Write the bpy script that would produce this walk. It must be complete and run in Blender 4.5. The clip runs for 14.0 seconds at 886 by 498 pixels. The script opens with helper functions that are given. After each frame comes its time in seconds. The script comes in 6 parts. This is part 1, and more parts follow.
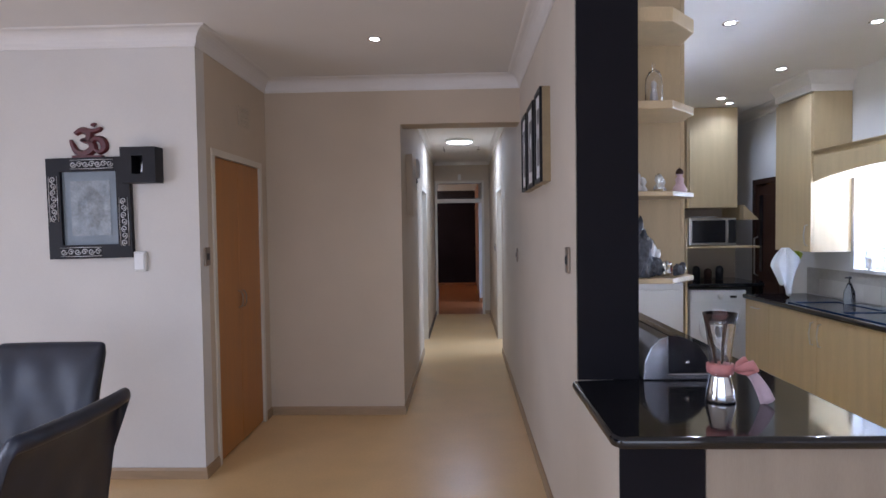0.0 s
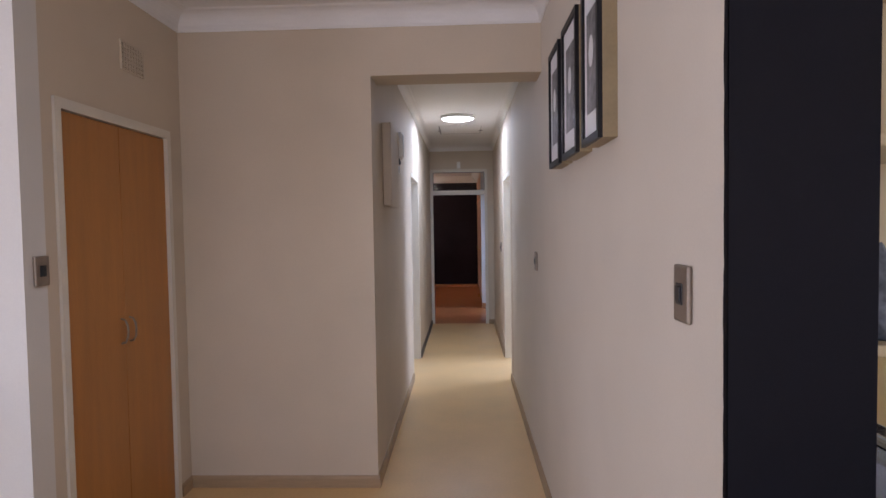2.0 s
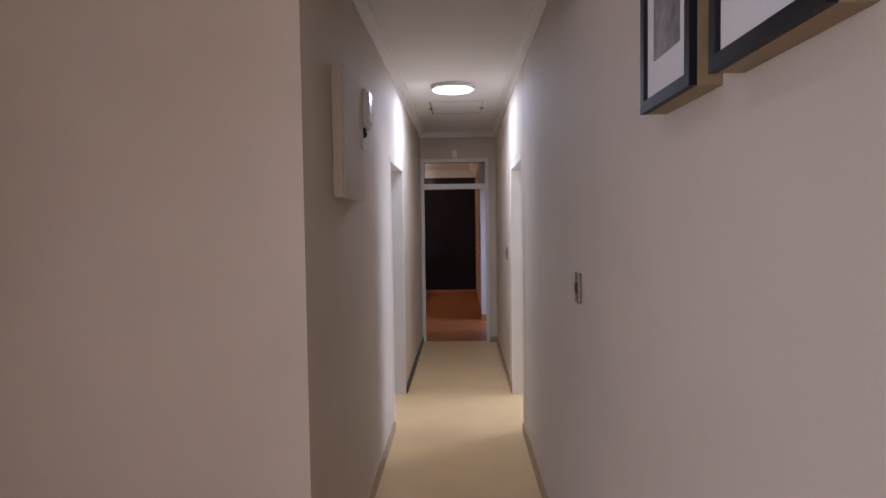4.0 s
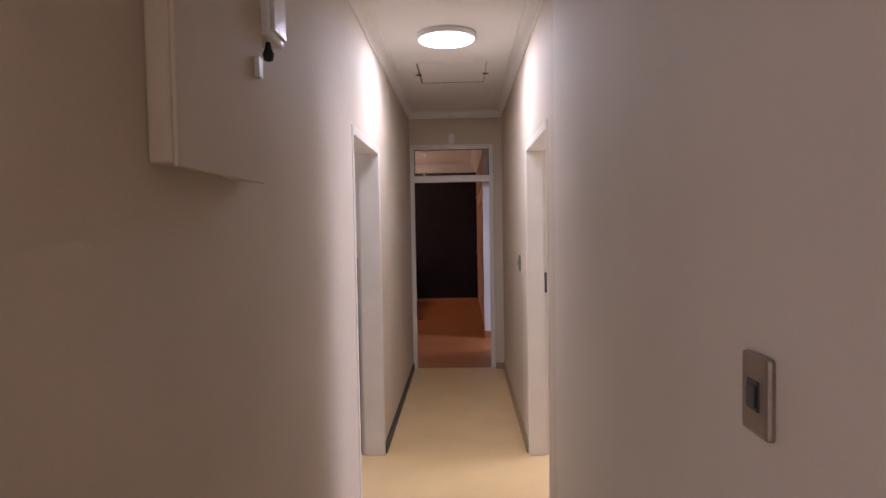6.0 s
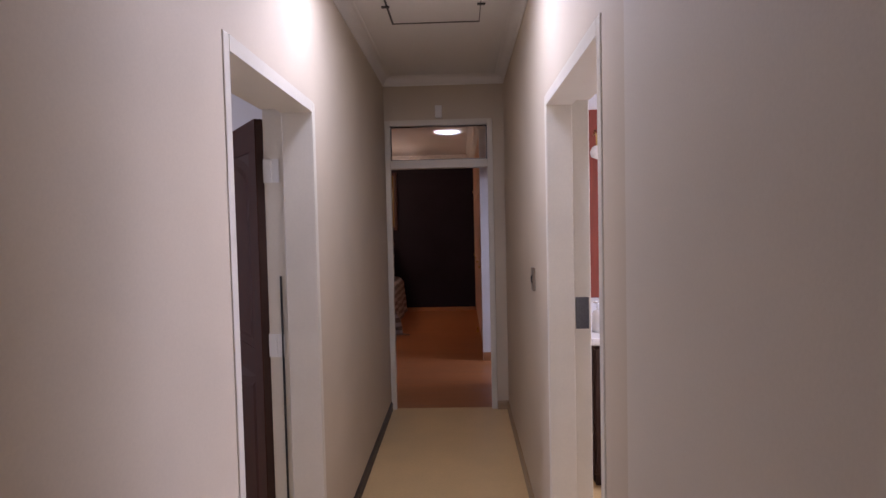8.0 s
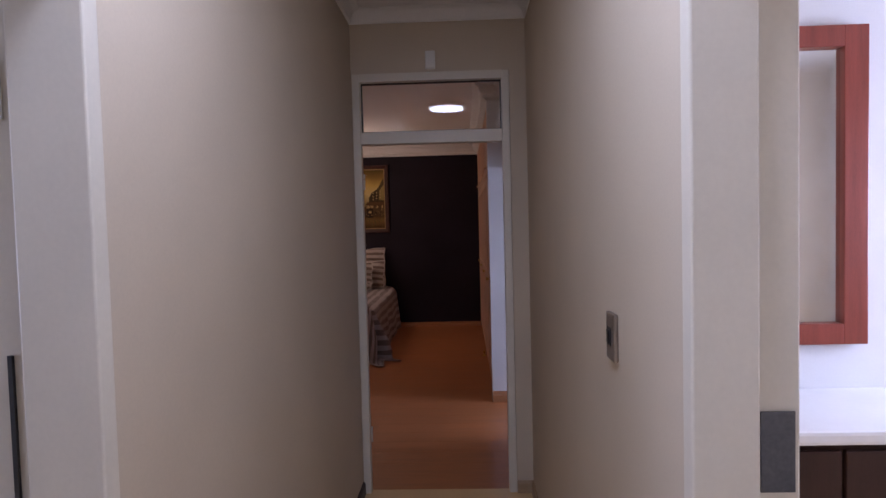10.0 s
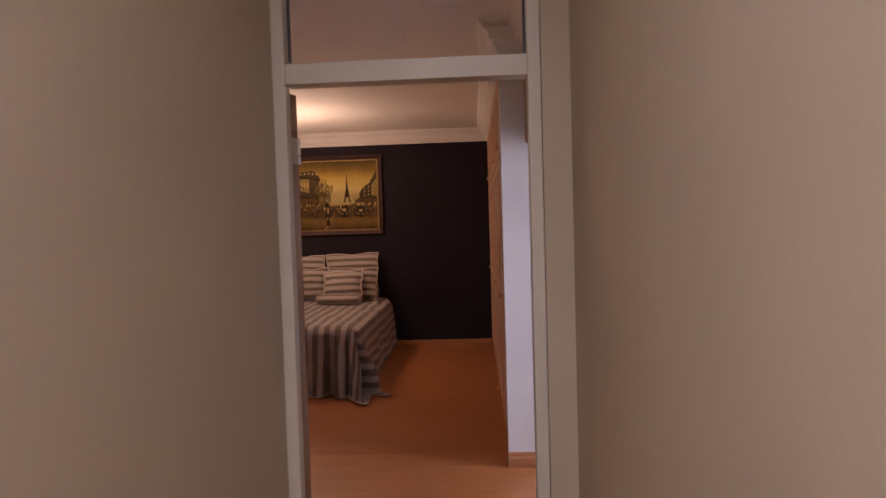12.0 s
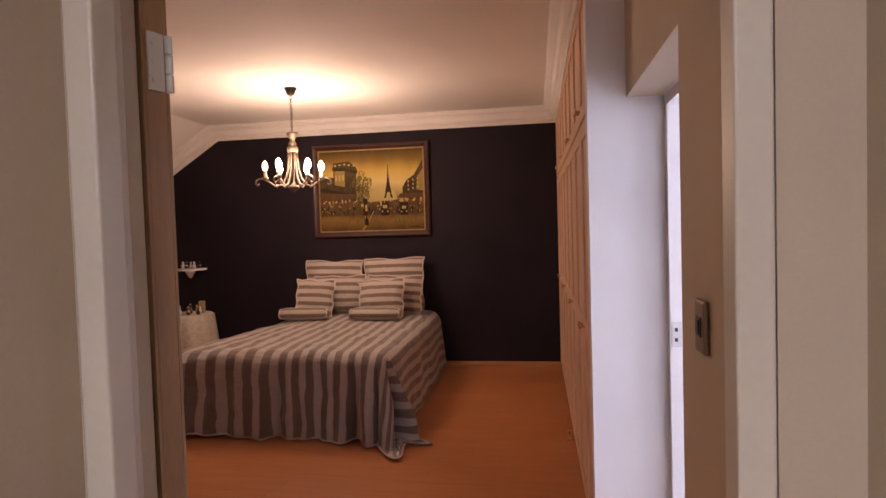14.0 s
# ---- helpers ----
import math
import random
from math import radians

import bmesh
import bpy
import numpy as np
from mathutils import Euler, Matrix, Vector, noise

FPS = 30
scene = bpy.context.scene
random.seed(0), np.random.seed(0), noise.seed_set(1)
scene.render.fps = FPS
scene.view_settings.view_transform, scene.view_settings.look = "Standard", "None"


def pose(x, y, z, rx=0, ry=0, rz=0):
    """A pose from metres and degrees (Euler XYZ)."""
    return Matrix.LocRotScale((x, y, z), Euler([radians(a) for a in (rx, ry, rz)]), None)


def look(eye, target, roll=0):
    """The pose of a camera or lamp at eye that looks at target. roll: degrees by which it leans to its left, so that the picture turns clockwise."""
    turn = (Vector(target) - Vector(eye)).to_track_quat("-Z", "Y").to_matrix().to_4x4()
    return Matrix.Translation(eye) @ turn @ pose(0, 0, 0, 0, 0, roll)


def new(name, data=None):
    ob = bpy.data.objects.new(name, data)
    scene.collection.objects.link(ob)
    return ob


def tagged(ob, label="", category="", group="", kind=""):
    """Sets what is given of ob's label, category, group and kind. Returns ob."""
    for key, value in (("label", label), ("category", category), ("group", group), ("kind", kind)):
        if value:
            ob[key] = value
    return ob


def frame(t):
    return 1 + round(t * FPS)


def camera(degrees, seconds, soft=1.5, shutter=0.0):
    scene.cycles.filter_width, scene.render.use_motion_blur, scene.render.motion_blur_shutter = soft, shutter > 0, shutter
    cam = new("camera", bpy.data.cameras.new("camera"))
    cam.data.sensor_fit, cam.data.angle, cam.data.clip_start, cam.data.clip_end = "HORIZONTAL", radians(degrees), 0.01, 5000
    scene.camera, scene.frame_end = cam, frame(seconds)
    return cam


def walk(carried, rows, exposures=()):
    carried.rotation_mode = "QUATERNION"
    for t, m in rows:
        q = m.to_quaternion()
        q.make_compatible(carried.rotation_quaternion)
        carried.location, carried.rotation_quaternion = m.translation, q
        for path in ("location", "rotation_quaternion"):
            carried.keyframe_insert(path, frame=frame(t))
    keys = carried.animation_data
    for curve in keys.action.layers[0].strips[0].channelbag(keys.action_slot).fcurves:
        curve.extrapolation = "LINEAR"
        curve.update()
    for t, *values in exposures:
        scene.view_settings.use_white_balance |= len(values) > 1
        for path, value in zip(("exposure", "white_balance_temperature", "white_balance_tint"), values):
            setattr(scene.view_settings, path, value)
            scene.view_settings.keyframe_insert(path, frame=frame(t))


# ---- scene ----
cam = camera(73.2, 14.0)
PATH = [
    (0, (0.036, -0.815, 1.55), (-0.032, 1.183, 1.483), -0.8),
    (0.5, (0.044, -0.481, 1.54), (-0.029, 1.516, 1.472), -0.9),
    (1, (0.029, -0.099, 1.551), (-0.046, 1.899, 1.476), -0.8),
    (1.5, (0.034, 0.249, 1.53), (-0.04, 2.247, 1.457), -0.9),
    (2, (0.062, 0.658, 1.55), (-0.012, 2.655, 1.47), -0.9),
    (2.5, (0.059, 1.005, 1.547), (-0.011, 3.002, 1.464), -0.8),
    (3, (0.048, 1.375, 1.554), (-0.018, 3.372, 1.47), -0.7),
    (5.5, (0.088, 3.194, 1.576), (0.025, 5.191, 1.49), -1.0),
    (6, (0.082, 3.551, 1.57), (0.016, 5.548, 1.486), -1.0),
    (6.5, (0.098, 3.904, 1.573), (0.035, 5.902, 1.489), -1.1),
    (7, (0.127, 4.252, 1.576), (0.063, 6.249, 1.491), -1.1),
    (7.5, (0.127, 4.623, 1.559), (0.068, 6.621, 1.475), -1.2),
    (8, (0.148, 5.011, 1.56), (0.085, 7.008, 1.474), -1.3),
    (10.5, (0.145, 6.927, 1.552), (0.072, 8.924, 1.469), -1.5),
    (11, (0.144, 7.291, 1.549), (0.07, 9.288, 1.465), -1.6),
    (11.5, (0.188, 7.663, 1.553), (0.103, 9.66, 1.469), -1.4),
    (12, (0.191, 7.977, 1.533), (0.082, 9.973, 1.455), -1.7),
    (12.5, (0.175, 8.299, 1.536), (0.045, 10.293, 1.457), -1.5),
    (13, (0.185, 8.603, 1.536), (0.013, 10.594, 1.461), -1.8),
    (13.5, (0.176, 8.915, 1.536), (-0.066, 10.899, 1.462), -1.7),
    (14, (0.152, 9.226, 1.537), (-0.159, 11.2, 1.462), -1.7),
]
EXPOSURES = [(0, 0.0, 5900, 21), (1.5, 0.22, 6250, 23), (2.2, 0.34, 6200, 25), (3, 0.16, 6200, 27), (5.5, 0.14, 6750, 34), (6.2, 0.2, 7150, 37), (8, -0.16, 6850, 38),
             (10.4, -0.2, 6150, 34), (11.1, 0.0, 6800, 38), (12.5, 0.78, 7850, 40), (13.5, 1.2, 7600, 37), (14, 1.16, 7400, 36)]
walk(cam, [(t, look(eye, goal, roll)) for t, eye, goal, roll in PATH], EXPOSURES)

# ---- world and light ----
world = bpy.data.worlds.new("sky")
scene.world = world
world.use_nodes = True
wn = world.node_tree
sky = wn.nodes.new("ShaderNodeTexSky")
sky.sky_type = "NISHITA"
sky.sun_disc = False
sky.sun_elevation, sky.sun_rotation = radians(50), radians(20)
wn.links.new(sky.outputs[0], wn.nodes["Background"].inputs[0])
wn.nodes["Background"].inputs[1].default_value = 0.12
scene.view_settings.exposure = 0.0


def sun_lamp():
    data = bpy.data.lights.new("sun", "SUN")
    data.energy, data.angle, data.color = 1.0, radians(10), (1, 0.95, 0.88)
    ob = new("sun", data)
    ob.matrix_basis = look((0, 0, 30), (-3, -13, 10))


def window_light(name, place, goal, w, h, watts, color=(0.86, 0.93, 1.0)):
    data = bpy.data.lights.new(name, "AREA")
    data.shape, data.size, data.size_y, data.energy, data.color = "RECTANGLE", w, h, watts, color
    ob = new(name, data)
    ob.matrix_basis = look(place, goal)


def bulb(name, place, watts, radius, color):
    data = bpy.data.lights.new(name, "POINT")
    data.energy, data.shadow_soft_size, data.color = watts, radius, color
    ob = new(name, data)
    ob.location = place


def spot(name, place, watts, degrees, color):
    data = bpy.data.lights.new(name, "SPOT")
    data.energy, data.spot_size, data.spot_blend, data.shadow_soft_size, data.color = watts, radians(degrees), 0.7, 0.03, color
    ob = new(name, data)
    ob.matrix_basis = pose(*place)


DAY = (0.80, 0.88, 1.0)
BLUE = (0.64, 0.79, 1.0)
sun_lamp()
window_light("daylight_dining", (-0.5, -4.12, 1.35), (-0.5, 0, 0.2), 6.2, 2.0, 86, DAY)
window_light("daylight_dining_side", (-4.72, -0.6, 1.35), (0, -0.6, 0.4), 2.4, 2.0, 84, DAY)
window_light("daylight_kitchen", (3.62, 3.05, 1.62), (0, 3.05, 0.8), 2.2, 0.82, 185, BLUE)
window_light("daylight_side_room", (-3.9, 6.9, 1.5), (0, 6.9, 1.0), 1.6, 1.2, 48, BLUE)
window_light("daylight_bathroom", (3.2, 8.2, 1.6), (0, 6.4, 0.8), 1.0, 0.9, 98, BLUE)
window_light("daylight_ensuite", (2.75, 11.12, 1.6), (0, 11.0, 0.4), 0.9, 0.9, 37, BLUE)

# ---- materials ----


def mat(name, color, rough=0.6, metal=0.0, var=0.06, scale=6.0, fine=120.0, bump=0.05, tint=None, stretch=(1, 1, 1), spec=0.5, per_object=0.0):
    m = bpy.data.materials.new(name)
    m.use_nodes = True
    nt = m.node_tree
    bsdf = nt.nodes["Principled BSDF"]
    tc = nt.nodes.new("ShaderNodeTexCoord")
    mp = nt.nodes.new("ShaderNodeMapping")
    mp.inputs["Scale"].default_value = stretch
    nt.links.new(tc.outputs["Object"], mp.inputs["Vector"])
    big = nt.nodes.new("ShaderNodeTexNoise")
    big.inputs["Scale"].default_value, big.inputs["Detail"].default_value = scale, 4
    small = nt.nodes.new("ShaderNodeTexNoise")
    small.inputs["Scale"].default_value, small.inputs["Detail"].default_value = fine, 3
    for n in (big, small):
        nt.links.new(mp.outputs[0], n.inputs["Vector"])
    mix = nt.nodes.new("ShaderNodeMix")
    mix.data_type = "FLOAT"
    mix.inputs[0].default_value = 0.35
    nt.links.new(big.outputs[0], mix.inputs[2])
    nt.links.new(small.outputs[0], mix.inputs[3])
    ramp = nt.nodes.new("ShaderNodeValToRGB")
    low = tint or tuple(c * (1 - 2 * var) for c in color)
    high = tuple(min(1, c * (1 + var)) for c in color)
    ramp.color_ramp.elements[0].position, ramp.color_ramp.elements[1].position = 0.32, 0.68
    ramp.color_ramp.elements[0].color, ramp.color_ramp.elements[1].color = (*low, 1), (*high, 1)
    nt.links.new(mix.outputs[0], ramp.inputs[0])
    last = ramp.outputs[0]
    if per_object:
        info = nt.nodes.new("ShaderNodeObjectInfo")
        mr = nt.nodes.new("ShaderNodeMapRange")
        mr.inputs["To Min"].default_value, mr.inputs["To Max"].default_value = 1 - per_object, 1 + per_object
        nt.links.new(info.outputs["Random"], mr.inputs["Value"])
        hsv = nt.nodes.new("ShaderNodeHueSaturation")
        nt.links.new(mr.outputs[0], hsv.inputs["Value"])
        nt.links.new(last, hsv.inputs["Color"])
        last = hsv.outputs[0]
    nt.links.new(last, bsdf.inputs["Base Color"])
    rr = nt.nodes.new("ShaderNodeMapRange")
    rr.inputs["To Min"].default_value, rr.inputs["To Max"].default_value = max(0.02, rough - 0.06), min(1, rough + 0.06)
    nt.links.new(big.outputs[0], rr.inputs["Value"])
    nt.links.new(rr.outputs[0], bsdf.inputs["Roughness"])
    bsdf.inputs["Metallic"].default_value = metal
    bsdf.inputs["Specular IOR Level"].default_value = spec
    if bump:
        bp = nt.nodes.new("ShaderNodeBump")
        bp.inputs["Strength"].default_value, bp.inputs["Distance"].default_value = bump, 0.01
        nt.links.new(mix.outputs[0], bp.inputs["Height"])
        nt.links.new(bp.outputs[0], bsdf.inputs["Normal"])
    return m


def glow(name, color, strength):
    m = bpy.data.materials.new(name)
    m.use_nodes = True
    b = m.node_tree.nodes["Principled BSDF"]
    b.inputs["Base Color"].default_value = (*color, 1)
    b.inputs["Emission Color"].default_value = (*color, 1)
    b.inputs["Emission Strength"].default_value = strength
    return m


def glass(name, color=(1, 1, 1), rough=0.0):
    m = bpy.data.materials.new(name)
    m.use_nodes = True
    b = m.node_tree.nodes["Principled BSDF"]
    b.inputs["Base Color"].default_value = (*color, 1)
    b.inputs["Transmission Weight"].default_value = 1.0
    b.inputs["Roughness"].default_value = rough
    b.inputs["IOR"].default_value = 1.45
    return m


PLASTER = mat("cream_plaster", (0.57, 0.477, 0.367), 0.75, var=0.035, scale=2.2, fine=160, bump=0.06)
# one wall paint: the next two tints put the daylight into the colour
PLASTER_MIDTINT = mat("plaster_mixed_light_tint", (0.635, 0.572, 0.49), 0.75, var=0.03, scale=2.2, fine=160, bump=0.06)
PLASTER_DAYTINT = mat("plaster_daylight_tint", (0.66, 0.635, 0.60), 0.75, var=0.03, scale=2.2, fine=160, bump=0.06)
WHITE = mat("white_plaster", (0.74, 0.74, 0.75), 0.7, var=0.03, scale=2.5, fine=150, bump=0.05)
CEIL = mat("ceiling_paint", (0.78, 0.765, 0.75), 0.85, var=0.025, scale=1.5, fine=90, bump=0.03)
CORN = mat("cornice_paint", (0.76, 0.74, 0.72), 0.7, var=0.03, scale=3, fine=120, bump=0.02)
BLACKWALL = mat("black_paint", (0.007, 0.0065, 0.010), 0.65, var=0.12, scale=3, fine=160, bump=0.08, spec=0.15)
BEDWALL = mat("dark_feature_paint", (0.0165, 0.0113, 0.018), 0.65, var=0.15, scale=2, fine=140, bump=0.08, spec=0.18)
LINO = mat("beige_vinyl", (0.70, 0.472, 0.228), 0.32, var=0.05, scale=3, fine=60, bump=0.02)
LAMINATE = mat("orange_laminate", (0.46, 0.172, 0.064), 0.33, var=0.10, scale=5, fine=60, bump=0.03, stretch=(0.35, 5, 1), per_object=0.05)
FRAMEPAINT = mat("cream_gloss_paint", (0.66, 0.61, 0.52), 0.4, var=0.03, scale=5, fine=100, bump=0.03)
SKIRT = mat("tan_skirting", (0.36, 0.245, 0.14), 0.5, var=0.08, scale=8, fine=80, bump=0.05, stretch=(1, 1, 8))
SKIRTDARK = mat("dark_skirting", (0.05, 0.035, 0.03), 0.5, var=0.25, scale=8, fine=60, bump=0.1)
ORANGEWOOD = mat("orange_veneer", (0.42, 0.175, 0.042), 0.42, var=0.07, scale=3, fine=50, bump=0.03, stretch=(6, 6, 0.5))
DARKWOOD = mat("dark_stained_wood", (0.042, 0.018, 0.012), 0.6, spec=0.25, var=0.15, scale=4, fine=50, bump=0.05, stretch=(6, 6, 0.6))
BROWNWOOD = mat("brown_door_edge", (0.36, 0.20, 0.11), 0.5, var=0.1, scale=4, fine=60, bump=0.05, stretch=(6, 6, 0.6))
PINE = mat("pine_wood", (0.70, 0.46, 0.31), 0.42, var=0.10, scale=4, fine=50, bump=0.04, stretch=(7, 7, 0.6))
MAPLE = mat("pale_maple_veneer", (0.55, 0.43, 0.255), 0.42, var=0.06, scale=3, fine=60, bump=0.03, stretch=(5, 5, 0.6))
GRANITE = mat("black_granite", (0.012, 0.012, 0.014), 0.07, var=0.5, scale=60, fine=300, bump=0.0, tint=(0.004, 0.004, 0.005), spec=0.6)

# ---- mesh helpers ----


def add_box(bm, lo, hi):
    x0, y0, z0 = lo
    x1, y1, z1 = hi
    v = [bm.verts.new(p) for p in ((x0, y0, z0), (x1, y0, z0), (x1, y1, z0), (x0, y1, z0), (x0, y0, z1), (x1, y0, z1), (x1, y1, z1), (x0, y1, z1))]
    for f in ((3, 2, 1, 0), (4, 5, 6, 7), (0, 1, 5, 4), (1, 2, 6, 5), (2, 3, 7, 6), (3, 0, 4, 7)):
        bm.faces.new([v[i] for i in f])


def finish(name, bm, material, parent=None, label="", smooth=False):
    me = bpy.data.meshes.new(name)
    bmesh.ops.recalc_face_normals(bm, faces=bm.faces[:])
    if smooth:
        for f in bm.faces:
            f.smooth = True
    bm.to_mesh(me)
    bm.free()
    me.materials.append(material)
    ob = new(name, me)
    if parent:
        ob.parent = parent
    if label:
        ob["label"] = label
    return ob


def part(name, bm, material, parent, label="", smooth=False):
    return finish(name, bm, material, parent, label, smooth)


def boxes(name, spans, material, parent=None, label="", bevel=0.0):
    bm = bmesh.new()
    for lo, hi in spans:
        add_box(bm, lo, hi)
    if bevel:
        bmesh.ops.bevel(bm, geom=bm.edges[:], offset=bevel, segments=2, affect="EDGES", profile=0.6)
    return finish(name, bm, material, parent, label)


def box(name, lo, hi, material, parent=None, label="", bevel=0.0):
    return boxes(name, [(lo, hi)], material, parent, label, bevel)


def thing(name, m, label, category, group=""):
    ob = new(name)
    ob.empty_display_size = 0.1
    ob.matrix_basis = m
    return tagged(ob, label, category, group)


def structure(ob, label="", category=""):
    return tagged(ob, label, category, "", "structure")


def sweep(bm, profile, a, b, up=Vector((0, 0, 1))):
    """A straight run of a profile of (out, up) pairs from a to b; out is to the left of the run."""
    a, b = Vector(a), Vector(b)
    along = (b - a).normalized()
    out = up.cross(along)
    rings = []
    for p in (a, b):
        rings.append([bm.verts.new(p + out * u + up * v) for u, v in profile])
    n = len(profile)
    for i in range(n):
        bm.faces.new((rings[0][i], rings[0][(i + 1) % n], rings[1][(i + 1) % n], rings[1][i]))
    bm.faces.new(rings[0][::-1])
    bm.faces.new(rings[1])


def lathe(bm, profile, steps=24, center=(0, 0, 0)):
    cx, cy, cz = center
    rings = []
    for r, z in profile:
        rings.append([bm.verts.new((cx + max(r, 0.0004) * math.cos(2 * math.pi * i / steps), cy + max(r, 0.0004) * math.sin(2 * math.pi * i / steps), cz + z)) for i in range(steps)])
    for a, b in zip(rings, rings[1:]):
        for i in range(steps):
            j = (i + 1) % steps
            bm.faces.new((a[i], a[j], b[j], b[i]))
    bm.faces.new(rings[0][::-1])
    bm.faces.new(rings[-1])


def tube(bm, points, radius, steps=8):
    pts = [Vector(p) for p in points]
    rings = []
    side = None
    for i, p in enumerate(pts):
        d = (pts[min(i + 1, len(pts) - 1)] - pts[max(i - 1, 0)]).normalized()
        if side is None:
            side = d.orthogonal().normalized()
        side = (side - d * side.dot(d)).normalized()
        other = d.cross(side)
        r = radius[i] if isinstance(radius, (list, tuple)) else radius
        rings.append([bm.verts.new(p + r * (side * math.cos(2 * math.pi * k / steps) + other * math.sin(2 * math.pi * k / steps))) for k in range(steps)])
    for a, b in zip(rings, rings[1:]):
        for k in range(steps):
            j = (k + 1) % steps
            bm.faces.new((a[k], a[j], b[j], b[k]))
    bm.faces.new(rings[0][::-1])
    bm.faces.new(rings[-1])


# ---- structure ----
XR, XL = 0.513, -0.472          # corridor faces
YH = 4.13                    # face of the wall with the corridor opening
YD = 9.95                     # face of the end wall
YB = 15.67                    # far wall of the bedroom
ZC, ZK = 2.80, 2.76           # ceilings: living space, corridor
D0, D1, DH = 6.585, 7.572, 2.085  # side door openings
DE = 6.555

structure(boxes("floor", [((-4.75, -4.3, -0.1), (3.45, 4.3, 0)), ((-1.0, 4.3, -0.1), (3.45, 10.0, 0)), ((-3.8, 5.3, -0.1), (-1.0, 9.2, 0))], LINO), "pale beige vinyl floor with a soft sheen", "floor")
structure(box("floor_bedroom_base", (-4.9, 10.0, -0.1), (2.9, 15.9, -0.008), DARKWOOD), "screed under the laminate floor", "floor")

structure(boxes("wall_gallery", [((XR, 1.71, 0), (0.765, 6.35, ZC + 0.1)), ((XR, 1.045, 0), (0.765, 1.708, 0.862))], PLASTER_MIDTINT), "plaster wall with three framed pictures, its daylight put into a greyer tint", "wall")
structure(boxes("wall_corridor_east", [((XR, 6.35, 0), (0.67, DE, ZC)), ((XR, D1, 0), (0.67, 10.1, ZC)), ((XR, DE, DH), (0.67, D1, ZC))], PLASTER), "cream plaster corridor wall with a doorway", "wall")
structure(boxes("wall_corridor_west", [((-0.672, 4.37, 0), (XL, D0, ZC)), ((-0.672, D1, 0), (XL, 10.1, ZC)), ((-0.672, D0, DH), (XL, D1, ZC))], PLASTER), "cream plaster corridor wall with a doorway", "wall")
structure(boxes("wall_north", [((-1.72, YH, 0), (XL, 4.37, ZC + 0.1)), ((XL, YH, 2.42), (XR, 4.37, ZC + 0.1))], PLASTER), "cream plaster wall with an opening to the corridor", "wall")
structure(boxes("wall_closet", [((-1.72, 2.965, 0), (-1.6, 3.03, ZC + 0.1)), ((-1.72, 3.985, 0), (-1.6, YH, ZC + 0.1)), ((-1.72, 3.03, 2.10), (-1.6, 3.985, ZC + 0.1))], PLASTER), "cream plaster wall round a built-in cupboard", "wall")
structure(box("wall_prayer", (-4.75, 2.84, 0), (-1.6, 2.965, ZC + 0.1), PLASTER_DAYTINT), "plaster wall of the dining room, tinted paler and greyer for its daylight", "wall")
structure(boxes("wall_closet_inside", [((-2.4, 2.965, 0), (-2.3, YH + 0.1, ZC)), ((-2.3, YH, 0), (-1.72, YH + 0.1, ZC))], PLASTER), "plain walls closing the cupboard", "wall")
structure(boxes("wall_south", [((-4.75, -4.12, 0), (-3.6, -4.0, ZC + 0.1)), ((2.6, -4.12, 0), (3.45, -4.0, ZC + 0.1)), ((-3.6, -4.12, 0), (2.6, -4.0, 0.35)), ((-3.6, -4.12, 2.35), (2.6, -4.0, ZC + 0.1))], PLASTER_DAYTINT), "plain wall with a wide window opening", "wall")
structure(boxes("wall_west", [((-4.75, -4.0, 0), (-4.6, -1.8, ZC + 0.1)), ((-4.75, 0.6, 0), (-4.6, 2.84, ZC + 0.1)), ((-4.75, -1.8, 0), (-4.6, 0.6, 0.35)), ((-4.75, -1.8, 2.35), (-4.6, 0.6, ZC + 0.1))], PLASTER_DAYTINT), "plain wall with a window opening", "wall")
KW0, KW1, KWS, KWT = 1.9, 4.2, 1.175, 2.08
structure(boxes("wall_kitchen_east", [((3.25, -4.0, 0), (3.45, KW0, ZC + 0.1)), ((3.25, KW1, 0), (3.45, 6.47, ZC + 0.1)), ((3.25, KW0, 0), (3.45, KW1, KWS)), ((3.25, KW0, KWT), (3.45, KW1, ZC + 0.1))], WHITE), "pale tiled kitchen wall with a window", "wall")
structure(box("wall_kitchen_north", (0.765, 6.35, 0), (3.25, 6.47, ZC + 0.1), PLASTER), "cream wall at the end of the kitchen", "wall")
structure(boxes("ceiling", [((-4.75, -4.12, ZC), (XR, 4.3, ZC + 0.1)), ((XR, -4.12, ZC), (3.45, 1.71, ZC + 0.1)), ((0.765, 1.71, ZC), (3.25, 6.35, ZC + 0.1))], CEIL), "white painted plasterboard ceiling", "ceiling")
structure(box("ceiling_corridor", (XL, 4.37, ZK), (XR, YD, ZK + 0.06), CEIL), "white painted corridor ceiling", "ceiling")

# end wall with the door and fanlight, bedroom, en-suite
FX0, FX1, FZ = -0.470, 0.420, 2.412
structure(boxes("wall_end", [((-4.9, YD, 0), (FX0, 10.1, ZC)), ((FX1, YD, 0), (0.66, 10.1, ZC)), ((FX0, YD, FZ), (FX1, 10.1, ZC))], PLASTER), "cream plaster wall round the bedroom door", "wall")
structure(box("wall_bedroom_north", (-4.9, YB, 0), (1.1, YB + 0.15, ZC), BEDWALL), "near-black painted feature wall", "wall")
structure(box("wall_bedroom_west", (-4.9, 10.1, 0), (-4.75, YB, ZC), PLASTER), "cream plaster bedroom wall", "wall")
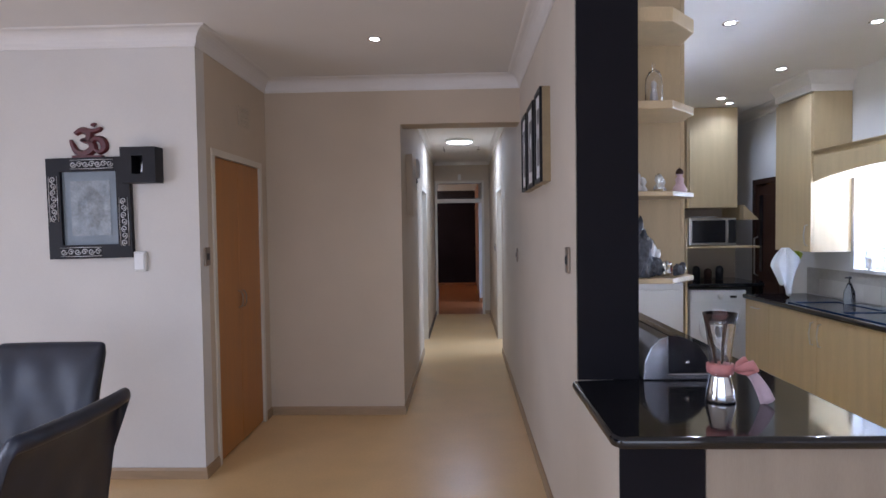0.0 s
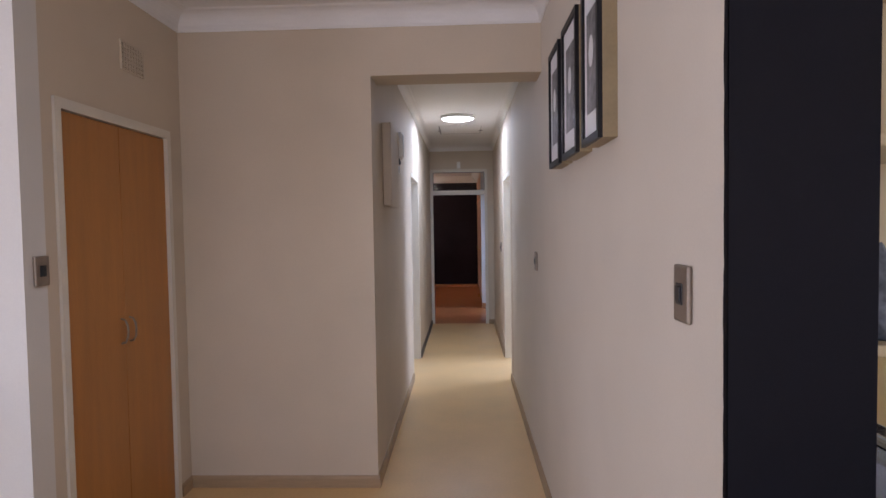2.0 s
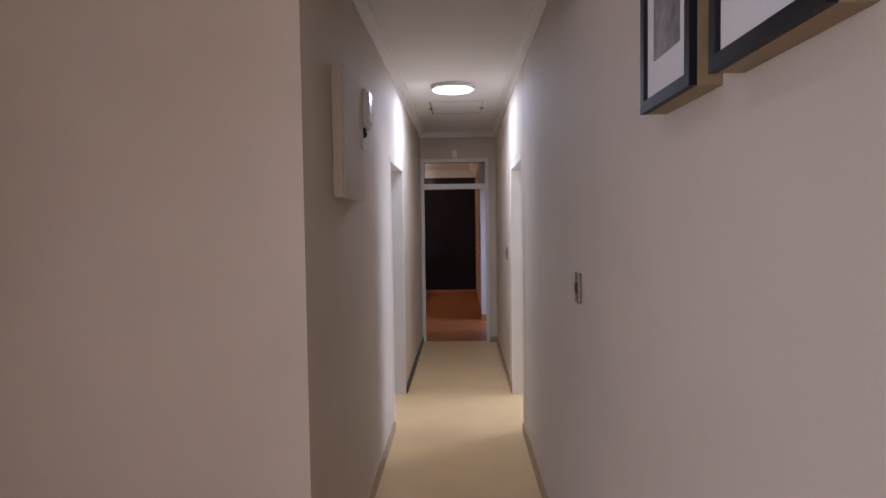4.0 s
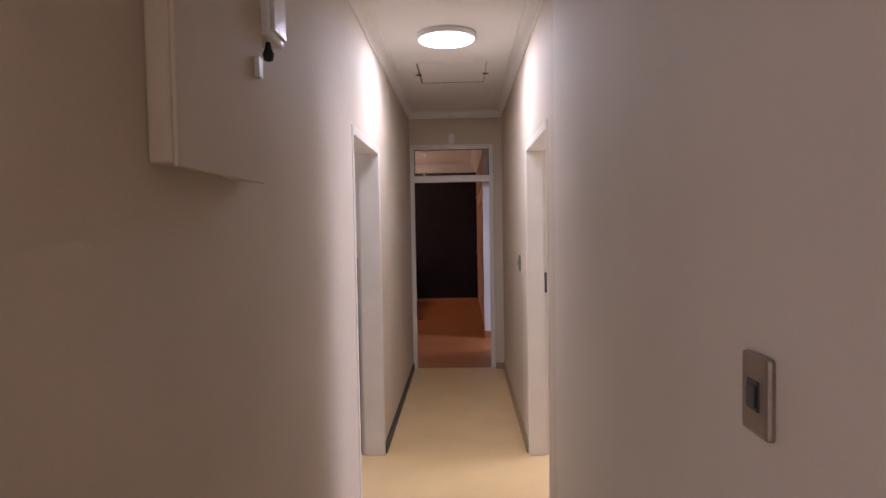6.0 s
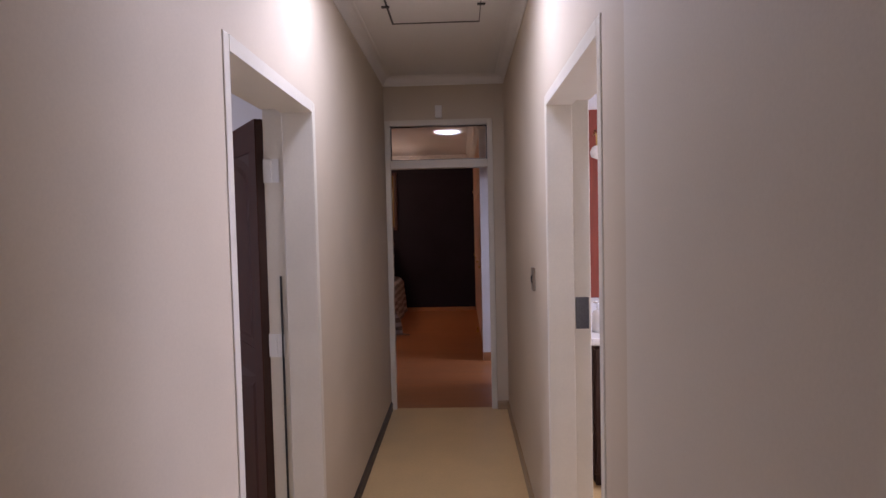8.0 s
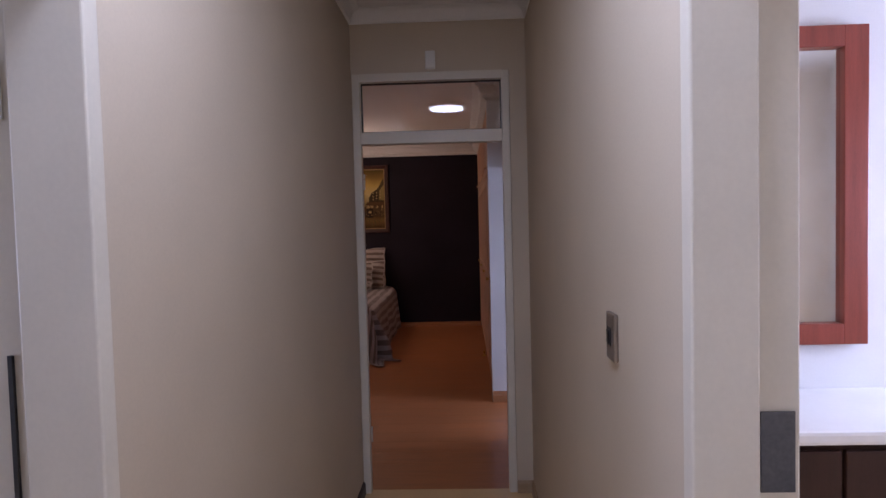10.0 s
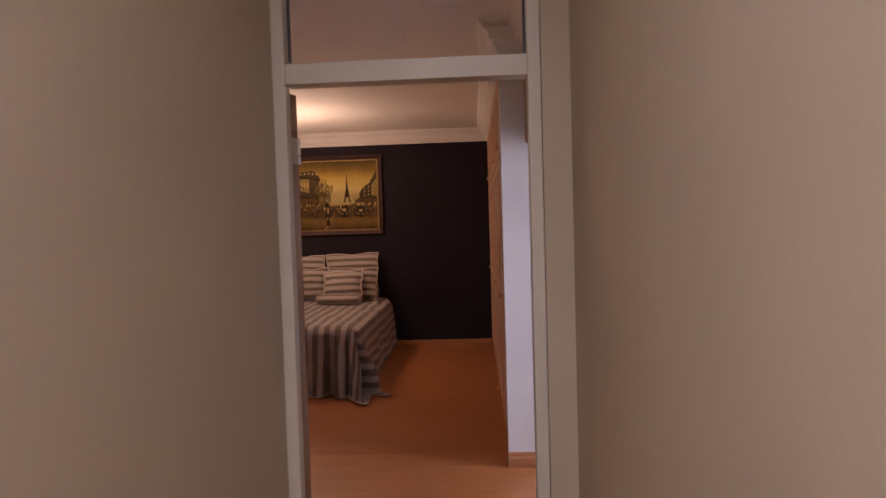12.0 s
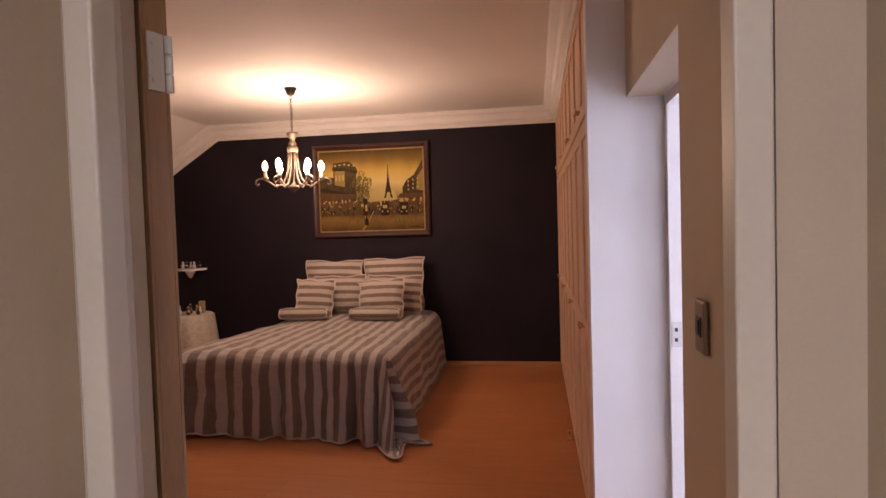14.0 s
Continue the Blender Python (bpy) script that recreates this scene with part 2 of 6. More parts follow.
structure(boxes("wall_ensuite", [((0.515, 10.1, 0), (0.66, 10.82, ZC)), ((0.515, 10.82, 2.028), (0.66, 11.70, ZC))], PLASTER), "cream plaster wall round the en-suite doorway", "wall")
structure(box("wall_pier", (0.364, 11.70, 0), (2.85, 11.80, ZC), WHITE), "white plaster pier beside the wardrobe", "wall")
structure(boxes("wall_ensuite_outer", [((2.7, 10.1, 0), (2.85, 10.64, ZC)), ((2.7, 11.6, 0), (2.85, 11.7, ZC)), ((2.7, 10.64, 0), (2.85, 11.6, 1.1)), ((2.7, 10.64, 2.1), (2.85, 11.6, ZC)), ((0.66, 9.98, 0), (2.85, 10.1, ZC))], WHITE), "plain white walls of the en-suite", "wall")
structure(boxes("ceiling_bedroom", [((-3.5, 10.1, 2.76), (1.1, YB, 2.83)), ((0.66, 10.1, 2.6), (2.85, 11.7, 2.7))], CEIL), "white painted bedroom ceiling", "ceiling")
bm = bmesh.new()
for a, b in (((-3.5, 2.76), (-4.75, 1.96)),):
    v = [bm.verts.new(p) for p in ((a[0], 10.1, a[1]), (a[0], YB, a[1]), (b[0], YB, b[1]), (b[0], 10.1, b[1]), (a[0], 10.1, a[1] + 0.08), (a[0], YB, a[1] + 0.08), (b[0], YB, b[1] + 0.08), (b[0], 10.1, b[1] + 0.08))]
    for f in ((0, 1, 2, 3), (4, 5, 6, 7), (0, 1, 5, 4), (1, 2, 6, 5), (2, 3, 7, 6), (3, 0, 4, 7)):
        bm.faces.new([v[i] for i in f])
structure(finish("ceiling_slope", bm, CEIL), "white sloping part of the bedroom ceiling", "ceiling")

# rooms behind the side doors
structure(boxes("wall_side_room", [((-3.8, 5.3, 0), (-3.65, 6.1, ZC)), ((-3.8, 7.7, 0), (-3.65, 9.2, ZC)), ((-3.8, 6.1, 0), (-3.65, 7.7, 0.9)), ((-3.8, 6.1, 2.1), (-3.65, 7.7, ZC)), ((-3.65, 5.3, 0), (-0.672, 5.4, ZC)), ((-3.65, 9.1, 0), (-0.672, 9.2, ZC))], WHITE), "plain white walls of a side room", "wall")
structure(box("ceiling_side_room", (-3.65, 5.4, 2.7), (-0.672, 9.1, 2.76), CEIL), "white ceiling of a side room", "ceiling")
structure(boxes("wall_bathroom", [((3.0, 6.47, 0), (3.15, 7.65, ZC)), ((3.0, 8.75, 0), (3.15, 9.0, ZC)), ((3.0, 7.65, 0), (3.15, 8.75, 1.1)), ((3.0, 7.65, 2.1), (3.15, 8.75, ZC)), ((0.67, 8.9, 0), (3.0, 9.0, ZC))], WHITE), "plain white bathroom walls", "wall")
structure(box("ceiling_bathroom", (0.67, 6.47, 2.7), (3.0, 8.9, 2.76), CEIL), "white bathroom ceiling", "ceiling")
structure(box("ground", (-60, -60, -0.3), (60, 60, -0.12), LINO), "pale ground outside the house", "ground")

# ---- more materials ----
BLACKFRAME = mat("black_stained_frame", (0.012, 0.011, 0.014), 0.5, spec=0.25, var=0.2, scale=10, fine=90, bump=0.06)
PLATE = mat("dull_switch_steel", (0.27, 0.215, 0.17), 0.42, 0.5, var=0.1, scale=20, fine=160, bump=0.03)
SILVER = mat("embossed_silver", (0.62, 0.62, 0.63), 0.35, 0.9, var=0.15, scale=30, fine=140, bump=0.2)
STEEL = mat("brushed_steel", (0.60, 0.59, 0.57), 0.3, 1.0, var=0.08, scale=8, fine=160, bump=0.03, stretch=(1, 1, 12))
CHROME = mat("chrome", (0.80, 0.80, 0.80), 0.1, 1.0, var=0.02, scale=8, fine=60, bump=0.0)
PLASTIC = mat("white_plastic", (0.72, 0.71, 0.68), 0.4, var=0.02, scale=10, fine=90, bump=0.02)
ENAMEL = mat("white_enamel", (0.76, 0.76, 0.76), 0.25, var=0.02, scale=4, fine=60, bump=0.01)
BLACKPLASTIC = mat("black_plastic", (0.015, 0.015, 0.017), 0.35, var=0.1, scale=10, fine=90, bump=0.03)
LEATHER = mat("black_leather", (0.013, 0.018, 0.034), 0.32, var=0.25, scale=9, fine=260, bump=0.22, spec=0.5)
OXBLOOD = mat("dark_red_wood", (0.11, 0.022, 0.026), 0.4, var=0.2, scale=12, fine=80, bump=0.06)
PEWTER = mat("grey_relief", (0.25, 0.275, 0.295), 0.42, 0.15, var=0.2, scale=16, fine=70, bump=0.35)
PAPER = mat("white_mount", (0.72, 0.72, 0.74), 0.8, var=0.02, scale=6, fine=120, bump=0.02)
PHOTO = mat("grey_print", (0.20, 0.19, 0.20), 0.6, var=0.5, scale=9, fine=40, bump=0.0, tint=(0.05, 0.05, 0.055))
TANSIDE = mat("tan_frame_side", (0.30, 0.225, 0.125), 0.5, var=0.08, scale=12, fine=90, bump=0.05)
BRASS = mat("brass", (0.62, 0.42, 0.16), 0.28, 1.0, var=0.08, scale=14, fine=90, bump=0.02)
LAMPGLOW = glow("lamp_diffuser_glow", (0.86, 0.94, 1.0), 8.0)
SPOTGLOW = glow("downlight_glow", (0.92, 0.96, 1.0), 30.0)
PANE = glass("window_glass")


def sweep_path(bm, profile, pts, closed=False):
    """A mitred run of a profile of (out, up) pairs along level points; out is to the left."""
    pts = [Vector(p) for p in pts]
    n = len(pts)
    rings = []
    for i, p in enumerate(pts):
        a = pts[i] - pts[i - 1] if (i or closed) else pts[1] - pts[0]
        b = pts[(i + 1) % n] - pts[i] if (i < n - 1 or closed) else pts[-1] - pts[-2]
        na = Vector((-a.y, a.x, 0)).normalized()
        nb = Vector((-b.y, b.x, 0)).normalized()
        out = (na + nb) / max(0.2, 1 + na.dot(nb))
        rings.append([bm.verts.new(p + out * u + Vector((0, 0, v))) for u, v in profile])
    k = len(profile)
    for i in range(n if closed else n - 1):
        r, s = rings[i], rings[(i + 1) % n]
        for j in range(k):
            bm.faces.new((r[j], r[(j + 1) % k], s[(j + 1) % k], s[j]))
    if not closed:
        bm.faces.new(rings[0][::-1])
        bm.faces.new(rings[-1])


def cove(size):
    pts = [(0, 0), (0, -size)]
    pts += [(0.006, -size), (0.010, -size * 0.9)]
    for i in range(7):
        a = math.pi / 2 * i / 6
        pts.append((0.012 + (size * 0.86 - 0.012) * (1 - math.cos(a)), -size * 0.88 + (size * 0.80) * math.sin(a)))
    pts += [(size * 0.95, -size * 0.05), (size, 0)]
    return pts


SK = [(0, 0), (0.014, 0), (0.014, 0.055), (0.008, 0.07), (0, 0.07)]

# cornices and skirtings
bm = bmesh.new()
sweep_path(bm, cove(0.105), [(XR, 1.716, ZC), (XR, YH, ZC), (-1.6, YH, ZC), (-1.6, 2.84, ZC), (-4.6, 2.84, ZC), (-4.6, -4.0, ZC)])
structure(finish("cornice", bm, CORN), "white plaster cove cornice", "cornice")
bm = bmesh.new()
sweep_path(bm, cove(0.07), [(XR, 4.37, ZK), (XR, YD, ZK), (XL, YD, ZK), (XL, 4.37, ZK)])
structure(finish("cornice_corridor", bm, CORN), "white cove cornice of the corridor", "cornice")
bm = bmesh.new()
sweep_path(bm, cove(0.10), [(3.25, 4.22, ZC), (3.25, 6.35, ZC), (2.4, 6.35, ZC)])
structure(finish("cornice_kitchen", bm, CORN), "white cove cornice of the kitchen", "cornice")
for pts in ([(XR, 1.046, 0), (XR, DE - 0.002, 0)], [(XR, D1 + 0.002, 0), (XR, YD, 0), (FX1 + 0.002, YD, 0)]):
    bm = bmesh.new()
    sweep_path(bm, SK, pts)
    structure(finish("baseboard", bm, SKIRT), "tan vinyl skirting along the wall", "skirting")
for pts in ([(XL, D0 - 0.002, 0), (XL, YH, 0), (-1.6, YH, 0), (-1.6, 4.0, 0)], [(-1.6, 3.03, 0), (-1.6, 2.84, 0), (-4.6, 2.84, 0), (-4.6, -4.0, 0)]):
    bm = bmesh.new()
    sweep_path(bm, SK, pts)
    structure(finish("baseboard", bm, SKIRT), "tan vinyl skirting along the wall", "skirting")
bm = bmesh.new()
sweep_path(bm, SK, [(XL, YD, 0), (XL, 9.1, 0)])
sweep_path(bm, SK, [(XL, 9.085, 0), (XL, 8.3, 0)])
sweep_path(bm, SK, [(XL, 8.29, 0), (XL, D1 + 0.002, 0)])
structure(finish("baseboard_dark", bm, SKIRTDARK), "dark worn skirting with gaps", "skirting")
# black paint on the end of the gallery wall
structure(box("trim_black_post", (XR + 0.002, 1.701, 0.906), (0.768, 1.7095, ZC - 0.002), BLACKWALL), "black painted end of the wall above the counter", "trim")
structure(box("trim_black_base", (XR + 0.002, 1.038, 0), (0.778, 1.0445, 0.862), BLACKWALL), "black painted end of the low wall", "trim")

bm = bmesh.new()
edge = []
for k in range(90):
    z = 0.907 + (ZC - 0.927) * k / 89
    edge.append((0.003 + 0.006 * max(0, noise.noise(Vector((z * 9, 0, 3)))) + 0.003 * noise.noise(Vector((z * 60, 1, 0))), z))
lowv = [bm.verts.new((XR - 0.0012, 1.7005, z)) for _, z in edge]
rag = [bm.verts.new((XR - 0.0012, 1.71 + max(0.0005, w), z)) for w, z in edge]
for k in range(89):
    bm.faces.new((lowv[k], lowv[k + 1], rag[k + 1], rag[k]))
structure(finish("trim_paint_edge", bm, BLACKWALL), "uneven edge of the black paint on the wall corner", "trim")


def steel_frame(name, m, w, h, depth, label, face=0.045, bar=None):
    """A pressed steel door frame: opening w by h, local x along the wall, y into the room."""
    f = structure(thing(name, m, label, "door"))
    half = w / 2
    for s in (-1, 1):
        xo, xi = s * (half - 0.002), s * (half - face)
        bm = bmesh.new()
        add_box(bm, (min(xo, xi), -0.004, 0), (max(xo, xi), depth * 0.62, h))
        add_box(bm, (min(xo, xi + s * 0.018), depth * 0.62, 0), (max(xo, xi + s * 0.018), depth + 0.008, h))
        ob = part("jamb", bm, FRAMEPAINT, f)
        bv = ob.modifiers.new("soft", "BEVEL")
        bv.width, bv.segments, bv.limit_method = 0.004, 2, "ANGLE"
    bm = bmesh.new()
    add_box(bm, (-half + face, -0.004, h - face), (half - face, depth * 0.62, h))
    add_box(bm, (-half + face, depth * 0.62, h - face + 0.018), (half - face, depth + 0.008, h))
    part("head", bm, FRAMEPAINT, f)
    if bar:
        box("transom_bar", (-half + face, -0.003, bar[0]), (half - face, depth * 0.95, bar[1]), FRAMEPAINT, f, "", 0.004)
        g = box("fanlight_pane", (-half + face + 0.004, depth * 0.5, bar[1] + 0.002), (half - face - 0.004, depth * 0.5 + 0.005, h - face - 0.002), PANE, f, "clear glass fanlight")
        g.visible_shadow = False
        b = 0.008
        zz0, zz1, xx = bar[1], h - face, half - face
        boxes("glazing_bead", [((-xx, depth * 0.5 + 0.006, zz0), (xx, depth * 0.5 + 0.02, zz0 + b)), ((-xx, depth * 0.5 + 0.006, zz1 - b), (xx, depth * 0.5 + 0.02, zz1)), ((-xx, depth * 0.5 + 0.006, zz0 + b), (-xx + b, depth * 0.5 + 0.02, zz1 - b)), ((xx - b, depth * 0.5 + 0.006, zz0 + b), (xx, depth * 0.5 + 0.02, zz1 - b))], BLACKPLASTIC, f)
    return f


def hinge(parent, m):
    """A butt hinge with two leaves and a knuckle, local z along the pin."""
    bm = bmesh.new()
    add_box(bm, (-0.034, -0.002, -0.05), (-0.004, 0.002, 0.05))
    add_box(bm, (0.004, -0.002, -0.05), (0.034, 0.002, 0.05))
    for i in range(3):
        tube(bm, [(0, 0, -0.05 + i * 0.034), (0, 0, -0.05 + i * 0.034 + 0.031)], 0.006, 8)
    for x in (-0.02, 0.02):
        for z in (-0.032, 0, 0.032):
            tube(bm, [(x, -0.0035, z), (x, -0.001, z)], 0.0045, 6)
    ob = part("hinge", bm, PLASTIC, parent, "painted steel butt hinge")
    ob.matrix_basis = m


def panel_door(parent, m, w, h, face_mat, edge_mat, mirror=1):
    """A door leaf from its hinge line along local x, with an arched upper and a plain lower sunk panel."""
    leaf = box("door_leaf", (0, -0.02, 0.008), (w, 0.02, h), edge_mat, parent, "", 0.002)
    leaf.matrix_basis = m
    for side in (-1, 1):
        y0, y1 = (0.0205, 0.026) if side > 0 else (-0.026, -0.0205)
        bm = bmesh.new()
        for lo, hi in (((0.0, 0.01), (0.11, h)), ((w - 0.11, 0.01), (w, h)), ((0.11, 0.01), (w - 0.11, 0.2)), ((0.11, h - 0.13), (w - 0.11, h)), ((0.11, 0.9), (w - 0.11, 1.02))):
            add_box(bm, (lo[0], y0, lo[1]), (hi[0], y1, hi[1]))
        part("rails", bm, face_mat, leaf)
        ym = 0.0225 * side
        for z0, z1 in ((0.2, 0.9), (1.02, h - 0.13)):
            bm = bmesh.new()
            rows = []
            n = 12
            for inset, d in ((0.0, 0.0), (0.035, 0.0), (0.055, 0.006 * side)):
                ring = []
                for i in range(n + 1):
                    t = i / n
                    x = 0.11 + inset + (w - 0.22 - 2 * inset) * t
                    top = z1 - inset - (0.07 * (2 * t - 1) ** 2 if z1 > 1.2 else 0.05 * math.sin(math.pi * t))
                    ring.append((x, ym + d, top))
                ring += [(w - 0.11 - inset, ym + d, z0 + inset), (0.11 + inset, ym + d, z0 + inset)]
                rows.append([bm.verts.new(p) for p in ring])
            for a, b in zip(rows, rows[1:]):
                for i in range(len(a)):
                    j = (i + 1) % len(a)
                    bm.faces.new((a[i], a[j], b[j], b[i]))
            bm.faces.new(rows[-1])
            part("sunk_panel", bm, face_mat, leaf)
    for side in (-1, 1):
        bm = bmesh.new()
        add_box(bm, (w - 0.075, 0.026 * side if side > 0 else -0.032, 0.94), (w - 0.035, 0.032 if side > 0 else -0.026, 1.14))
        tube(bm, [(w - 0.055, 0.03 * side, 1.06), (w - 0.055, 0.07 * side, 1.06), (w - 0.17, 0.075 * side, 1.06)], 0.009, 8)
        part("door_handle", bm, STEEL, leaf, "brushed steel lever handle")
    return leaf


EDGEWOOD = mat("light_brown_door_wood", (0.40, 0.235, 0.125), 0.45, var=0.12, scale=6, fine=60, bump=0.04, stretch=(6, 6, 0.6))
dc = (D0 + D1) / 2
dw = D1 - D0
west = steel_frame("door_1", pose(XL, dc, 0, 0, 0, 90), dw, DH, 0.21, "open dark wooden door in a cream steel frame")
panel_door(west, pose(dw / 2 - 0.03, 0.225, 0, 0, 0, 180 - 146), 0.81, 2.02, mat("red_brown_door_wood", (0.048, 0.017, 0.011), 0.6, var=0.2, scale=6, fine=60, bump=0.05, stretch=(6, 6, 0.6), spec=0.12), DARKWOOD)
for z in (0.28, 1.05, 1.80):
    hinge(west, pose(dw / 2 - 0.031, 0.185, z, 0, 0, 90))
# black strip put in for the shade of the gap between leaf and frame
box("gap_shade_strip", (dw / 2 - 0.034, 0.155, 0.02), (dw / 2 - 0.0275, 0.163, 1.35), BLACKPLASTIC, west, "thin black strip for the shade in the gap beside the leaf")
dw = D1 - DE
east = steel_frame("door_2", pose(XR, (DE + D1) / 2, 0, 0, 0, -90), dw, DH, 0.17, "open white bathroom doorway with a cream steel frame")
boxes("strike_plate", [((-dw / 2 + 0.0275, 0.112, 1.10), (-dw / 2 + 0.031, 0.168, 1.235))], mat("dull_steel", (0.10, 0.10, 0.11), 0.4, 0.7, var=0.2), east, "dark metal strike plate", 0.001)
panel_door(east, pose(dw / 2 - 0.05, 0.19, 0, 0, 0, 92), 0.81, 2.02, FRAMEPAINT, FRAMEPAINT)
fw = FX1 - FX0
end = steel_frame("door_3", pose((FX0 + FX1) / 2, YD, 0), fw, FZ, 0.075, "open wooden bedroom door in a cream steel frame with a glass fanlight", 0.045, (2.016, 2.085))
leaf3 = panel_door(end, pose(-fw / 2 + 0.012, 0.180, 0, 0, 0, 165), 0.76, 2.025, EDGEWOOD, EDGEWOOD)
for z in (0.28, 1.82):
    bm = bmesh.new()
    add_box(bm, (-0.004, -0.014, z - 0.047), (-0.001, 0.017, z + 0.047))
    for k in range(3):
        tube(bm, [(-0.006, -0.022, z - 0.047 + 0.032 * k), (-0.006, -0.022, z - 0.047 + 0.032 * k + 0.029)], 0.0065, 8)
        tube(bm, [(-0.006, 0.006, z - 0.03 + 0.03 * k), (-0.002, 0.006, z - 0.03 + 0.03 * k)], 0.005, 8)
    part("hinge", bm, PLASTIC, leaf3, "painted steel butt hinge")

# built-in cupboard with two plain doors
cup = thing("built_in_cupboard", pose(-1.6, 3.5075, 0), "orange-brown veneered two-door cupboard built into the wall", "cupboard")
CW, CH = 0.955, 2.10
bm = bmesh.new()
for lo, hi in (((-0.06, -CW / 2 + 0.001, 0), (0.012, -CW / 2 + 0.04, CH)), ((-0.06, CW / 2 - 0.04, 0), (0.012, CW / 2 - 0.001, CH)), ((-0.06, -CW / 2 + 0.04, CH - 0.045), (0.012, CW / 2 - 0.04, CH))):
    add_box(bm, lo, hi)
part("frame", bm, FRAMEPAINT, cup, "cream painted frame")
for s in (-1, 1):
    y0, y1 = (-CW / 2 + 0.043, -0.0025) if s < 0 else (0.0025, CW / 2 - 0.043)
    d = box("door", (-0.03, y0, 0.012), (-0.008, y1, CH - 0.049), ORANGEWOOD, cup, "", 0.0015)
    bm = bmesh.new()
    yh = s * 0.035
    tube(bm, [(-0.008, yh, 1.0), (0.012, yh, 1.005), (0.024, yh, 1.03), (0.027, yh, 1.06), (0.024, yh, 1.09), (0.012, yh, 1.115), (-0.008, yh, 1.12)], 0.005, 8)
    part("handle", bm, PLATE, d, "bowed steel handle")


def wall_switch(m, label, w=0.078, h=0.118):
    """A metal switch plate on a wall; local x along the wall, y out of it, z up."""
    s = thing("light_switch", m, label, "switch", "wall switches")
    box("plate", (-w / 2, 0, -h / 2), (w / 2, 0.013, h / 2), PLATE, s, "", 0.006)
    box("insert", (-0.017, 0.0132, -0.022), (0.017, 0.0155, 0.022), BLACKPLASTIC, s, "", 0.001)
    box("rocker", (-0.012, 0.0157, -0.016), (0.012, 0.019, 0.016), BLACKPLASTIC, s, "", 0.0015)
    return s


wall_switch(pose(XR, 1.893, 1.402, 0, 0, 90), "brushed steel light switch on the wall with the pictures")
wall_switch(pose(XR, 4.42, 1.315, 0, 0, 90), "brushed steel light switch on the corridor wall")
wall_switch(pose(XR, 8.037, 1.268, 0, 0, 90), "brushed steel light switch on the corridor wall")
wall_switch(pose(-1.6, 2.925, 1.395, 0, 0, -90), "brushed steel light switch beside the cupboard")
wall_switch(pose(0.515, 10.608, 1.30, 0, 0, 90), "brushed steel light switch beside the en-suite doorway")

# perforated air vent above the cupboard
vent = thing("air_vent", pose(-1.6, 3.63, 2.405), "cream plaster air vent with rows of square holes", "vent")
bm = bmesh.new()
nx, nz = 8, 6
W, H = 0.195, 0.135
for i in range(nx + 1):
    y = -W / 2 + W * i / nx
    add_box(bm, (0, y - 0.004, -H / 2 - 0.006), (0.010, y + 0.004, H / 2 + 0.006))
for k in range(nz + 1):
    z = -H / 2 + H * k / nz
    for i in range(nx):
        y = -W / 2 + W * i / nx
        add_box(bm, (0, y + 0.004, z - 0.0035), (0.009, y + W / nx - 0.004, z + 0.0035))
part("grille", bm, PLASTER, vent)
# no real recess: a flat black sheet gives the holes their shade
box("backing", (0.0, -W / 2 + 0.002, -H / 2 + 0.002), (0.002, W / 2 - 0.002, H / 2 - 0.002), BLACKPLASTIC, vent, "flat black sheet for the shade inside the holes")


def downlight(x, y, watts, z=ZC):
    d = thing("downlight", pose(x, y, z), "small round recessed ceiling spotlight, lit", "downlight", "recessed ceiling spotlights")
    bm = bmesh.new()
    lathe(bm, [(0.030, 0.0), (0.030, -0.003), (0.044, -0.006), (0.050, -0.003), (0.050, 0.0)], 24)
    part("ring", bm, CHROME, d, "chrome ring")
    bm = bmesh.new()
    lathe(bm, [(0.029, -0.0005), (0.027, -0.0035), (0.0, -0.0045)], 20)
    part("lens", bm, SPOTGLOW, d, "glowing lens")
    spot("downlight_beam", (x, y, z - 0.012), watts, 150 if x > 0.75 else 110, (0.70, 0.85, 1.0) if x > 0.75 else (0.95, 0.96, 1.0))


# the downlight at (-2.6, 0.9) is an added fill lamp, always out of view
for x, y in ((-0.526, 3.115), (-2.6, 0.9), (1.705, 2.98), (2.622, 3.02), (2.612, 4.118), (2.598, 5.197), (2.78, 5.44)):
    downlight(x, y, (44 if x < 2 else 22 if y < 4.5 else 14 if y < 5.3 else 8) if x > 0.75 else 10)

# corridor ceiling lamp, hatch, board, chime
lamp = thing("ceiling_lamp", pose(0.0, 7.36, ZK), "round flat white ceiling lamp, lit", "ceiling lamp")
bm = bmesh.new()
lathe(bm, [(0.19, 0.0), (0.19, -0.028), (0.183, -0.035), (0.176, -0.0352), (0.176, -0.03), (0.17, -0.02), (0.16, 0.0)], 40)
part("rim", bm, PLASTIC, lamp, "white plastic rim", True)
bm = bmesh.new()
lathe(bm, [(0.175, -0.03), (0.174, -0.034), (0.14, -0.043), (0.08, -0.047), (0.0, -0.048)], 40)
part("diffuser", bm, LAMPGLOW, lamp, "glowing diffuser", True)
data = bpy.data.lights.new("ceiling_lamp_light", "AREA")
data.shape, data.size, data.energy, data.color = "DISK", 0.34, 21, (0.62, 0.80, 1.0)
new("ceiling_lamp_light", data).matrix_basis = pose(0.0, 7.36, ZK - 0.052)

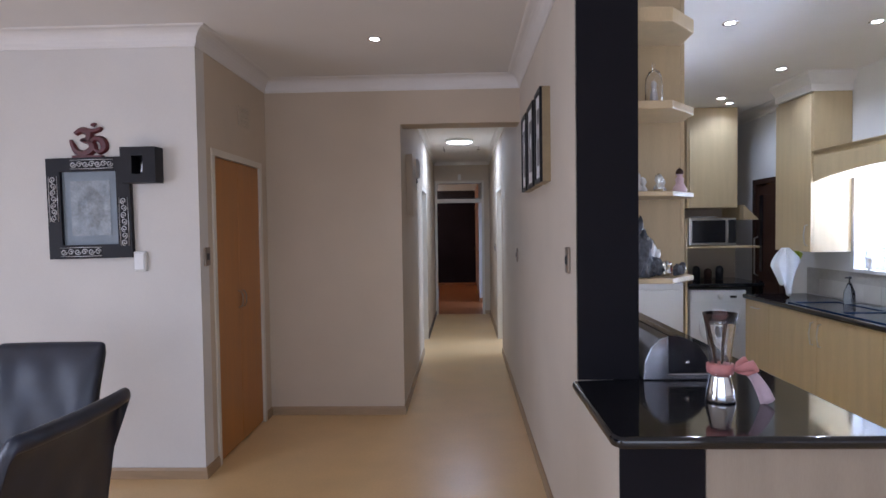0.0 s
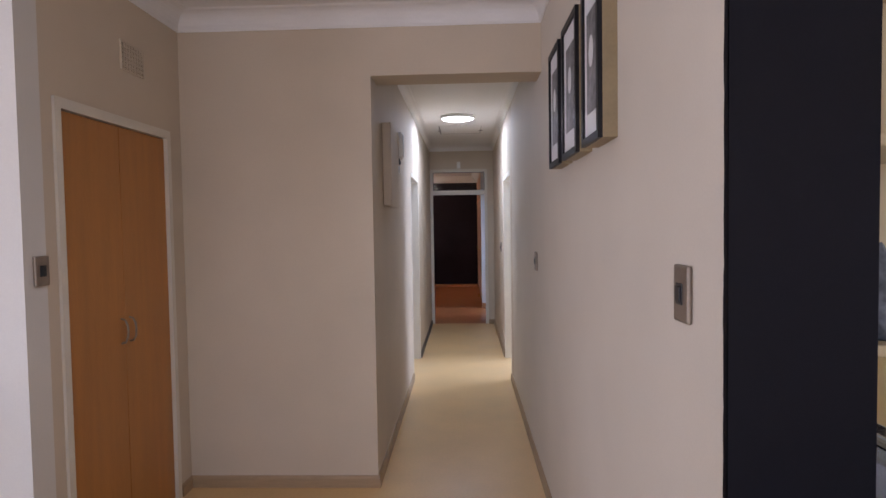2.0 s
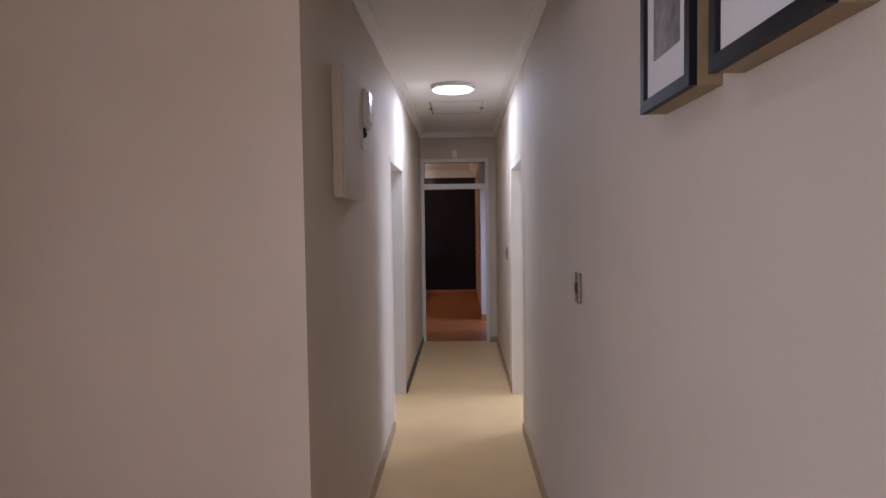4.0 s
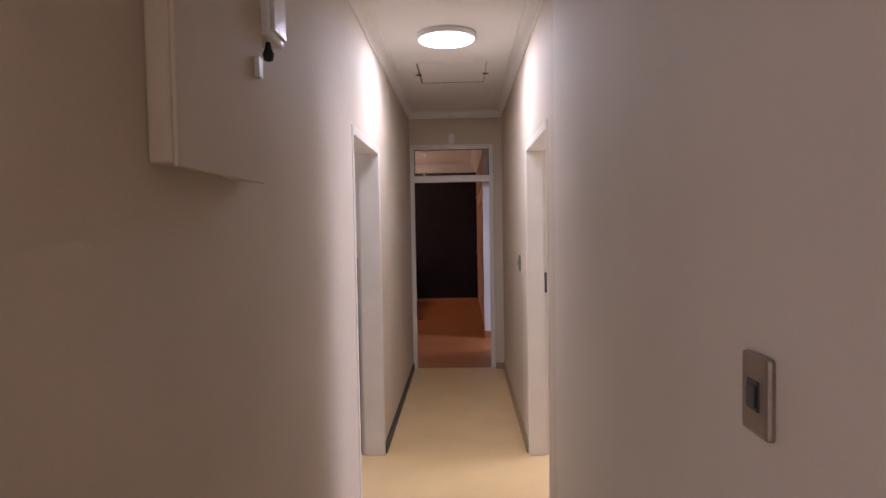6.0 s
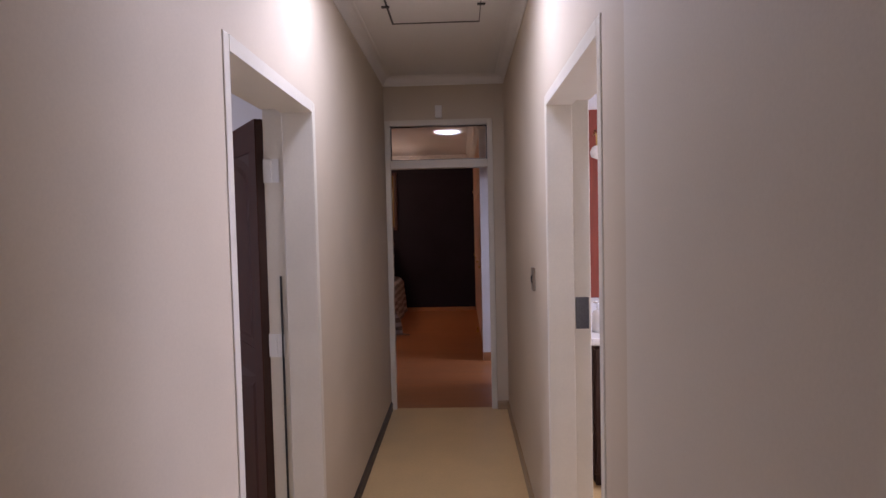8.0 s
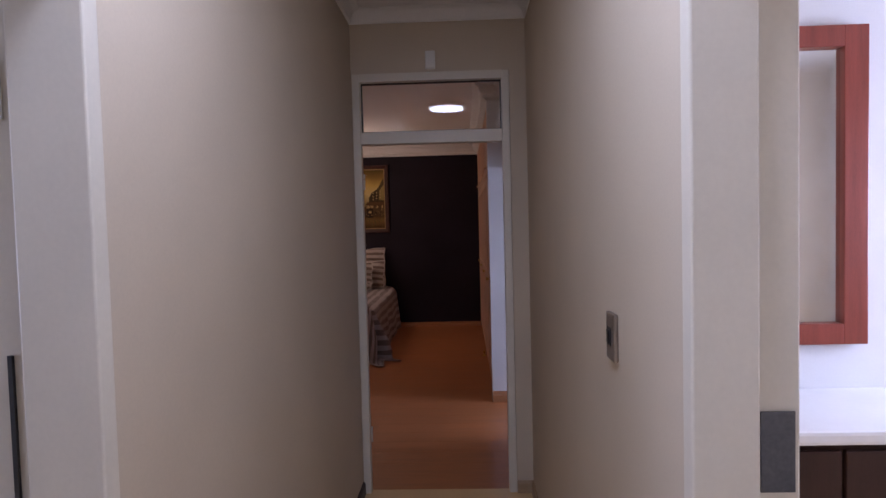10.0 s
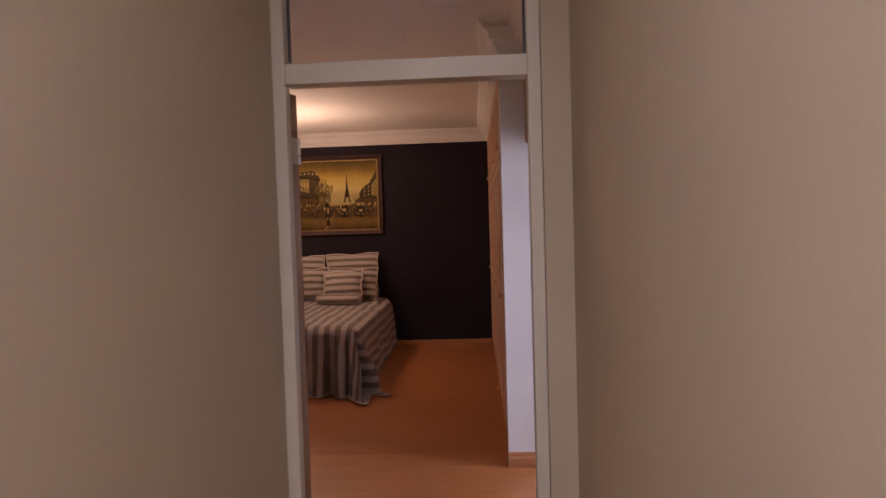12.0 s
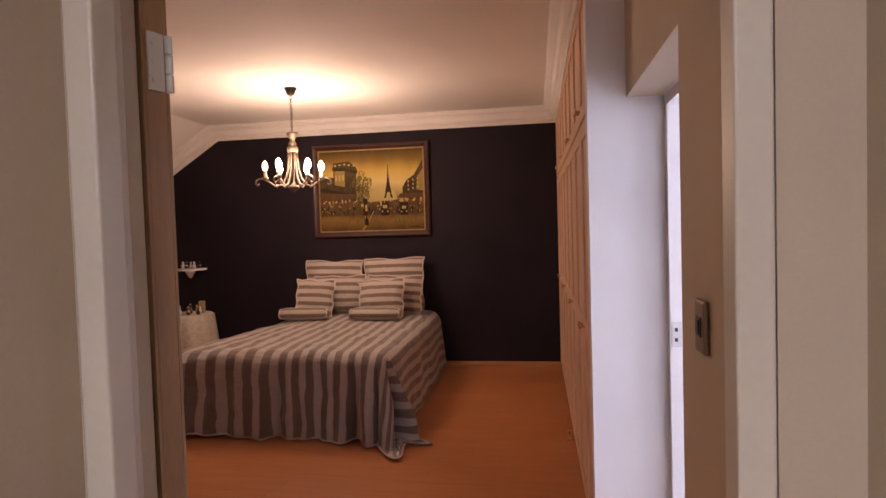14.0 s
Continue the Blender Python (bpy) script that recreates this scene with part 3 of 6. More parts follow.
hatch = thing("loft_hatch", pose(0.02, 8.32, ZK), "white painted loft hatch with dark gaps and catches", "hatch")
boxes("surround", [((-0.285, -0.34, -0.0045), (-0.262, 0.34, -0.0005)), ((0.262, -0.34, -0.0045), (0.285, 0.34, -0.0005)), ((-0.262, -0.34, -0.0045), (0.262, -0.315, -0.0005)), ((-0.262, 0.315, -0.0045), (0.262, 0.34, -0.0005))], CEIL, hatch)
# black sheet behind the panel makes the shade of the gap
box("gap", (-0.262, -0.315, -0.003), (0.262, 0.315, -0.0006), BLACKPLASTIC, hatch, "flat black sheet for the shade in the gap round the panel")
box("panel", (-0.249, -0.308, -0.0048), (0.257, 0.286, -0.0034), CEIL, hatch, "white panel", 0.0015)
for x in (-0.262, 0.262):
    box("catch", (x - 0.022, -0.012, -0.014), (x + 0.022, 0.012, -0.0085), BLACKPLASTIC, hatch, "small dark catch", 0.001)

board = thing("distribution_board", pose(XL, 4.83, 1.955), "cream painted shallow distribution board cover on the corridor wall", "electrical box")
box("cover", (0.0, -0.235, -0.27), (0.046, 0.23, 0.275), PLASTER, board, "", 0.006)
box("lid", (0.0465, -0.238, -0.276), (0.056, 0.232, 0.28), PLASTER, board, "", 0.004)
box("latch", (0.0562, 0.17, -0.02), (0.068, 0.2, 0.03), PLASTIC, board, "", 0.002)
chime = thing("door_chime", pose(XL, 5.13, 2.14), "small white plastic chime box with a glossy front", "door chime")
box("case", (0.0, -0.06, -0.085), (0.075, 0.06, 0.10), PLASTIC, chime, "", 0.006)
box("front", (0.0755, -0.05, -0.07), (0.085, 0.05, 0.085), ENAMEL, chime, "", 0.003)
bm = bmesh.new()
lathe(bm, [(0.0, -0.02), (0.012, -0.016), (0.016, 0.0), (0.010, 0.012), (0.006, 0.03)], 12, (0.05, 0.0, -0.115))
part("knob", bm, BLACKPLASTIC, chime, "dark hanging knob", True)
bm = bmesh.new()
lathe(bm, [(0.0, -0.014), (0.014, -0.010), (0.016, 0.004), (0.0, 0.012)], 12, (0.012, -0.055, -0.12))
part("screw_cap", bm, STEEL, chime, "", True)
sens = thing("door_sensor", pose(-0.02, YD, 2.475), "small cream alarm sensor above the door frame", "sensor")
box("case", (-0.028, -0.028, -0.05), (0.028, 0.0, 0.05), PLASTIC, sens, "", 0.006)
box("foot", (-0.022, -0.022, -0.056), (0.022, 0.0, -0.0505), FRAMEPAINT, sens, "", 0.002)


# ---- pictures on the gallery wall ----
def framed_picture(y0, y1, z0, z1):
    m = pose(XR, (y0 + y1) / 2, (z0 + z1) / 2)
    p = thing("framed_picture", m, "black-framed grey photograph with white mount on tan box frame", "picture", "three pictures in a row")
    w, h = (y1 - y0) / 2, (z1 - z0) / 2
    boxes("box_frame", [((-0.044, -w, -h), (0, w, h))], TANSIDE, p, "tan wooden box frame", 0.001)
    f = 0.024
    boxes("frame", [((-0.058, -w, -h), (-0.0442, -w + f, h)), ((-0.058, w - f, -h), (-0.0442, w, h)), ((-0.058, -w + f, -h), (-0.0442, w - f, -h + f)), ((-0.058, -w + f, h - f), (-0.0442, w - f, h))], BLACKFRAME, p, "black front frame")
    box("mount", (-0.049, -w + f, -h + f), (-0.0445, w - f, h - f), PAPER, p, "white card mount")
    box("photograph", (-0.0505, -w * 0.52, -h * 0.62), (-0.0492, w * 0.52, h * 0.62), PHOTO, p, "dark grey photograph")
    bm = bmesh.new()
    n = 12
    vs = [bm.verts.new((-0.0512, 0.035 * math.cos(2 * math.pi * i / n), 0.03 + 0.05 * math.sin(2 * math.pi * i / n))) for i in range(n)]
    bm.faces.new(vs)
    part("pale_shape", bm, PAPER, p, "pale soft shape in the photograph")


for y0, y1 in ((2.43, 2.68), (2.78, 3.085), (3.165, 3.445)):
    framed_picture(y0, y1, 1.80, 2.31)

# ---- dining side: wall ornaments ----
relief = thing("relief_picture", pose(-2.275, 2.84, 1.71, 0, -0.8, 0), "black carved frame with silver bands round a pewter relief", "picture")
FW, FHH = 0.262, 0.312
boxes("frame", [((-FW, -0.035, -FHH), (-FW + 0.085, 0, FHH)), ((FW - 0.085, -0.035, -FHH), (FW, 0, FHH)), ((-FW + 0.085, -0.035, -FHH), (FW - 0.085, 0, -FHH + 0.085)), ((-FW + 0.085, -0.035, FHH - 0.085), (FW - 0.085, 0, FHH))], BLACKFRAME, relief, "black carved wooden frame")
box("mount", (-FW + 0.085, -0.012, -FHH + 0.085), (FW - 0.085, -0.006, FHH - 0.085), mat("blue_grey_mount", (0.20, 0.24, 0.28), 0.5, var=0.08, scale=10), relief, "blue-grey mount")
bm = bmesh.new()
nu, nv = 26, 32
grid = []
for j in range(nv + 1):
    row = []
    for i in range(nu + 1):
        x, z = -0.125 + 0.25 * i / nu, -0.17 + 0.34 * j / nv
        r = math.hypot(x / 0.085, z / 0.13)
        bumpy = max(0, 1 - r * r) * 0.012 + 0.004 * noise.noise(Vector((x * 30, z * 30, 2.0)))
        row.append(bm.verts.new((x, -0.014 - max(0, bumpy), z)))
    grid.append(row)
for j in range(nv):
    for i in range(nu):
        bm.faces.new((grid[j][i], grid[j][i + 1], grid[j + 1][i + 1], grid[j + 1][i]))
part("relief_plate", bm, PEWTER, relief, "pewter plate with a soft raised shape", True)


def scroll_band(x, z, length, turn):
    """A silver band of curled scrolls."""
    bm = bmesh.new()
    n = max(3, int(length / 0.038))
    for i in range(n):
        c = -length / 2 + (i + 0.5) * length / n
        pts = []
        for k in range(15):
            a = k / 14 * 2 * math.pi * 1.35
            r = 0.020 - 0.0011 * k
            pts.append((c + r * math.cos(a), -0.038, (1 if i % 2 else -1) * r * math.sin(a)))
        tube(bm, pts, 0.0032, 6)
    for s in (-1, 1):
        tube(bm, [(-length / 2, -0.037, s * 0.026), (0, -0.038, s * 0.028), (length / 2, -0.037, s * 0.026)], 0.0025, 6)
    ob = part("scroll_band", bm, SILVER, relief, "embossed silver scroll band", True)
    ob.matrix_basis = pose(x, 0, z, 0, turn, 0)


scroll_band(0.03, FHH - 0.042, 0.27, 0)
scroll_band(-0.06, -FHH + 0.042, 0.26, 0)
scroll_band(-FW + 0.042, 0.06, 0.28, 90)
scroll_band(FW - 0.042, -0.09, 0.30, 90)

om = thing("wooden_symbol", pose(-2.275, 2.838, 2.03), "dark red carved wooden curled symbol above the relief picture", "ornament")
bm = bmesh.new()


def flat_stroke(bm, pts, widths):
    """A flat carved stroke of changing width, in the plane of the wall."""
    P = [Vector((x, 0, z)) for x, z in pts]
    fine = []
    for i in range(len(P) - 1):
        p0, p1, p2, p3 = P[max(i - 1, 0)], P[i], P[i + 1], P[min(i + 2, len(P) - 1)]
        for k in range(5):
            t = k / 5
            q = 0.5 * (2 * p1 + (p2 - p0) * t + (2 * p0 - 5 * p1 + 4 * p2 - p3) * t * t + (3 * p1 - p0 - 3 * p2 + p3) * t ** 3)
            fine.append((q, widths[i] * (1 - t) + widths[i + 1] * t))
    fine.append((P[-1], widths[-1]))
    rings = []
    for i, (q, w) in enumerate(fine):
        d = (fine[min(i + 1, len(fine) - 1)][0] - fine[max(i - 1, 0)][0]).normalized()
        s = Vector((-d.z, 0, d.x)) * w * 1.45
        rings.append([bm.verts.new(q + s + Vector((0, -0.004, 0))), bm.verts.new(q + s * 0.5 + Vector((0, -0.022, 0))), bm.verts.new(q - s * 0.5 + Vector((0, -0.022, 0))), bm.verts.new(q - s + Vector((0, -0.004, 0)))])
    for a, b in zip(rings, rings[1:]):
        for k in range(4):
            bm.faces.new((a[k], a[(k + 1) % 4], b[(k + 1) % 4], b[k]))
    bm.faces.new(rings[0][::-1])
    bm.faces.new(rings[-1])


flat_stroke(bm, [(-0.075, 0.16), (-0.04, 0.185), (0.0, 0.165), (-0.005, 0.12), (-0.04, 0.115), (0.005, 0.10), (0.02, 0.06), (-0.02, 0.02), (-0.07, 0.035), (-0.095, 0.09), (-0.10, 0.12)], [0.012, 0.017, 0.018, 0.016, 0.010, 0.016, 0.02, 0.02, 0.016, 0.01, 0.004])
flat_stroke(bm, [(0.01, 0.10), (0.04, 0.125), (0.075, 0.11), (0.085, 0.06), (0.06, 0.03), (0.03, 0.05)], [0.012, 0.015, 0.018, 0.018, 0.012, 0.008])
flat_stroke(bm, [(-0.01, 0.195), (0.02, 0.178), (0.06, 0.19), (0.07, 0.205)], [0.004, 0.014, 0.012, 0.004])
flat_stroke(bm, [(0.02, 0.215), (0.03, 0.222), (0.04, 0.218)], [0.008, 0.012, 0.008])
part("symbol", bm, OXBLOOD, om).scale = (1.12, 1, 0.88)
box("foot", (-0.10, -0.03, -0.008), (0.09, 0.0, 0.006), OXBLOOD, om, "", 0.002)

sb = thing("shadow_box", pose(-1.925, 2.84, 1.965), "deep black square box frame with a small silver figure inside", "ornament")
S = 0.108
boxes("case", [((-S, -0.10, -S), (-0.038, -0.004, S)), ((0.03, -0.10, -S), (S, -0.004, S)), ((-0.038, -0.10, -S), (0.03, -0.004, -0.055)), ((-0.038, -0.10, 0.055), (0.03, -0.004, S)), ((-S, -0.004, -S), (S, 0, S))], BLACKFRAME, sb)
bm = bmesh.new()
lathe(bm, [(0.0, -0.053), (0.014, -0.05), (0.016, -0.03), (0.010, -0.008), (0.013, 0.006), (0.008, 0.02), (0.0, 0.026)], 14, (0.006, -0.05, 0))
part("figurine", bm, SILVER, sb, "small silver figure", True)
chm = thing("wall_box", pose(-1.97, 2.84, 1.375), "small white plastic box on the wall below the picture", "wall box")
box("case", (-0.038, -0.028, -0.062), (0.038, 0, 0.062), PLASTIC, chm, "", 0.006)
box("flap", (-0.03, -0.034, -0.05), (0.03, -0.0285, 0.052), ENAMEL, chm, "", 0.003)


# ---- dining chairs ----
def dining_chair(m, label):
    c = thing("dining_chair", m, label, "chair", "dining chairs")
    side = [(0.17, 0.40), (0.185, 0.55), (0.205, 0.70), (0.235, 0.84), (0.275, 0.94), (0.32, 0.99), (0.355, 0.985), (0.365, 0.955), (0.345, 0.935), (0.325, 0.945), (0.305, 0.93), (0.285, 0.87), (0.262, 0.76), (0.25, 0.60), (0.245, 0.40)]
    bm = bmesh.new()
    rings = []
    n = 16
    for i in range(n + 1):
        t = 2 * i / n - 1
        edge = abs(t) ** 6
        ring = []
        for y, z in side:
            z = 0.4 + (z - 0.4) * 1.075
            fold = (0.012 * math.sin(9 * t + z * 14) + 0.016 * noise.noise(Vector((t * 3, z * 2.5, 0)))) * (1 - edge) * (1 if y < 0.26 else 0.2)
            yy = y + (0.225 + (z - 0.4) * 0.14 - y) * 0.35 * edge + 0.03 * (1 - t * t) * (z - 0.4) + fold * 0.6
            ring.append(bm.verts.new((t * (0.235 + 0.05 * max(0, z - 0.4)), yy, z)))
        rings.append(ring)
    for a, b in zip(rings, rings[1:]):
        for k in range(len(side)):
            j = (k + 1) % len(side)
            bm.faces.new((a[k], a[j], b[j], b[k]))
    bm.faces.new(rings[0][::-1])
    bm.faces.new(rings[-1])
    ob = part("backrest", bm, LEATHER, c, "creased black leather backrest with a rolled top", True)
    sub = ob.modifiers.new("round", "SUBSURF")
    sub.levels = sub.render_levels = 1
    bm = bmesh.new()
    add_box(bm, (-0.24, -0.27, 0.36), (0.24, 0.20, 0.49))
    bmesh.ops.bevel(bm, geom=bm.edges[:], offset=0.03, segments=4, affect="EDGES", profile=0.6)
    part("seat", bm, LEATHER, c, "padded black leather seat", True)
    for x in (-0.2, 0.2):
        for y in (-0.23, 0.17):
            bm = bmesh.new()
            tube(bm, [(x, y, 0), (x, y, 0.37)], [0.016, 0.024], 4)
            part("leg", bm, DARKWOOD, c)


dining_chair(pose(-1.93, 1.64, 0, 0, 0, 3), "black leather dining chair with a creased rolled back")
dining_chair(pose(-1.46, 0.93, 0, 0, 0, -92), "black leather dining chair with a curved rolled back")

# ---- kitchen ----
GLASSY = glass("clear_glass")
PINK = mat("pink_ribbon", (0.62, 0.25, 0.24), 0.55, var=0.08, scale=14, fine=200, bump=0.05)
PALEPINK = mat("pale_pink_gauze", (0.66, 0.50, 0.55), 0.7, var=0.06, scale=14, fine=200, bump=0.05)
SMOKE = mat("smoked_black_lid", (0.010, 0.011, 0.016), 0.16, var=0.02, scale=6, bump=0.0)
CLOTH = mat("white_cloth", (0.70, 0.72, 0.75), 0.9, var=0.05, scale=12, fine=300, bump=0.1)
GREENCLOTH = mat("lime_cloth", (0.45, 0.55, 0.06), 0.9, var=0.08, scale=12, fine=300, bump=0.1)
BLINDMAT = mat("white_blind", (0.78, 0.80, 0.82), 0.5, var=0.02, scale=8, bump=0.0)
TILE = mat("cream_wall_tile", (0.60, 0.58, 0.55), 0.22, var=0.05, scale=5, fine=90, bump=0.02, per_object=0.04)
GROUT = mat("grout", (0.45, 0.43, 0.40), 0.8, var=0.06, scale=20, fine=120, bump=0.05)
# dark sink whose bluish sheen is put into the base colour
SINKMAT = mat("sink_blue_sheen", (0.02, 0.045, 0.10), 0.18, var=0.15, scale=20, bump=0.0)
PORCELAIN = mat("porcelain", (0.70, 0.68, 0.66), 0.2, var=0.04, scale=14, bump=0.0)
REDCLAY = mat("red_glaze", (0.34, 0.03, 0.04), 0.35, var=0.12, scale=30, bump=0.05)
GREYSTONE = mat("grey_figures", (0.10, 0.11, 0.13), 0.5, var=0.35, scale=30, fine=90, bump=0.3)
SPRINGFOIL = mat("crumpled_foil", (0.75, 0.78, 0.75), 0.2, 1.0, var=0.2, scale=40, fine=120, bump=0.5)
SOAP = glass("pale_blue_plastic", (0.70, 0.76, 0.86), 0.15)


def slab(name, pts, z0, z1, material, parent=None, bevel=0.0, segments=3):
    bm = bmesh.new()
    low = [bm.verts.new((x, y, z0)) for x, y in pts]
    high = [bm.verts.new((x, y, z1)) for x, y in pts]
    n = len(pts)
    bm.faces.new(low[::-1])
    bm.faces.new(high)
    for i in range(n):
        bm.faces.new((low[i], low[(i + 1) % n], high[(i + 1) % n], high[i]))
    if bevel:
        bmesh.ops.bevel(bm, geom=bm.edges[:], offset=bevel, segments=segments, affect="EDGES", profile=0.5)
    return finish(name, bm, material, parent, "", True)


def worktop(name, m, pts, label, top=0.905):
    t = thing(name, m, label, "worktop")
    ob = slab("slab", pts, top - 0.04, top, GRANITE, t, 0.016, 4)
    for f in ob.data.polygons:
        f.use_smooth = False
    return t


worktop("worktop", pose(0, 0, 0), [(0.486, 1.035), (0.512, 1.0), (1.345, 1.0), (1.365, 1.02), (1.365, 4.70), (0.77, 4.70), (0.77, 1.698), (0.486, 1.698)], "polished black granite worktop with bullnose edges")
worktop("worktop", pose(0, 0, 0), [(2.64, 0.9), (3.245, 0.9), (3.245, 4.85), (2.64, 4.85)], "polished black granite worktop under the window")


def cabinet(name, m, w, d, h, z0, fronts, label, material=MAPLE, handles=True, group="kitchen cabinets"):
    """A cabinet with its front at local y=0 facing -y, x along its width; fronts: list of (x0, x1, z0, z1, handle)."""
    c = thing(name, m, label, "cabinet", group)
    box("body", (0, 0.02, z0), (w, d, z0 + h), material, c, "", 0.001)
    for x0, x1, a, b, kind in fronts:
        f = box("door" if b - a > 0.3 else "drawer", (x0 + 0.002, 0, a + 0.002), (x1 - 0.002, 0.019, b - 0.002), material, c, "", 0.002)
        if kind:
            bm = bmesh.new()
            if kind == "h":
                xm, zm = (x0 + x1) / 2, b - 0.06
                tube(bm, [(xm - 0.06, 0.0, zm), (xm - 0.055, -0.025, zm), (xm, -0.03, zm), (xm + 0.055, -0.025, zm), (xm + 0.06, 0.0, zm)], 0.005, 8)
            else:
                xm = x1 - 0.05 if kind == "r" else x0 + 0.05
                zm = (b - 0.14) if z0 < 1 else a + 0.14
                tube(bm, [(xm, 0.0, zm - 0.085), (xm, -0.02, zm - 0.08), (xm, -0.032, zm), (xm, -0.02, zm + 0.08), (xm, 0.0, zm + 0.085)], 0.0055, 8)
            part("handle", bm, STEEL, f, "bowed steel handle")
    return c


# end panel tone darkened against the daylight on it, greyer than MAPLE
ENDPANEL = mat("end_panel_daylight_tone", (0.38, 0.315, 0.245), 0.5, var=0.06, scale=3, fine=60, bump=0.03, stretch=(5, 5, 0.6))
# peninsula base, with its plain end panel towards the dining side
cabinet("base_cabinet", pose(0.78, 1.043, 0), 0.555, 0.45, 0.764, 0.10, [(0, 0.555, 0.10, 0.862, None)], "pale grey-beige end panel below the granite worktop, darkened against the daylight", ENDPANEL)
box("plinth", (0.77, 1.07, 0), (1.24, 1.49, 0.1), MAPLE, None)
structure(bpy.data.objects["plinth"], "pale maple plinth below the cabinets", "plinth")
for i in range(4):
    cabinet("base_cabinet", pose(1.335, 1.5 + 0.795 * i, 0, 0, 0, 90), 0.793, 0.56, 0.764, 0.10, [(0, 0.396, 0.1, 0.862, "r"), (0.397, 0.793, 0.1, 0.862, "l")], "pale maple base cabinet below the granite worktop")
# run below the window: fronts face the aisle
ys = [(4.83, 4.41, 1), (4.41, 3.0, 2), (3.0, 1.6, 2)]
for a, b, n in ys:
    w = a - b
    if n == 1:
        fr = [(0, w, 0.1, 0.862, "h")]
    else:
        fr = [(0, w / 2, 0.1, 0.862, "r"), (w / 2, w, 0.1, 0.862, "l")]
    cabinet("base_cabinet", pose(2.665, a, 0, 0, 0, -90), w - 0.002, 0.57, 0.764, 0.10, fr, "pale maple base cabinet with bowed steel handles under the window")
structure(box("plinth_window", (2.72, 0.95, 0), (3.2, 4.8, 0.1), MAPLE), "pale maple plinth below the cabinets", "plinth")

# hanging cabinet on the gallery wall with open corner shelves at its end
hang = thing("wall_cabinet", pose(0.7655, 2.08, 1.33), "pale maple wall cabinet with open end shelves", "cabinet", "kitchen cabinets")
box("body", (0.0, 0.0, 0.0), (0.312, 2.6, ZC - 1.33 - 0.002), MAPLE, hang, "", 0.002)
for i in range(4):
    box("door", (0.314, 0.004 + 0.65 * i, 0.003), (0.332, 0.646 + 0.65 * i, 1.30), MAPLE, hang, "", 0.002)
for z, th in ((-0.024, 0.022), (0.345, 0.022), (0.71, 0.035), (1.07, 0.06)):
    ob = slab("shelf", [(0.002, -0.002), (0.002, -0.36), (0.15, -0.36), (0.302, -0.19), (0.312, -0.002)], z, z + th, MAPLE, hang, 0.004, 2)
    for f in ob.data.polygons:
        f.use_smooth = False


def on_shelf(name, x, y, z, profile, material, label, category, steps=16):
    t = thing(name, pose(x, y, z), label, category)
    bm = bmesh.new()
    lathe(bm, profile, steps)
    part("body", bm, material, t, "", True)
    return t


jx, jy, jz = 0.895, 1.90, 2.0755
jar = thing("glass_cloche", pose(jx, jy, jz) @ Matrix.Diagonal((0.8, 0.8, 1.0, 1)), "clear glass bell jar with a knob on a dark base", "ornament")
bm = bmesh.new()
lathe(bm, [(0.055, 0), (0.06, 0.006), (0.06, 0.014), (0.045, 0.02), (0.0, 0.02)], 20)
part("base", bm, DARKWOOD, jar, "dark wooden base", True)
bm = bmesh.new()
lathe(bm, [(0.047, 0.021), (0.048, 0.10), (0.044, 0.135), (0.03, 0.16), (0.008, 0.172), (0.006, 0.18), (0.012, 0.19), (0.008, 0.2), (0.0, 0.203), (0.0, 0.165), (0.028, 0.155), (0.041, 0.132), (0.045, 0.10), (0.044, 0.021)], 20)
part("dome", bm, GLASSY, jar, "clear glass dome", True)
bm = bmesh.new()
lathe(bm, [(0.02, 0.021), (0.022, 0.05), (0.012, 0.09), (0.016, 0.11), (0.0, 0.125)], 14)
part("figurine", bm, SILVER, jar, "silver ornament inside", True)

# small figures on the shelves, plain shapes
# a doll, kept to one plain mesh in three colours
doll = thing("figurine", pose(1.01, 1.905, 1.6975), "small doll in pale pink with a red belt and dark hair", "figurine", "figurines on the shelf")
bm = bmesh.new()
lathe(bm, [(0.0, 0.0), (0.042, 0.002), (0.045, 0.02), (0.03, 0.045), (0.022, 0.062), (0.026, 0.085), (0.016, 0.1), (0.013, 0.104), (0.022, 0.115), (0.024, 0.13), (0.014, 0.146), (0.006, 0.15), (0.0, 0.158)], 16)
ob = part("body", bm, PALEPINK, doll, "", True)
ob.data.materials.append(REDCLAY)
ob.data.materials.append(DARKWOOD)
for f in ob.data.polygons:
    f.material_index = 2 if f.center.z > 0.118 else 1 if 0.058 < f.center.z < 0.07 else 0
ob.scale = (0.72, 0.72, 0.72)
for i, (x, y, s, material) in enumerate(((0.80, 1.84, 0.8, PORCELAIN), (0.845, 1.90, 0.65, PORCELAIN), (0.89, 1.82, 0.72, SPRINGFOIL), (0.93, 1.9, 0.6, PORCELAIN))):
    on_shelf("figurine", x, y, 1.6975, [(0.0, 0.0), (0.03 * s, 0.001), (0.032 * s, 0.03 * s), (0.015 * s, 0.05 * s), (0.026 * s, 0.075 * s), (0.02 * s, 0.1 * s), (0.0, 0.115 * s)], material, "small pale porcelain ornament on the shelf", "ornament")


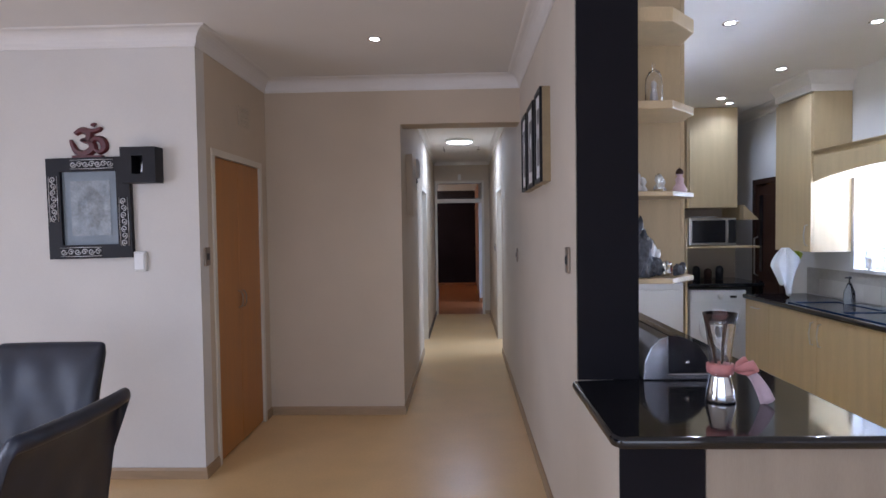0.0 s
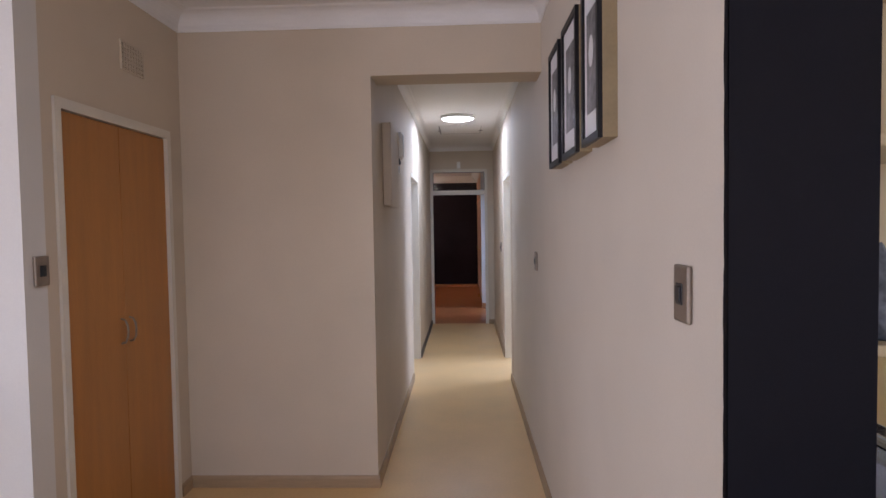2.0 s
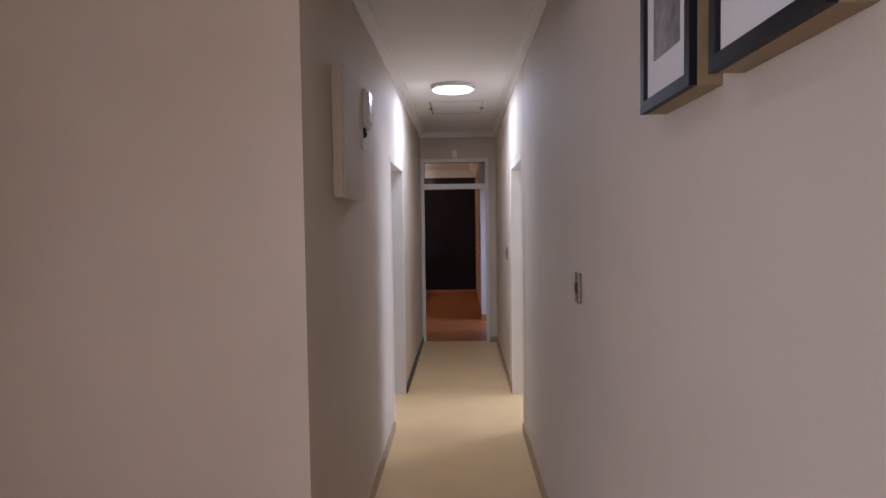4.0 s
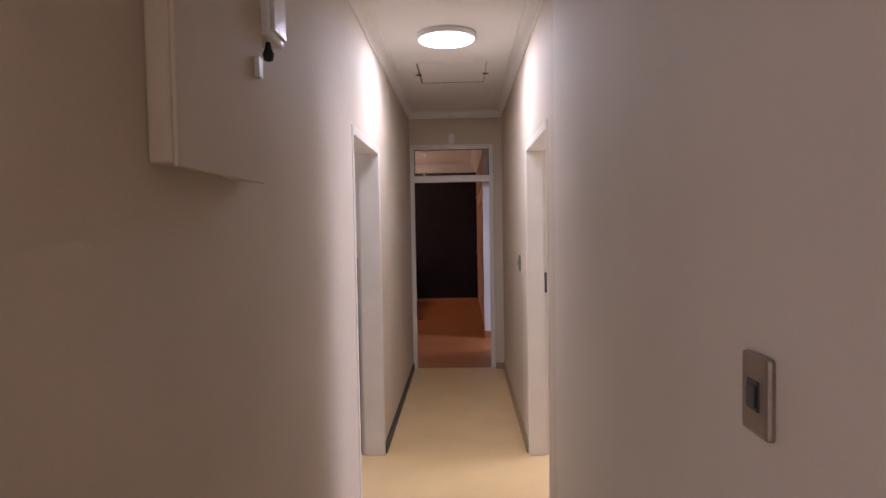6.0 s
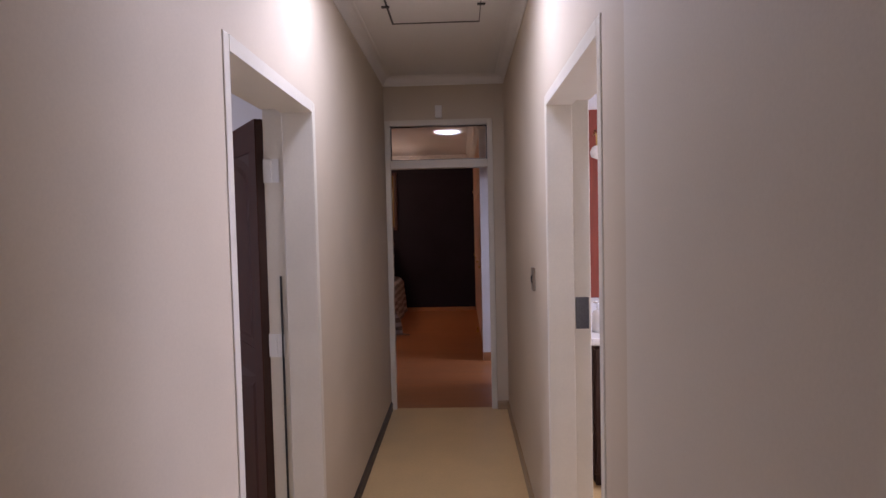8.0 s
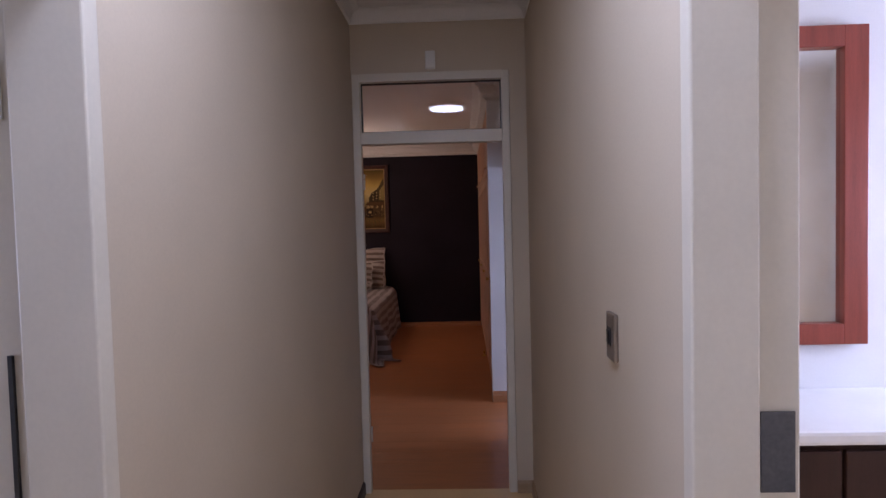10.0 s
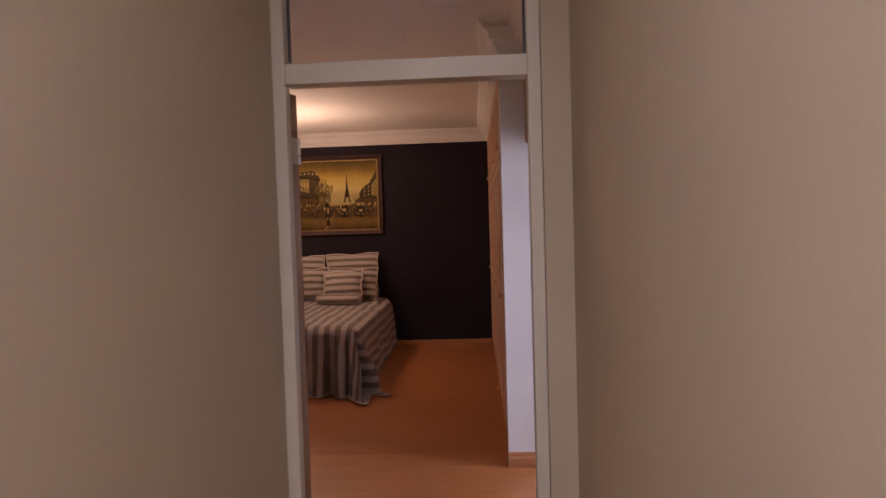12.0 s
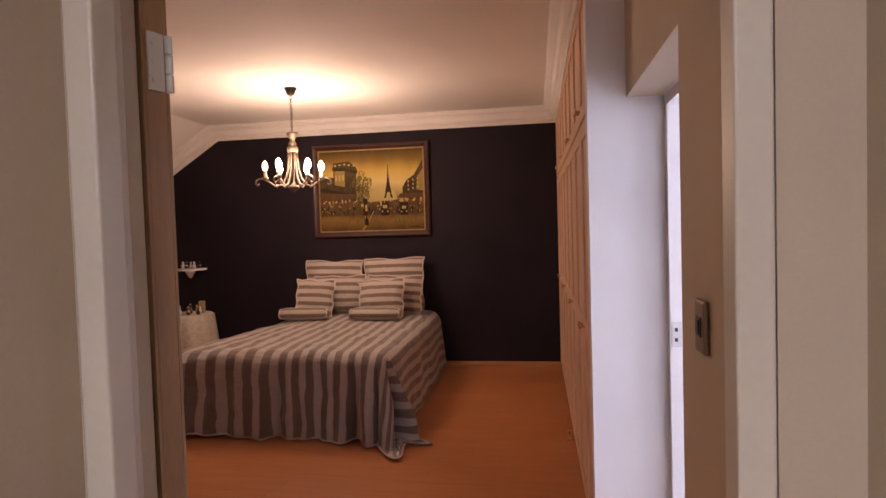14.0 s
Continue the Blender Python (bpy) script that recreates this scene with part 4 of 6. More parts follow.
def lumpy(x, y, z, size, material, label, seed):
    """A knobbly little ornament: several uneven lumps grown into one mesh."""
    t = thing("ornament", pose(x, y, z, 0, 0, 40 * seed), label, "ornament", "crowded ornaments on the low shelf")
    r = random.Random(seed)
    bm = bmesh.new()
    res = bmesh.ops.create_icosphere(bm, subdivisions=4, radius=0.42)
    off = Vector((seed * 3.7, seed * 1.3, r.random() * 9))
    for v in res["verts"]:
        p = v.co.copy()
        v.co *= 1 + 0.55 * noise.noise(p * 4 + off) + 0.35 * noise.noise(p * 9 + off)
        v.co.z = max(0, v.co.z * (2.1 if size > 0.14 else 1.35) + 0.6)
    for v in bm.verts:
        v.co *= size * 0.62
    part("body", bm, material, t, "", True)


for k, (x, y, size, material, label) in enumerate((
        (0.80, 1.80, 0.20, GREYSTONE, "dark grey knobbly ornament on the low shelf"),
        (0.82, 1.92, 0.25, GREYSTONE, "tall dark grey ornament on the low shelf"),
        (0.87, 1.82, 0.12, GREYSTONE, "dark blue-grey ornament on the low shelf"),
        (0.885, 1.93, 0.16, PORCELAIN, "pale grey ornament on the low shelf"),
        (0.92, 1.83, 0.09, SPRINGFOIL, "crumpled silver foil ornament on the low shelf"),
        (0.955, 1.92, 0.085, REDCLAY, "small dark red pot on the low shelf"),
        (0.985, 1.86, 0.07, GREYSTONE, "small grey pebble-like ornament on the low shelf"),
        (1.03, 1.94, 0.07, GREYSTONE, "small grey ornament at the shelf's end"),
        (0.79, 1.95, 0.10, SILVER, "small silver ornament on the low shelf"))):
    lumpy(x, y, 1.3285, size, material, label, k + 1)

# bread bin with a smoked roll lid
bin_ = thing("bread_bin", pose(0.812, 1.685, 0.905), "steel bread bin with a smoked black roll lid on the worktop", "bread bin")
L = 0.50


def d_shape(bm, x0, pts, y0, y1):
    a = [bm.verts.new((x0 + x, y0, z)) for x, z in pts]
    b = [bm.verts.new((x0 + x, y1, z)) for x, z in pts]
    n = len(pts)
    for i in range(n):
        bm.faces.new((a[i], a[(i + 1) % n], b[(i + 1) % n], b[i]))
    bm.faces.new(a[::-1])
    bm.faces.new(b)


outline = [(-0.03, 0.0), (0.25, 0.0), (0.25, 0.03), (0.075, 0.03), (0.075, 0.188), (0.04, 0.18), (0.0, 0.14), (-0.025, 0.08)]
bm = bmesh.new()
d_shape(bm, 0, outline, 0, L)
ob = part("body", bm, mat("dark_bin_steel", (0.33, 0.34, 0.38), 0.24, 0.9, var=0.06, scale=8, fine=120, bump=0.02), bin_, "dark steel body")
bv = ob.modifiers.new("soft", "BEVEL")
bv.width, bv.segments = 0.006, 2
bm = bmesh.new()
lid = [(0.077, 0.033)] + [(0.077 + 0.17 * math.cos(math.pi / 2 * i / 14), 0.033 + 0.155 * math.sin(math.pi / 2 * i / 14)) for i in range(15)]
d_shape(bm, 0, lid, 0.004, L - 0.004)
part("lid", bm, SMOKE, bin_, "smoked black roll lid")
bm = bmesh.new()
lathe(bm, [(0.0, 0.0), (0.008, 0.002), (0.008, 0.008), (0.0, 0.01)], 12)
ob = part("pivot", bm, CHROME, bin_)
ob.matrix_basis = pose(0.15, 0.003, 0.075, 90, 0, 0)

# glass vase tied with a ribbon
vase = thing("vase", pose(0.972, 1.39, 0.905) @ Matrix.Diagonal((1, 1, 1.08, 1)), "waisted clear glass vase tied with a pink ribbon on the worktop", "vase")
bm = bmesh.new()
lathe(bm, [(0.0, 0.094), (0.034, 0.094), (0.036, 0.13), (0.042, 0.19), (0.052, 0.26), (0.061, 0.30), (0.058, 0.30), (0.049, 0.26), (0.039, 0.19), (0.033, 0.13), (0.031, 0.102), (0.0, 0.10)], 32)
part("body", bm, GLASSY, vase, "clear glass", True)
bm = bmesh.new()
lathe(bm, [(0.0, 0.0), (0.052, 0.001), (0.054, 0.008), (0.046, 0.045), (0.037, 0.085), (0.036, 0.0935), (0.0, 0.0936)], 28)
part("foot", bm, CHROME, vase, "mirrored foot", True)
bm = bmesh.new()
lathe(bm, [(0.0375, 0.095), (0.045, 0.097), (0.048, 0.11), (0.046, 0.128), (0.0375, 0.13)], 28)
part("ribbon_band", bm, PINK, vase, "pink ribbon band", True)
bm = bmesh.new()
for s in (-1, 1):
    pts = [(0.035, -0.045, 0.113), (0.05, -0.055 + s * 0.02, 0.13), (0.075, -0.055 + s * 0.032, 0.14), (0.09, -0.05 + s * 0.025, 0.125), (0.07, -0.052 + s * 0.01, 0.108), (0.04, -0.046, 0.11)]
    tube(bm, pts, [0.006, 0.013, 0.017, 0.015, 0.01, 0.006], 8)
part("bow", bm, PINK, vase, "pink bow", True)
bm = bmesh.new()
rows = []
for i in range(13):
    t = i / 12
    x, z = 0.05 + 0.10 * t ** 0.8, 0.125 - 0.123 * t ** 1.4
    w = 0.012 + 0.014 * t
    rows.append([bm.verts.new((x + w * 0.7 * k, -0.05 + 0.012 * math.sin(3 * t + k * 2.2), z + w * 0.7 * k)) for k in (-1, -0.5, 0, 0.5, 1)])
for a, b in zip(rows, rows[1:]):
    for k in range(4):
        bm.faces.new((a[k], a[k + 1], b[k + 1], b[k]))
ob = part("ribbon_tail", bm, PALEPINK, vase, "pale pink ribbon tail", True)
so = ob.modifiers.new("thick", "SOLIDIFY")
so.thickness = 0.002
bm = bmesh.new()
for x, y, dx, dy in ((-0.012, 0, -0.045, -0.01), (0.01, 0.01, 0.02, 0.01), (0.0, -0.01, 0.008, -0.02)):
    tube(bm, [(x, y, 0.115), (x + dx * 0.4, y + dy * 0.4, 0.2), (x + dx, y + dy, 0.295)], [0.004, 0.006, 0.009], 8)
part("filling", bm, DARKWOOD, vase, "dark sticks inside", True)

# appliances at the far end
wm = thing("washing_machine", pose(2.745, 5.62, 0), "white front-loading washing machine with a round dark door", "washing machine")
box("case", (-0.295, 0.0, 0.01), (0.295, 0.58, 0.86), ENAMEL, wm, "", 0.012)
box("control_panel", (-0.29, -0.012, 0.73), (0.29, -0.0005, 0.85), ENAMEL, wm, "", 0.006)
bm = bmesh.new()
lathe(bm, [(0.12, -0.002), (0.125, 0.022), (0.15, 0.038), (0.18, 0.036), (0.198, 0.018), (0.2, -0.002)], 36)
ob = part("door_ring", bm, ENAMEL, wm, "white door ring", True)
ob.matrix_basis = pose(0.0, 0, 0.46, 90, 0, 0)
bm = bmesh.new()
lathe(bm, [(0.0, 0.0), (0.122, 0.0), (0.12, 0.016), (0.08, 0.03), (0.0, 0.036)], 32)
ob = part("door_glass", bm, SMOKE, wm, "dark round glass", True)
ob.matrix_basis = pose(0.0, 0, 0.46, 90, 0, 0)
bm = bmesh.new()
lathe(bm, [(0.03, 0.0), (0.03, 0.018), (0.024, 0.024), (0.0, 0.025)], 20)
ob = part("dial", bm, PLASTIC, wm, "grey dial", True)
ob.matrix_basis = pose(0.02, -0.012, 0.79, 90, 0, 0)
box("display", (0.12, -0.0145, 0.775), (0.19, -0.0125, 0.8), BLACKPLASTIC, wm, "small dark display")
box("drawer", (-0.28, -0.0155, 0.755), (-0.12, -0.0125, 0.835), ENAMEL, wm, "detergent drawer", 0.001)
dw_ = thing("dishwasher", pose(2.05, 5.62, 0), "white under-counter appliance with a plain door", "dishwasher")
box("case", (-0.33, 0.0, 0.01), (0.33, 0.58, 0.94), ENAMEL, dw_, "", 0.01)
box("door", (-0.32, -0.03, 0.06), (0.32, -0.001, 0.865), ENAMEL, dw_, "", 0.008)
box("panel", (-0.32, -0.026, 0.872), (0.32, -0.001, 0.935), ENAMEL, dw_, "", 0.005)
tall = thing("tall_panel", pose(2.405, 5.6, 0), "tall pale maple divider panel beside the appliances", "cabinet panel")
box("panel", (-0.012, 0.0, 0), (0.012, 0.74, 1.62), MAPLE, tall, "", 0.001)
worktop("worktop", pose(0, 0, 0), [(2.425, 5.58), (3.24, 5.58), (3.24, 6.34), (2.425, 6.34)], "black granite worktop above the washing machine", 0.932)
cabinet("wall_cabinet", pose(2.425, 5.62, 0), 0.53, 0.72, 1.06, 1.735, [(0.018, 0.512, 1.737, 2.56, None)], "pale maple cabinet with a glossy door near the ceiling")
shelf_ = thing("microwave_shelf", pose(2.42, 5.62, 1.305), "pale maple shelf carrying the microwave", "shelf")
box("board", (0, 0, 0), (0.76, 0.55, 0.022), MAPLE, shelf_, "", 0.002)
bm = bmesh.new()
v = [bm.verts.new(p) for p in ((0.6, 0.02, 0.3), (0.6, 0.55, 0.3), (0.6, 0.55, 0.46), (0.6, 0.02, 0.46), (0.76, 0.02, 0.3), (0.76, 0.55, 0.3))]
for f in ((0, 1, 2, 3), (0, 4, 5, 1), (3, 2, 5, 4)):
    bm.faces.new([v[i] for i in f])
bm.faces.new((v[0], v[3], v[4]))
bm.faces.new((v[1], v[5], v[2]))
part("side_panel", bm, MAPLE, shelf_)
mw = thing("microwave", pose(2.705, 5.66, 1.328), "steel microwave oven with a dark glass door", "microwave")
box("case", (-0.25, 0.0, 0.008), (0.25, 0.38, 0.30), STEEL, mw, "", 0.006)
box("door_glass", (-0.22, -0.012, 0.035), (0.13, -0.0005, 0.275), SMOKE, mw, "dark glass door", 0.003)
box("control_panel", (0.16, -0.010, 0.03), (0.24, -0.0005, 0.28), BLACKPLASTIC, mw, "dark control strip", 0.002)
bm = bmesh.new()
tube(bm, [(0.145, -0.004, 0.05), (0.145, -0.03, 0.07), (0.145, -0.03, 0.24), (0.145, -0.004, 0.26)], 0.006, 8)
part("handle", bm, STEEL, mw)
bm = bmesh.new()
lathe(bm, [(0.0, 0.0), (0.12, 0.003), (0.15, 0.018), (0.145, 0.02), (0.0, 0.006)], 24)
dish = thing("serving_dish", pose(2.68, 5.86, 1.629), "pale oval dish on top of the microwave", "dish")
part("bowl", bm, PORCELAIN, dish, "", True)
for i in range(4):
    on_shelf("storage_jar", 2.55 + 0.13 * i, 6.05, 0.933, [(0.0, 0.0), (0.04, 0.002), (0.043, 0.09 + 0.03 * (i % 2)), (0.03, 0.12 + 0.03 * (i % 2)), (0.0, 0.13 + 0.03 * (i % 2))], (REDCLAY, BLACKPLASTIC, DARKWOOD, BLACKPLASTIC)[i], "small dark jar on the granite worktop", "jar", 14)

# dark panelled door in the east wall
kd = structure(thing("door_4", pose(3.25, 5.50, 0, 0, 0, -90), "dark wooden kitchen door with a glass strip and long handle", "door"))
boxes("frame", [((-0.33, -0.05, 0), (-0.275, -0.001, 2.035)), ((0.275, -0.05, 0), (0.33, -0.001, 2.035)), ((-0.275, -0.05, 1.98), (0.275, -0.001, 2.035))], DARKWOOD, kd, "", 0.004)
box("leaf", (-0.273, -0.032, 0.006), (0.273, -0.001, 1.978), DARKWOOD, kd)
for z0, z1 in ((0.15, 0.95), (1.05, 1.86)):
    box("glass_strip", (-0.2, -0.037, z0), (-0.13, -0.0325, z1), SMOKE, kd)
    box("door_panel", (-0.08, -0.04, z0), (0.2, -0.0325, z1), DARKWOOD, kd, "", 0.003)
bm = bmesh.new()
tube(bm, [(-0.24, -0.032, 1.0), (-0.24, -0.07, 1.02), (-0.24, -0.07, 1.4), (-0.24, -0.032, 1.42)], 0.008, 8)
part("door_handle", bm, STEEL, kd)

# wall cabinet beside the window, window, pelmet, blind
bm = bmesh.new()
sweep_path(bm, [(0, 0), (0.006, 0), (0.008, 0.06), (0.028, 0.09), (0.065, 0.135), (0.065, 0.158), (0, 0.158)], [(2.916, 4.788, 2.641), (2.916, 4.231, 2.641), (3.249, 4.231, 2.641)][::-1])
tagged(finish("cornice_moulding", bm, CORN), "white crown moulding above the wall cabinet", "moulding", "", "structure")
cabinet("wall_cabinet", pose(2.915, 4.79, 0, 0, 0, -90), 0.56, 0.33, 1.325, 1.315, [(0, 0.56, 1.315, 2.62, "r")], "pale maple wall cabinet reaching the ceiling by the window")
win = structure(thing("window_1", pose(3.25, 3.0, 0), "white framed kitchen window with a slatted blind", "window"))
fy0, fy1 = KW0 - 3.0, KW1 - 3.0
boxes("window_frame", [((0.10, fy0, KWS), (0.16, fy0 + 0.05, KWT)), ((0.10, fy1 - 0.05, KWS), (0.16, fy1, KWT)), ((0.10, fy0 + 0.05, KWS), (0.16, fy1 - 0.05, KWS + 0.05)), ((0.10, fy0 + 0.05, KWT - 0.05), (0.16, fy1 - 0.05, KWT)), ((0.10, -0.025, KWS + 0.05), (0.16, 0.025, KWT - 0.05))], ENAMEL, win)
box("window_sill", (-0.03, fy0, KWS - 0.025), (0.10, fy1, KWS + 0.004), ENAMEL, win, "", 0.004)
for a, b in ((fy0 + 0.05, -0.025), (0.025, fy1 - 0.05)):
    g = box("pane", (0.128, a, KWS + 0.05), (0.132, b, KWT - 0.05), PANE, win)
    g.visible_shadow = False
blind = thing("venetian_blind", pose(3.30, 3.0, KWT), "white slatted venetian blind in the kitchen window", "blind")
box("headrail", (-0.02, fy0 + 0.06, -0.035), (0.02, fy1 - 0.06, -0.002), BLINDMAT, blind)
sl = bmesh.new()
add_box(sl, (-0.0125, fy0 + 0.06, -0.0006), (0.0125, fy1 - 0.06, 0.0006))
first = part("slat", sl, BLINDMAT, blind)
for i in range(34):
    ob = first if i == 0 else new("slat", first.data)
    ob.parent = blind
    ob.matrix_basis = pose(0, 0, -0.05 - 0.0228 * i, 0, 43, 0)
pel = thing("pelmet", pose(3.17, 3.07, 1.975), "pale maple pelmet with a curved lower edge above the window", "pelmet")
bm = bmesh.new()
n = 24
a, b = [], []
for i in range(n + 1):
    t = i / n
    y = -1.15 + 2.3 * t
    low = -0.005 - 0.075 * abs(2 * t - 1) ** 3
    a.append((y, low))
pts = a + [(1.15, 0.12), (-1.15, 0.12)]
f0 = [bm.verts.new((-0.24, y, z)) for y, z in pts]
f1 = [bm.verts.new((-0.22, y, z)) for y, z in pts]
k = len(pts)
bm.faces.new(f0)
bm.faces.new(f1[::-1])
for i in range(k):
    bm.faces.new((f0[i], f0[(i + 1) % k], f1[(i + 1) % k], f1[i]))
part("board", bm, MAPLE, pel)
bm = bmesh.new()
sweep(bm, [(0, 0), (0.0, 0.03), (0.02, 0.05), (0.02, 0.055), (-0.31, 0.055), (-0.31, 0)], (-0.24, -1.15, 0.121), (-0.24, 1.15, 0.121), Vector((0, 0, 1)))
ob = part("moulding", bm, MAPLE, pel)
ob.matrix_basis = Matrix.Diagonal((1, 1, 1, 1))
for y in (-1.15, 1.132):
    box("return", (-0.2195, y, -0.05), (0.079, y + 0.018, 0.12), MAPLE, pel)

# sink, tap, rack, soap, cloths
sink = thing("sink", pose(2.94, 3.55, 0.905), "dark inset double sink in the granite worktop, bluish sheen put into its colour", "sink")
bm = bmesh.new()
for x0, x1, y0, y1 in ((-0.24, 0.2, -0.62, 0.62),):
    outer = [(x0, y0), (x1, y0), (x1, y1), (x0, y1)]
    add_box(bm, (x0, y0, 0.0005), (x1, y0 + 0.03, 0.008))
    add_box(bm, (x0, y1 - 0.03, 0.0005), (x1, y1, 0.008))
    add_box(bm, (x0, y0 + 0.03, 0.0005), (x0 + 0.03, y1 - 0.03, 0.008))
    add_box(bm, (x1 - 0.06, y0 + 0.03, 0.0005), (x1, y1 - 0.03, 0.008))
    add_box(bm, (x0 + 0.03, -0.02, 0.0005), (x1 - 0.06, 0.02, 0.008))
part("rim", bm, SINKMAT, sink)
# thin dark sheets stand in for the shaded depth of the bowls
for y0, y1 in ((-0.588, -0.022), (0.022, 0.588)):
    box("bowl", (-0.208, y0, 0.0006), (0.138, y1, 0.002), SMOKE, sink)
bm = bmesh.new()
tube(bm, [(0.18, 0.0, 0.008), (0.18, 0.0, 0.10), (0.17, 0.0, 0.16), (0.12, 0.0, 0.19), (0.05, 0.0, 0.17), (0.03, 0.0, 0.13)], [0.018, 0.015, 0.012, 0.011, 0.011, 0.012], 12)
tap = thing("kitchen_tap", pose(2.96, 3.4, 0.905), "chrome kitchen mixer tap behind the sink", "tap")
part("spout", bm, CHROME, tap, "", True)
bm = bmesh.new()
tube(bm, [(0.18, 0.06, 0.0), (0.18, 0.06, 0.08), (0.14, 0.07, 0.12)], [0.014, 0.013, 0.008], 10)
part("lever", bm, CHROME, tap, "", True)
rack = thing("dish_rack", pose(2.9, 2.75, 0.905), "chrome wire dish rack beside the sink", "dish rack")
for i in range(12):
    bm = bmesh.new()
    y = -0.2 + 0.4 * i / 11
    tube(bm, [(-0.16, y, 0.10), (-0.16, y, 0.012), (0.16, y, 0.012), (0.16, y, 0.10)], 0.003, 6)
    part("wire", bm, CHROME, rack)
bm = bmesh.new()
tube(bm, [(-0.16, -0.2, 0.1), (0.16, -0.2, 0.1), (0.16, 0.2, 0.1), (-0.16, 0.2, 0.1), (-0.16, -0.2, 0.1)], 0.004, 6)
for x in (-0.16, 0.16):
    for y in (-0.2, 0.2):
        tube(bm, [(x, y, 0.0), (x, y, 0.1)], 0.004, 6)
part("frame", bm, CHROME, rack)
soap = thing("soap_bottle", pose(3.10, 4.02, 0.905), "pale blue pump bottle of dish soap", "bottle")
bm = bmesh.new()
lathe(bm, [(0.0, 0.0), (0.04, 0.002), (0.042, 0.02), (0.04, 0.10), (0.02, 0.15), (0.014, 0.17), (0.0, 0.171)], 18)
part("bottle", bm, SOAP, soap, "", True)
bm = bmesh.new()
tube(bm, [(0, 0, 0.171), (0, 0, 0.215)], 0.006, 8)
tube(bm, [(0.012, 0, 0.215), (-0.035, 0, 0.212)], [0.011, 0.006], 8)
part("pump", bm, BLACKPLASTIC, soap, "dark pump")
cactus = thing("sill_ornament", pose(3.24, 3.98, KWS + 0.004), "small white ornament on the window sill", "ornament")
bm = bmesh.new()
lathe(bm, [(0.0, 0.0), (0.024, 0.001), (0.026, 0.025), (0.014, 0.05), (0.024, 0.075), (0.0, 0.1)], 14)
part("body", bm, PORCELAIN, cactus, "", True)


def hanging_cloth(m, w, h, material, label, seed):
    c = thing("hanging_cloth", m, label, "cloth")
    bm = bmesh.new()
    n, k = 14, 16
    g = []
    for j in range(k + 1):
        v = j / k
        row = []
        for i in range(n + 1):
            u = 2 * i / n - 1
            spread = 0.25 + 0.75 * math.sin(min(1, v * 1.9) * math.pi / 2)
            pinch = 1 - 0.55 * max(0, v - 0.5) / 0.5
            drop = v * (1 - 0.30 * abs(u) ** 1.5 + 0.10 * math.sin(5 * u + seed))
            row.append(bm.verts.new((u * w / 2 * spread * pinch + 0.02 * v * math.sin(seed * 5), (0.028 * math.sin(7 * u + seed + 2 * v) + 0.012 * math.sin(15 * u)) * (0.3 + v), -h * drop)))
        g.append(row)
    for j in range(k):
        for i in range(n):
            bm.faces.new((g[j][i], g[j][i + 1], g[j + 1][i + 1], g[j + 1][i]))
    ob = part("fabric", bm, material, c, "", True)
    so = ob.modifiers.new("thick", "SOLIDIFY")
    so.thickness = 0.003


hanging_cloth(pose(2.86, 4.52, 1.345, 0, 0, -12), 0.25, 0.40, CLOTH, "white dish cloth hanging below the wall cabinet", 0.3)
hanging_cloth(pose(3.0, 4.62, 1.325, 0, 0, 10), 0.17, 0.13, GREENCLOTH, "lime green cloth hanging below the wall cabinet", 1.3)

# pale tiles round the window wall
tiles = structure(box("wall_tiling", (3.243, 1.45, 0.907), (3.2495, 4.86, 1.148), GROUT), "cream tiled splashback behind the sink", "tiles")
tb = bmesh.new()
add_box(tb, (-0.004, -0.098, -0.0725), (0, 0.098, 0.0725))
tile0 = part("tile", tb, TILE, tiles)
first = True
for j in range(16):
    for i in range(1):
        ob = tile0 if first else new("tile", tile0.data)
        first = False
        ob.parent = tiles
        ob.location = (3.2425, 1.56 + 0.2 * j, 0.985 + 0.15 * i)

# ---- bedroom ----
ROSEWOOD = mat("dark_red_frame", (0.045, 0.013, 0.010), 0.38, var=0.2, scale=8, fine=60, bump=0.05)
GILT = mat("gilt_slip", (0.30, 0.19, 0.07), 0.4, 0.5, var=0.12, scale=20, bump=0.05)
ANTIQUE = mat("antique_cream_metal", (0.13, 0.098, 0.068), 0.45, 0.4, var=0.25, scale=30, fine=120, bump=0.1, tint=(0.07, 0.045, 0.03))
BRONZE = mat("dark_bronze", (0.05, 0.04, 0.03), 0.4, 0.7, var=0.2, scale=30, bump=0.05)
DIMGLOW = glow("dim_bulb_glow", (1.0, 0.80, 0.55), 1.6)
BULBGLOW = glow("candle_bulb_glow", (1.0, 0.82, 0.58), 40.0)
LACE = mat("cream_lace", (0.56, 0.50, 0.42), 0.9, var=0.12, scale=30, fine=220, bump=0.2)
SKIRTWOOD = mat("orange_skirting", (0.42, 0.18, 0.07), 0.4, var=0.1, scale=5, fine=60, bump=0.04, stretch=(0.5, 0.5, 6))


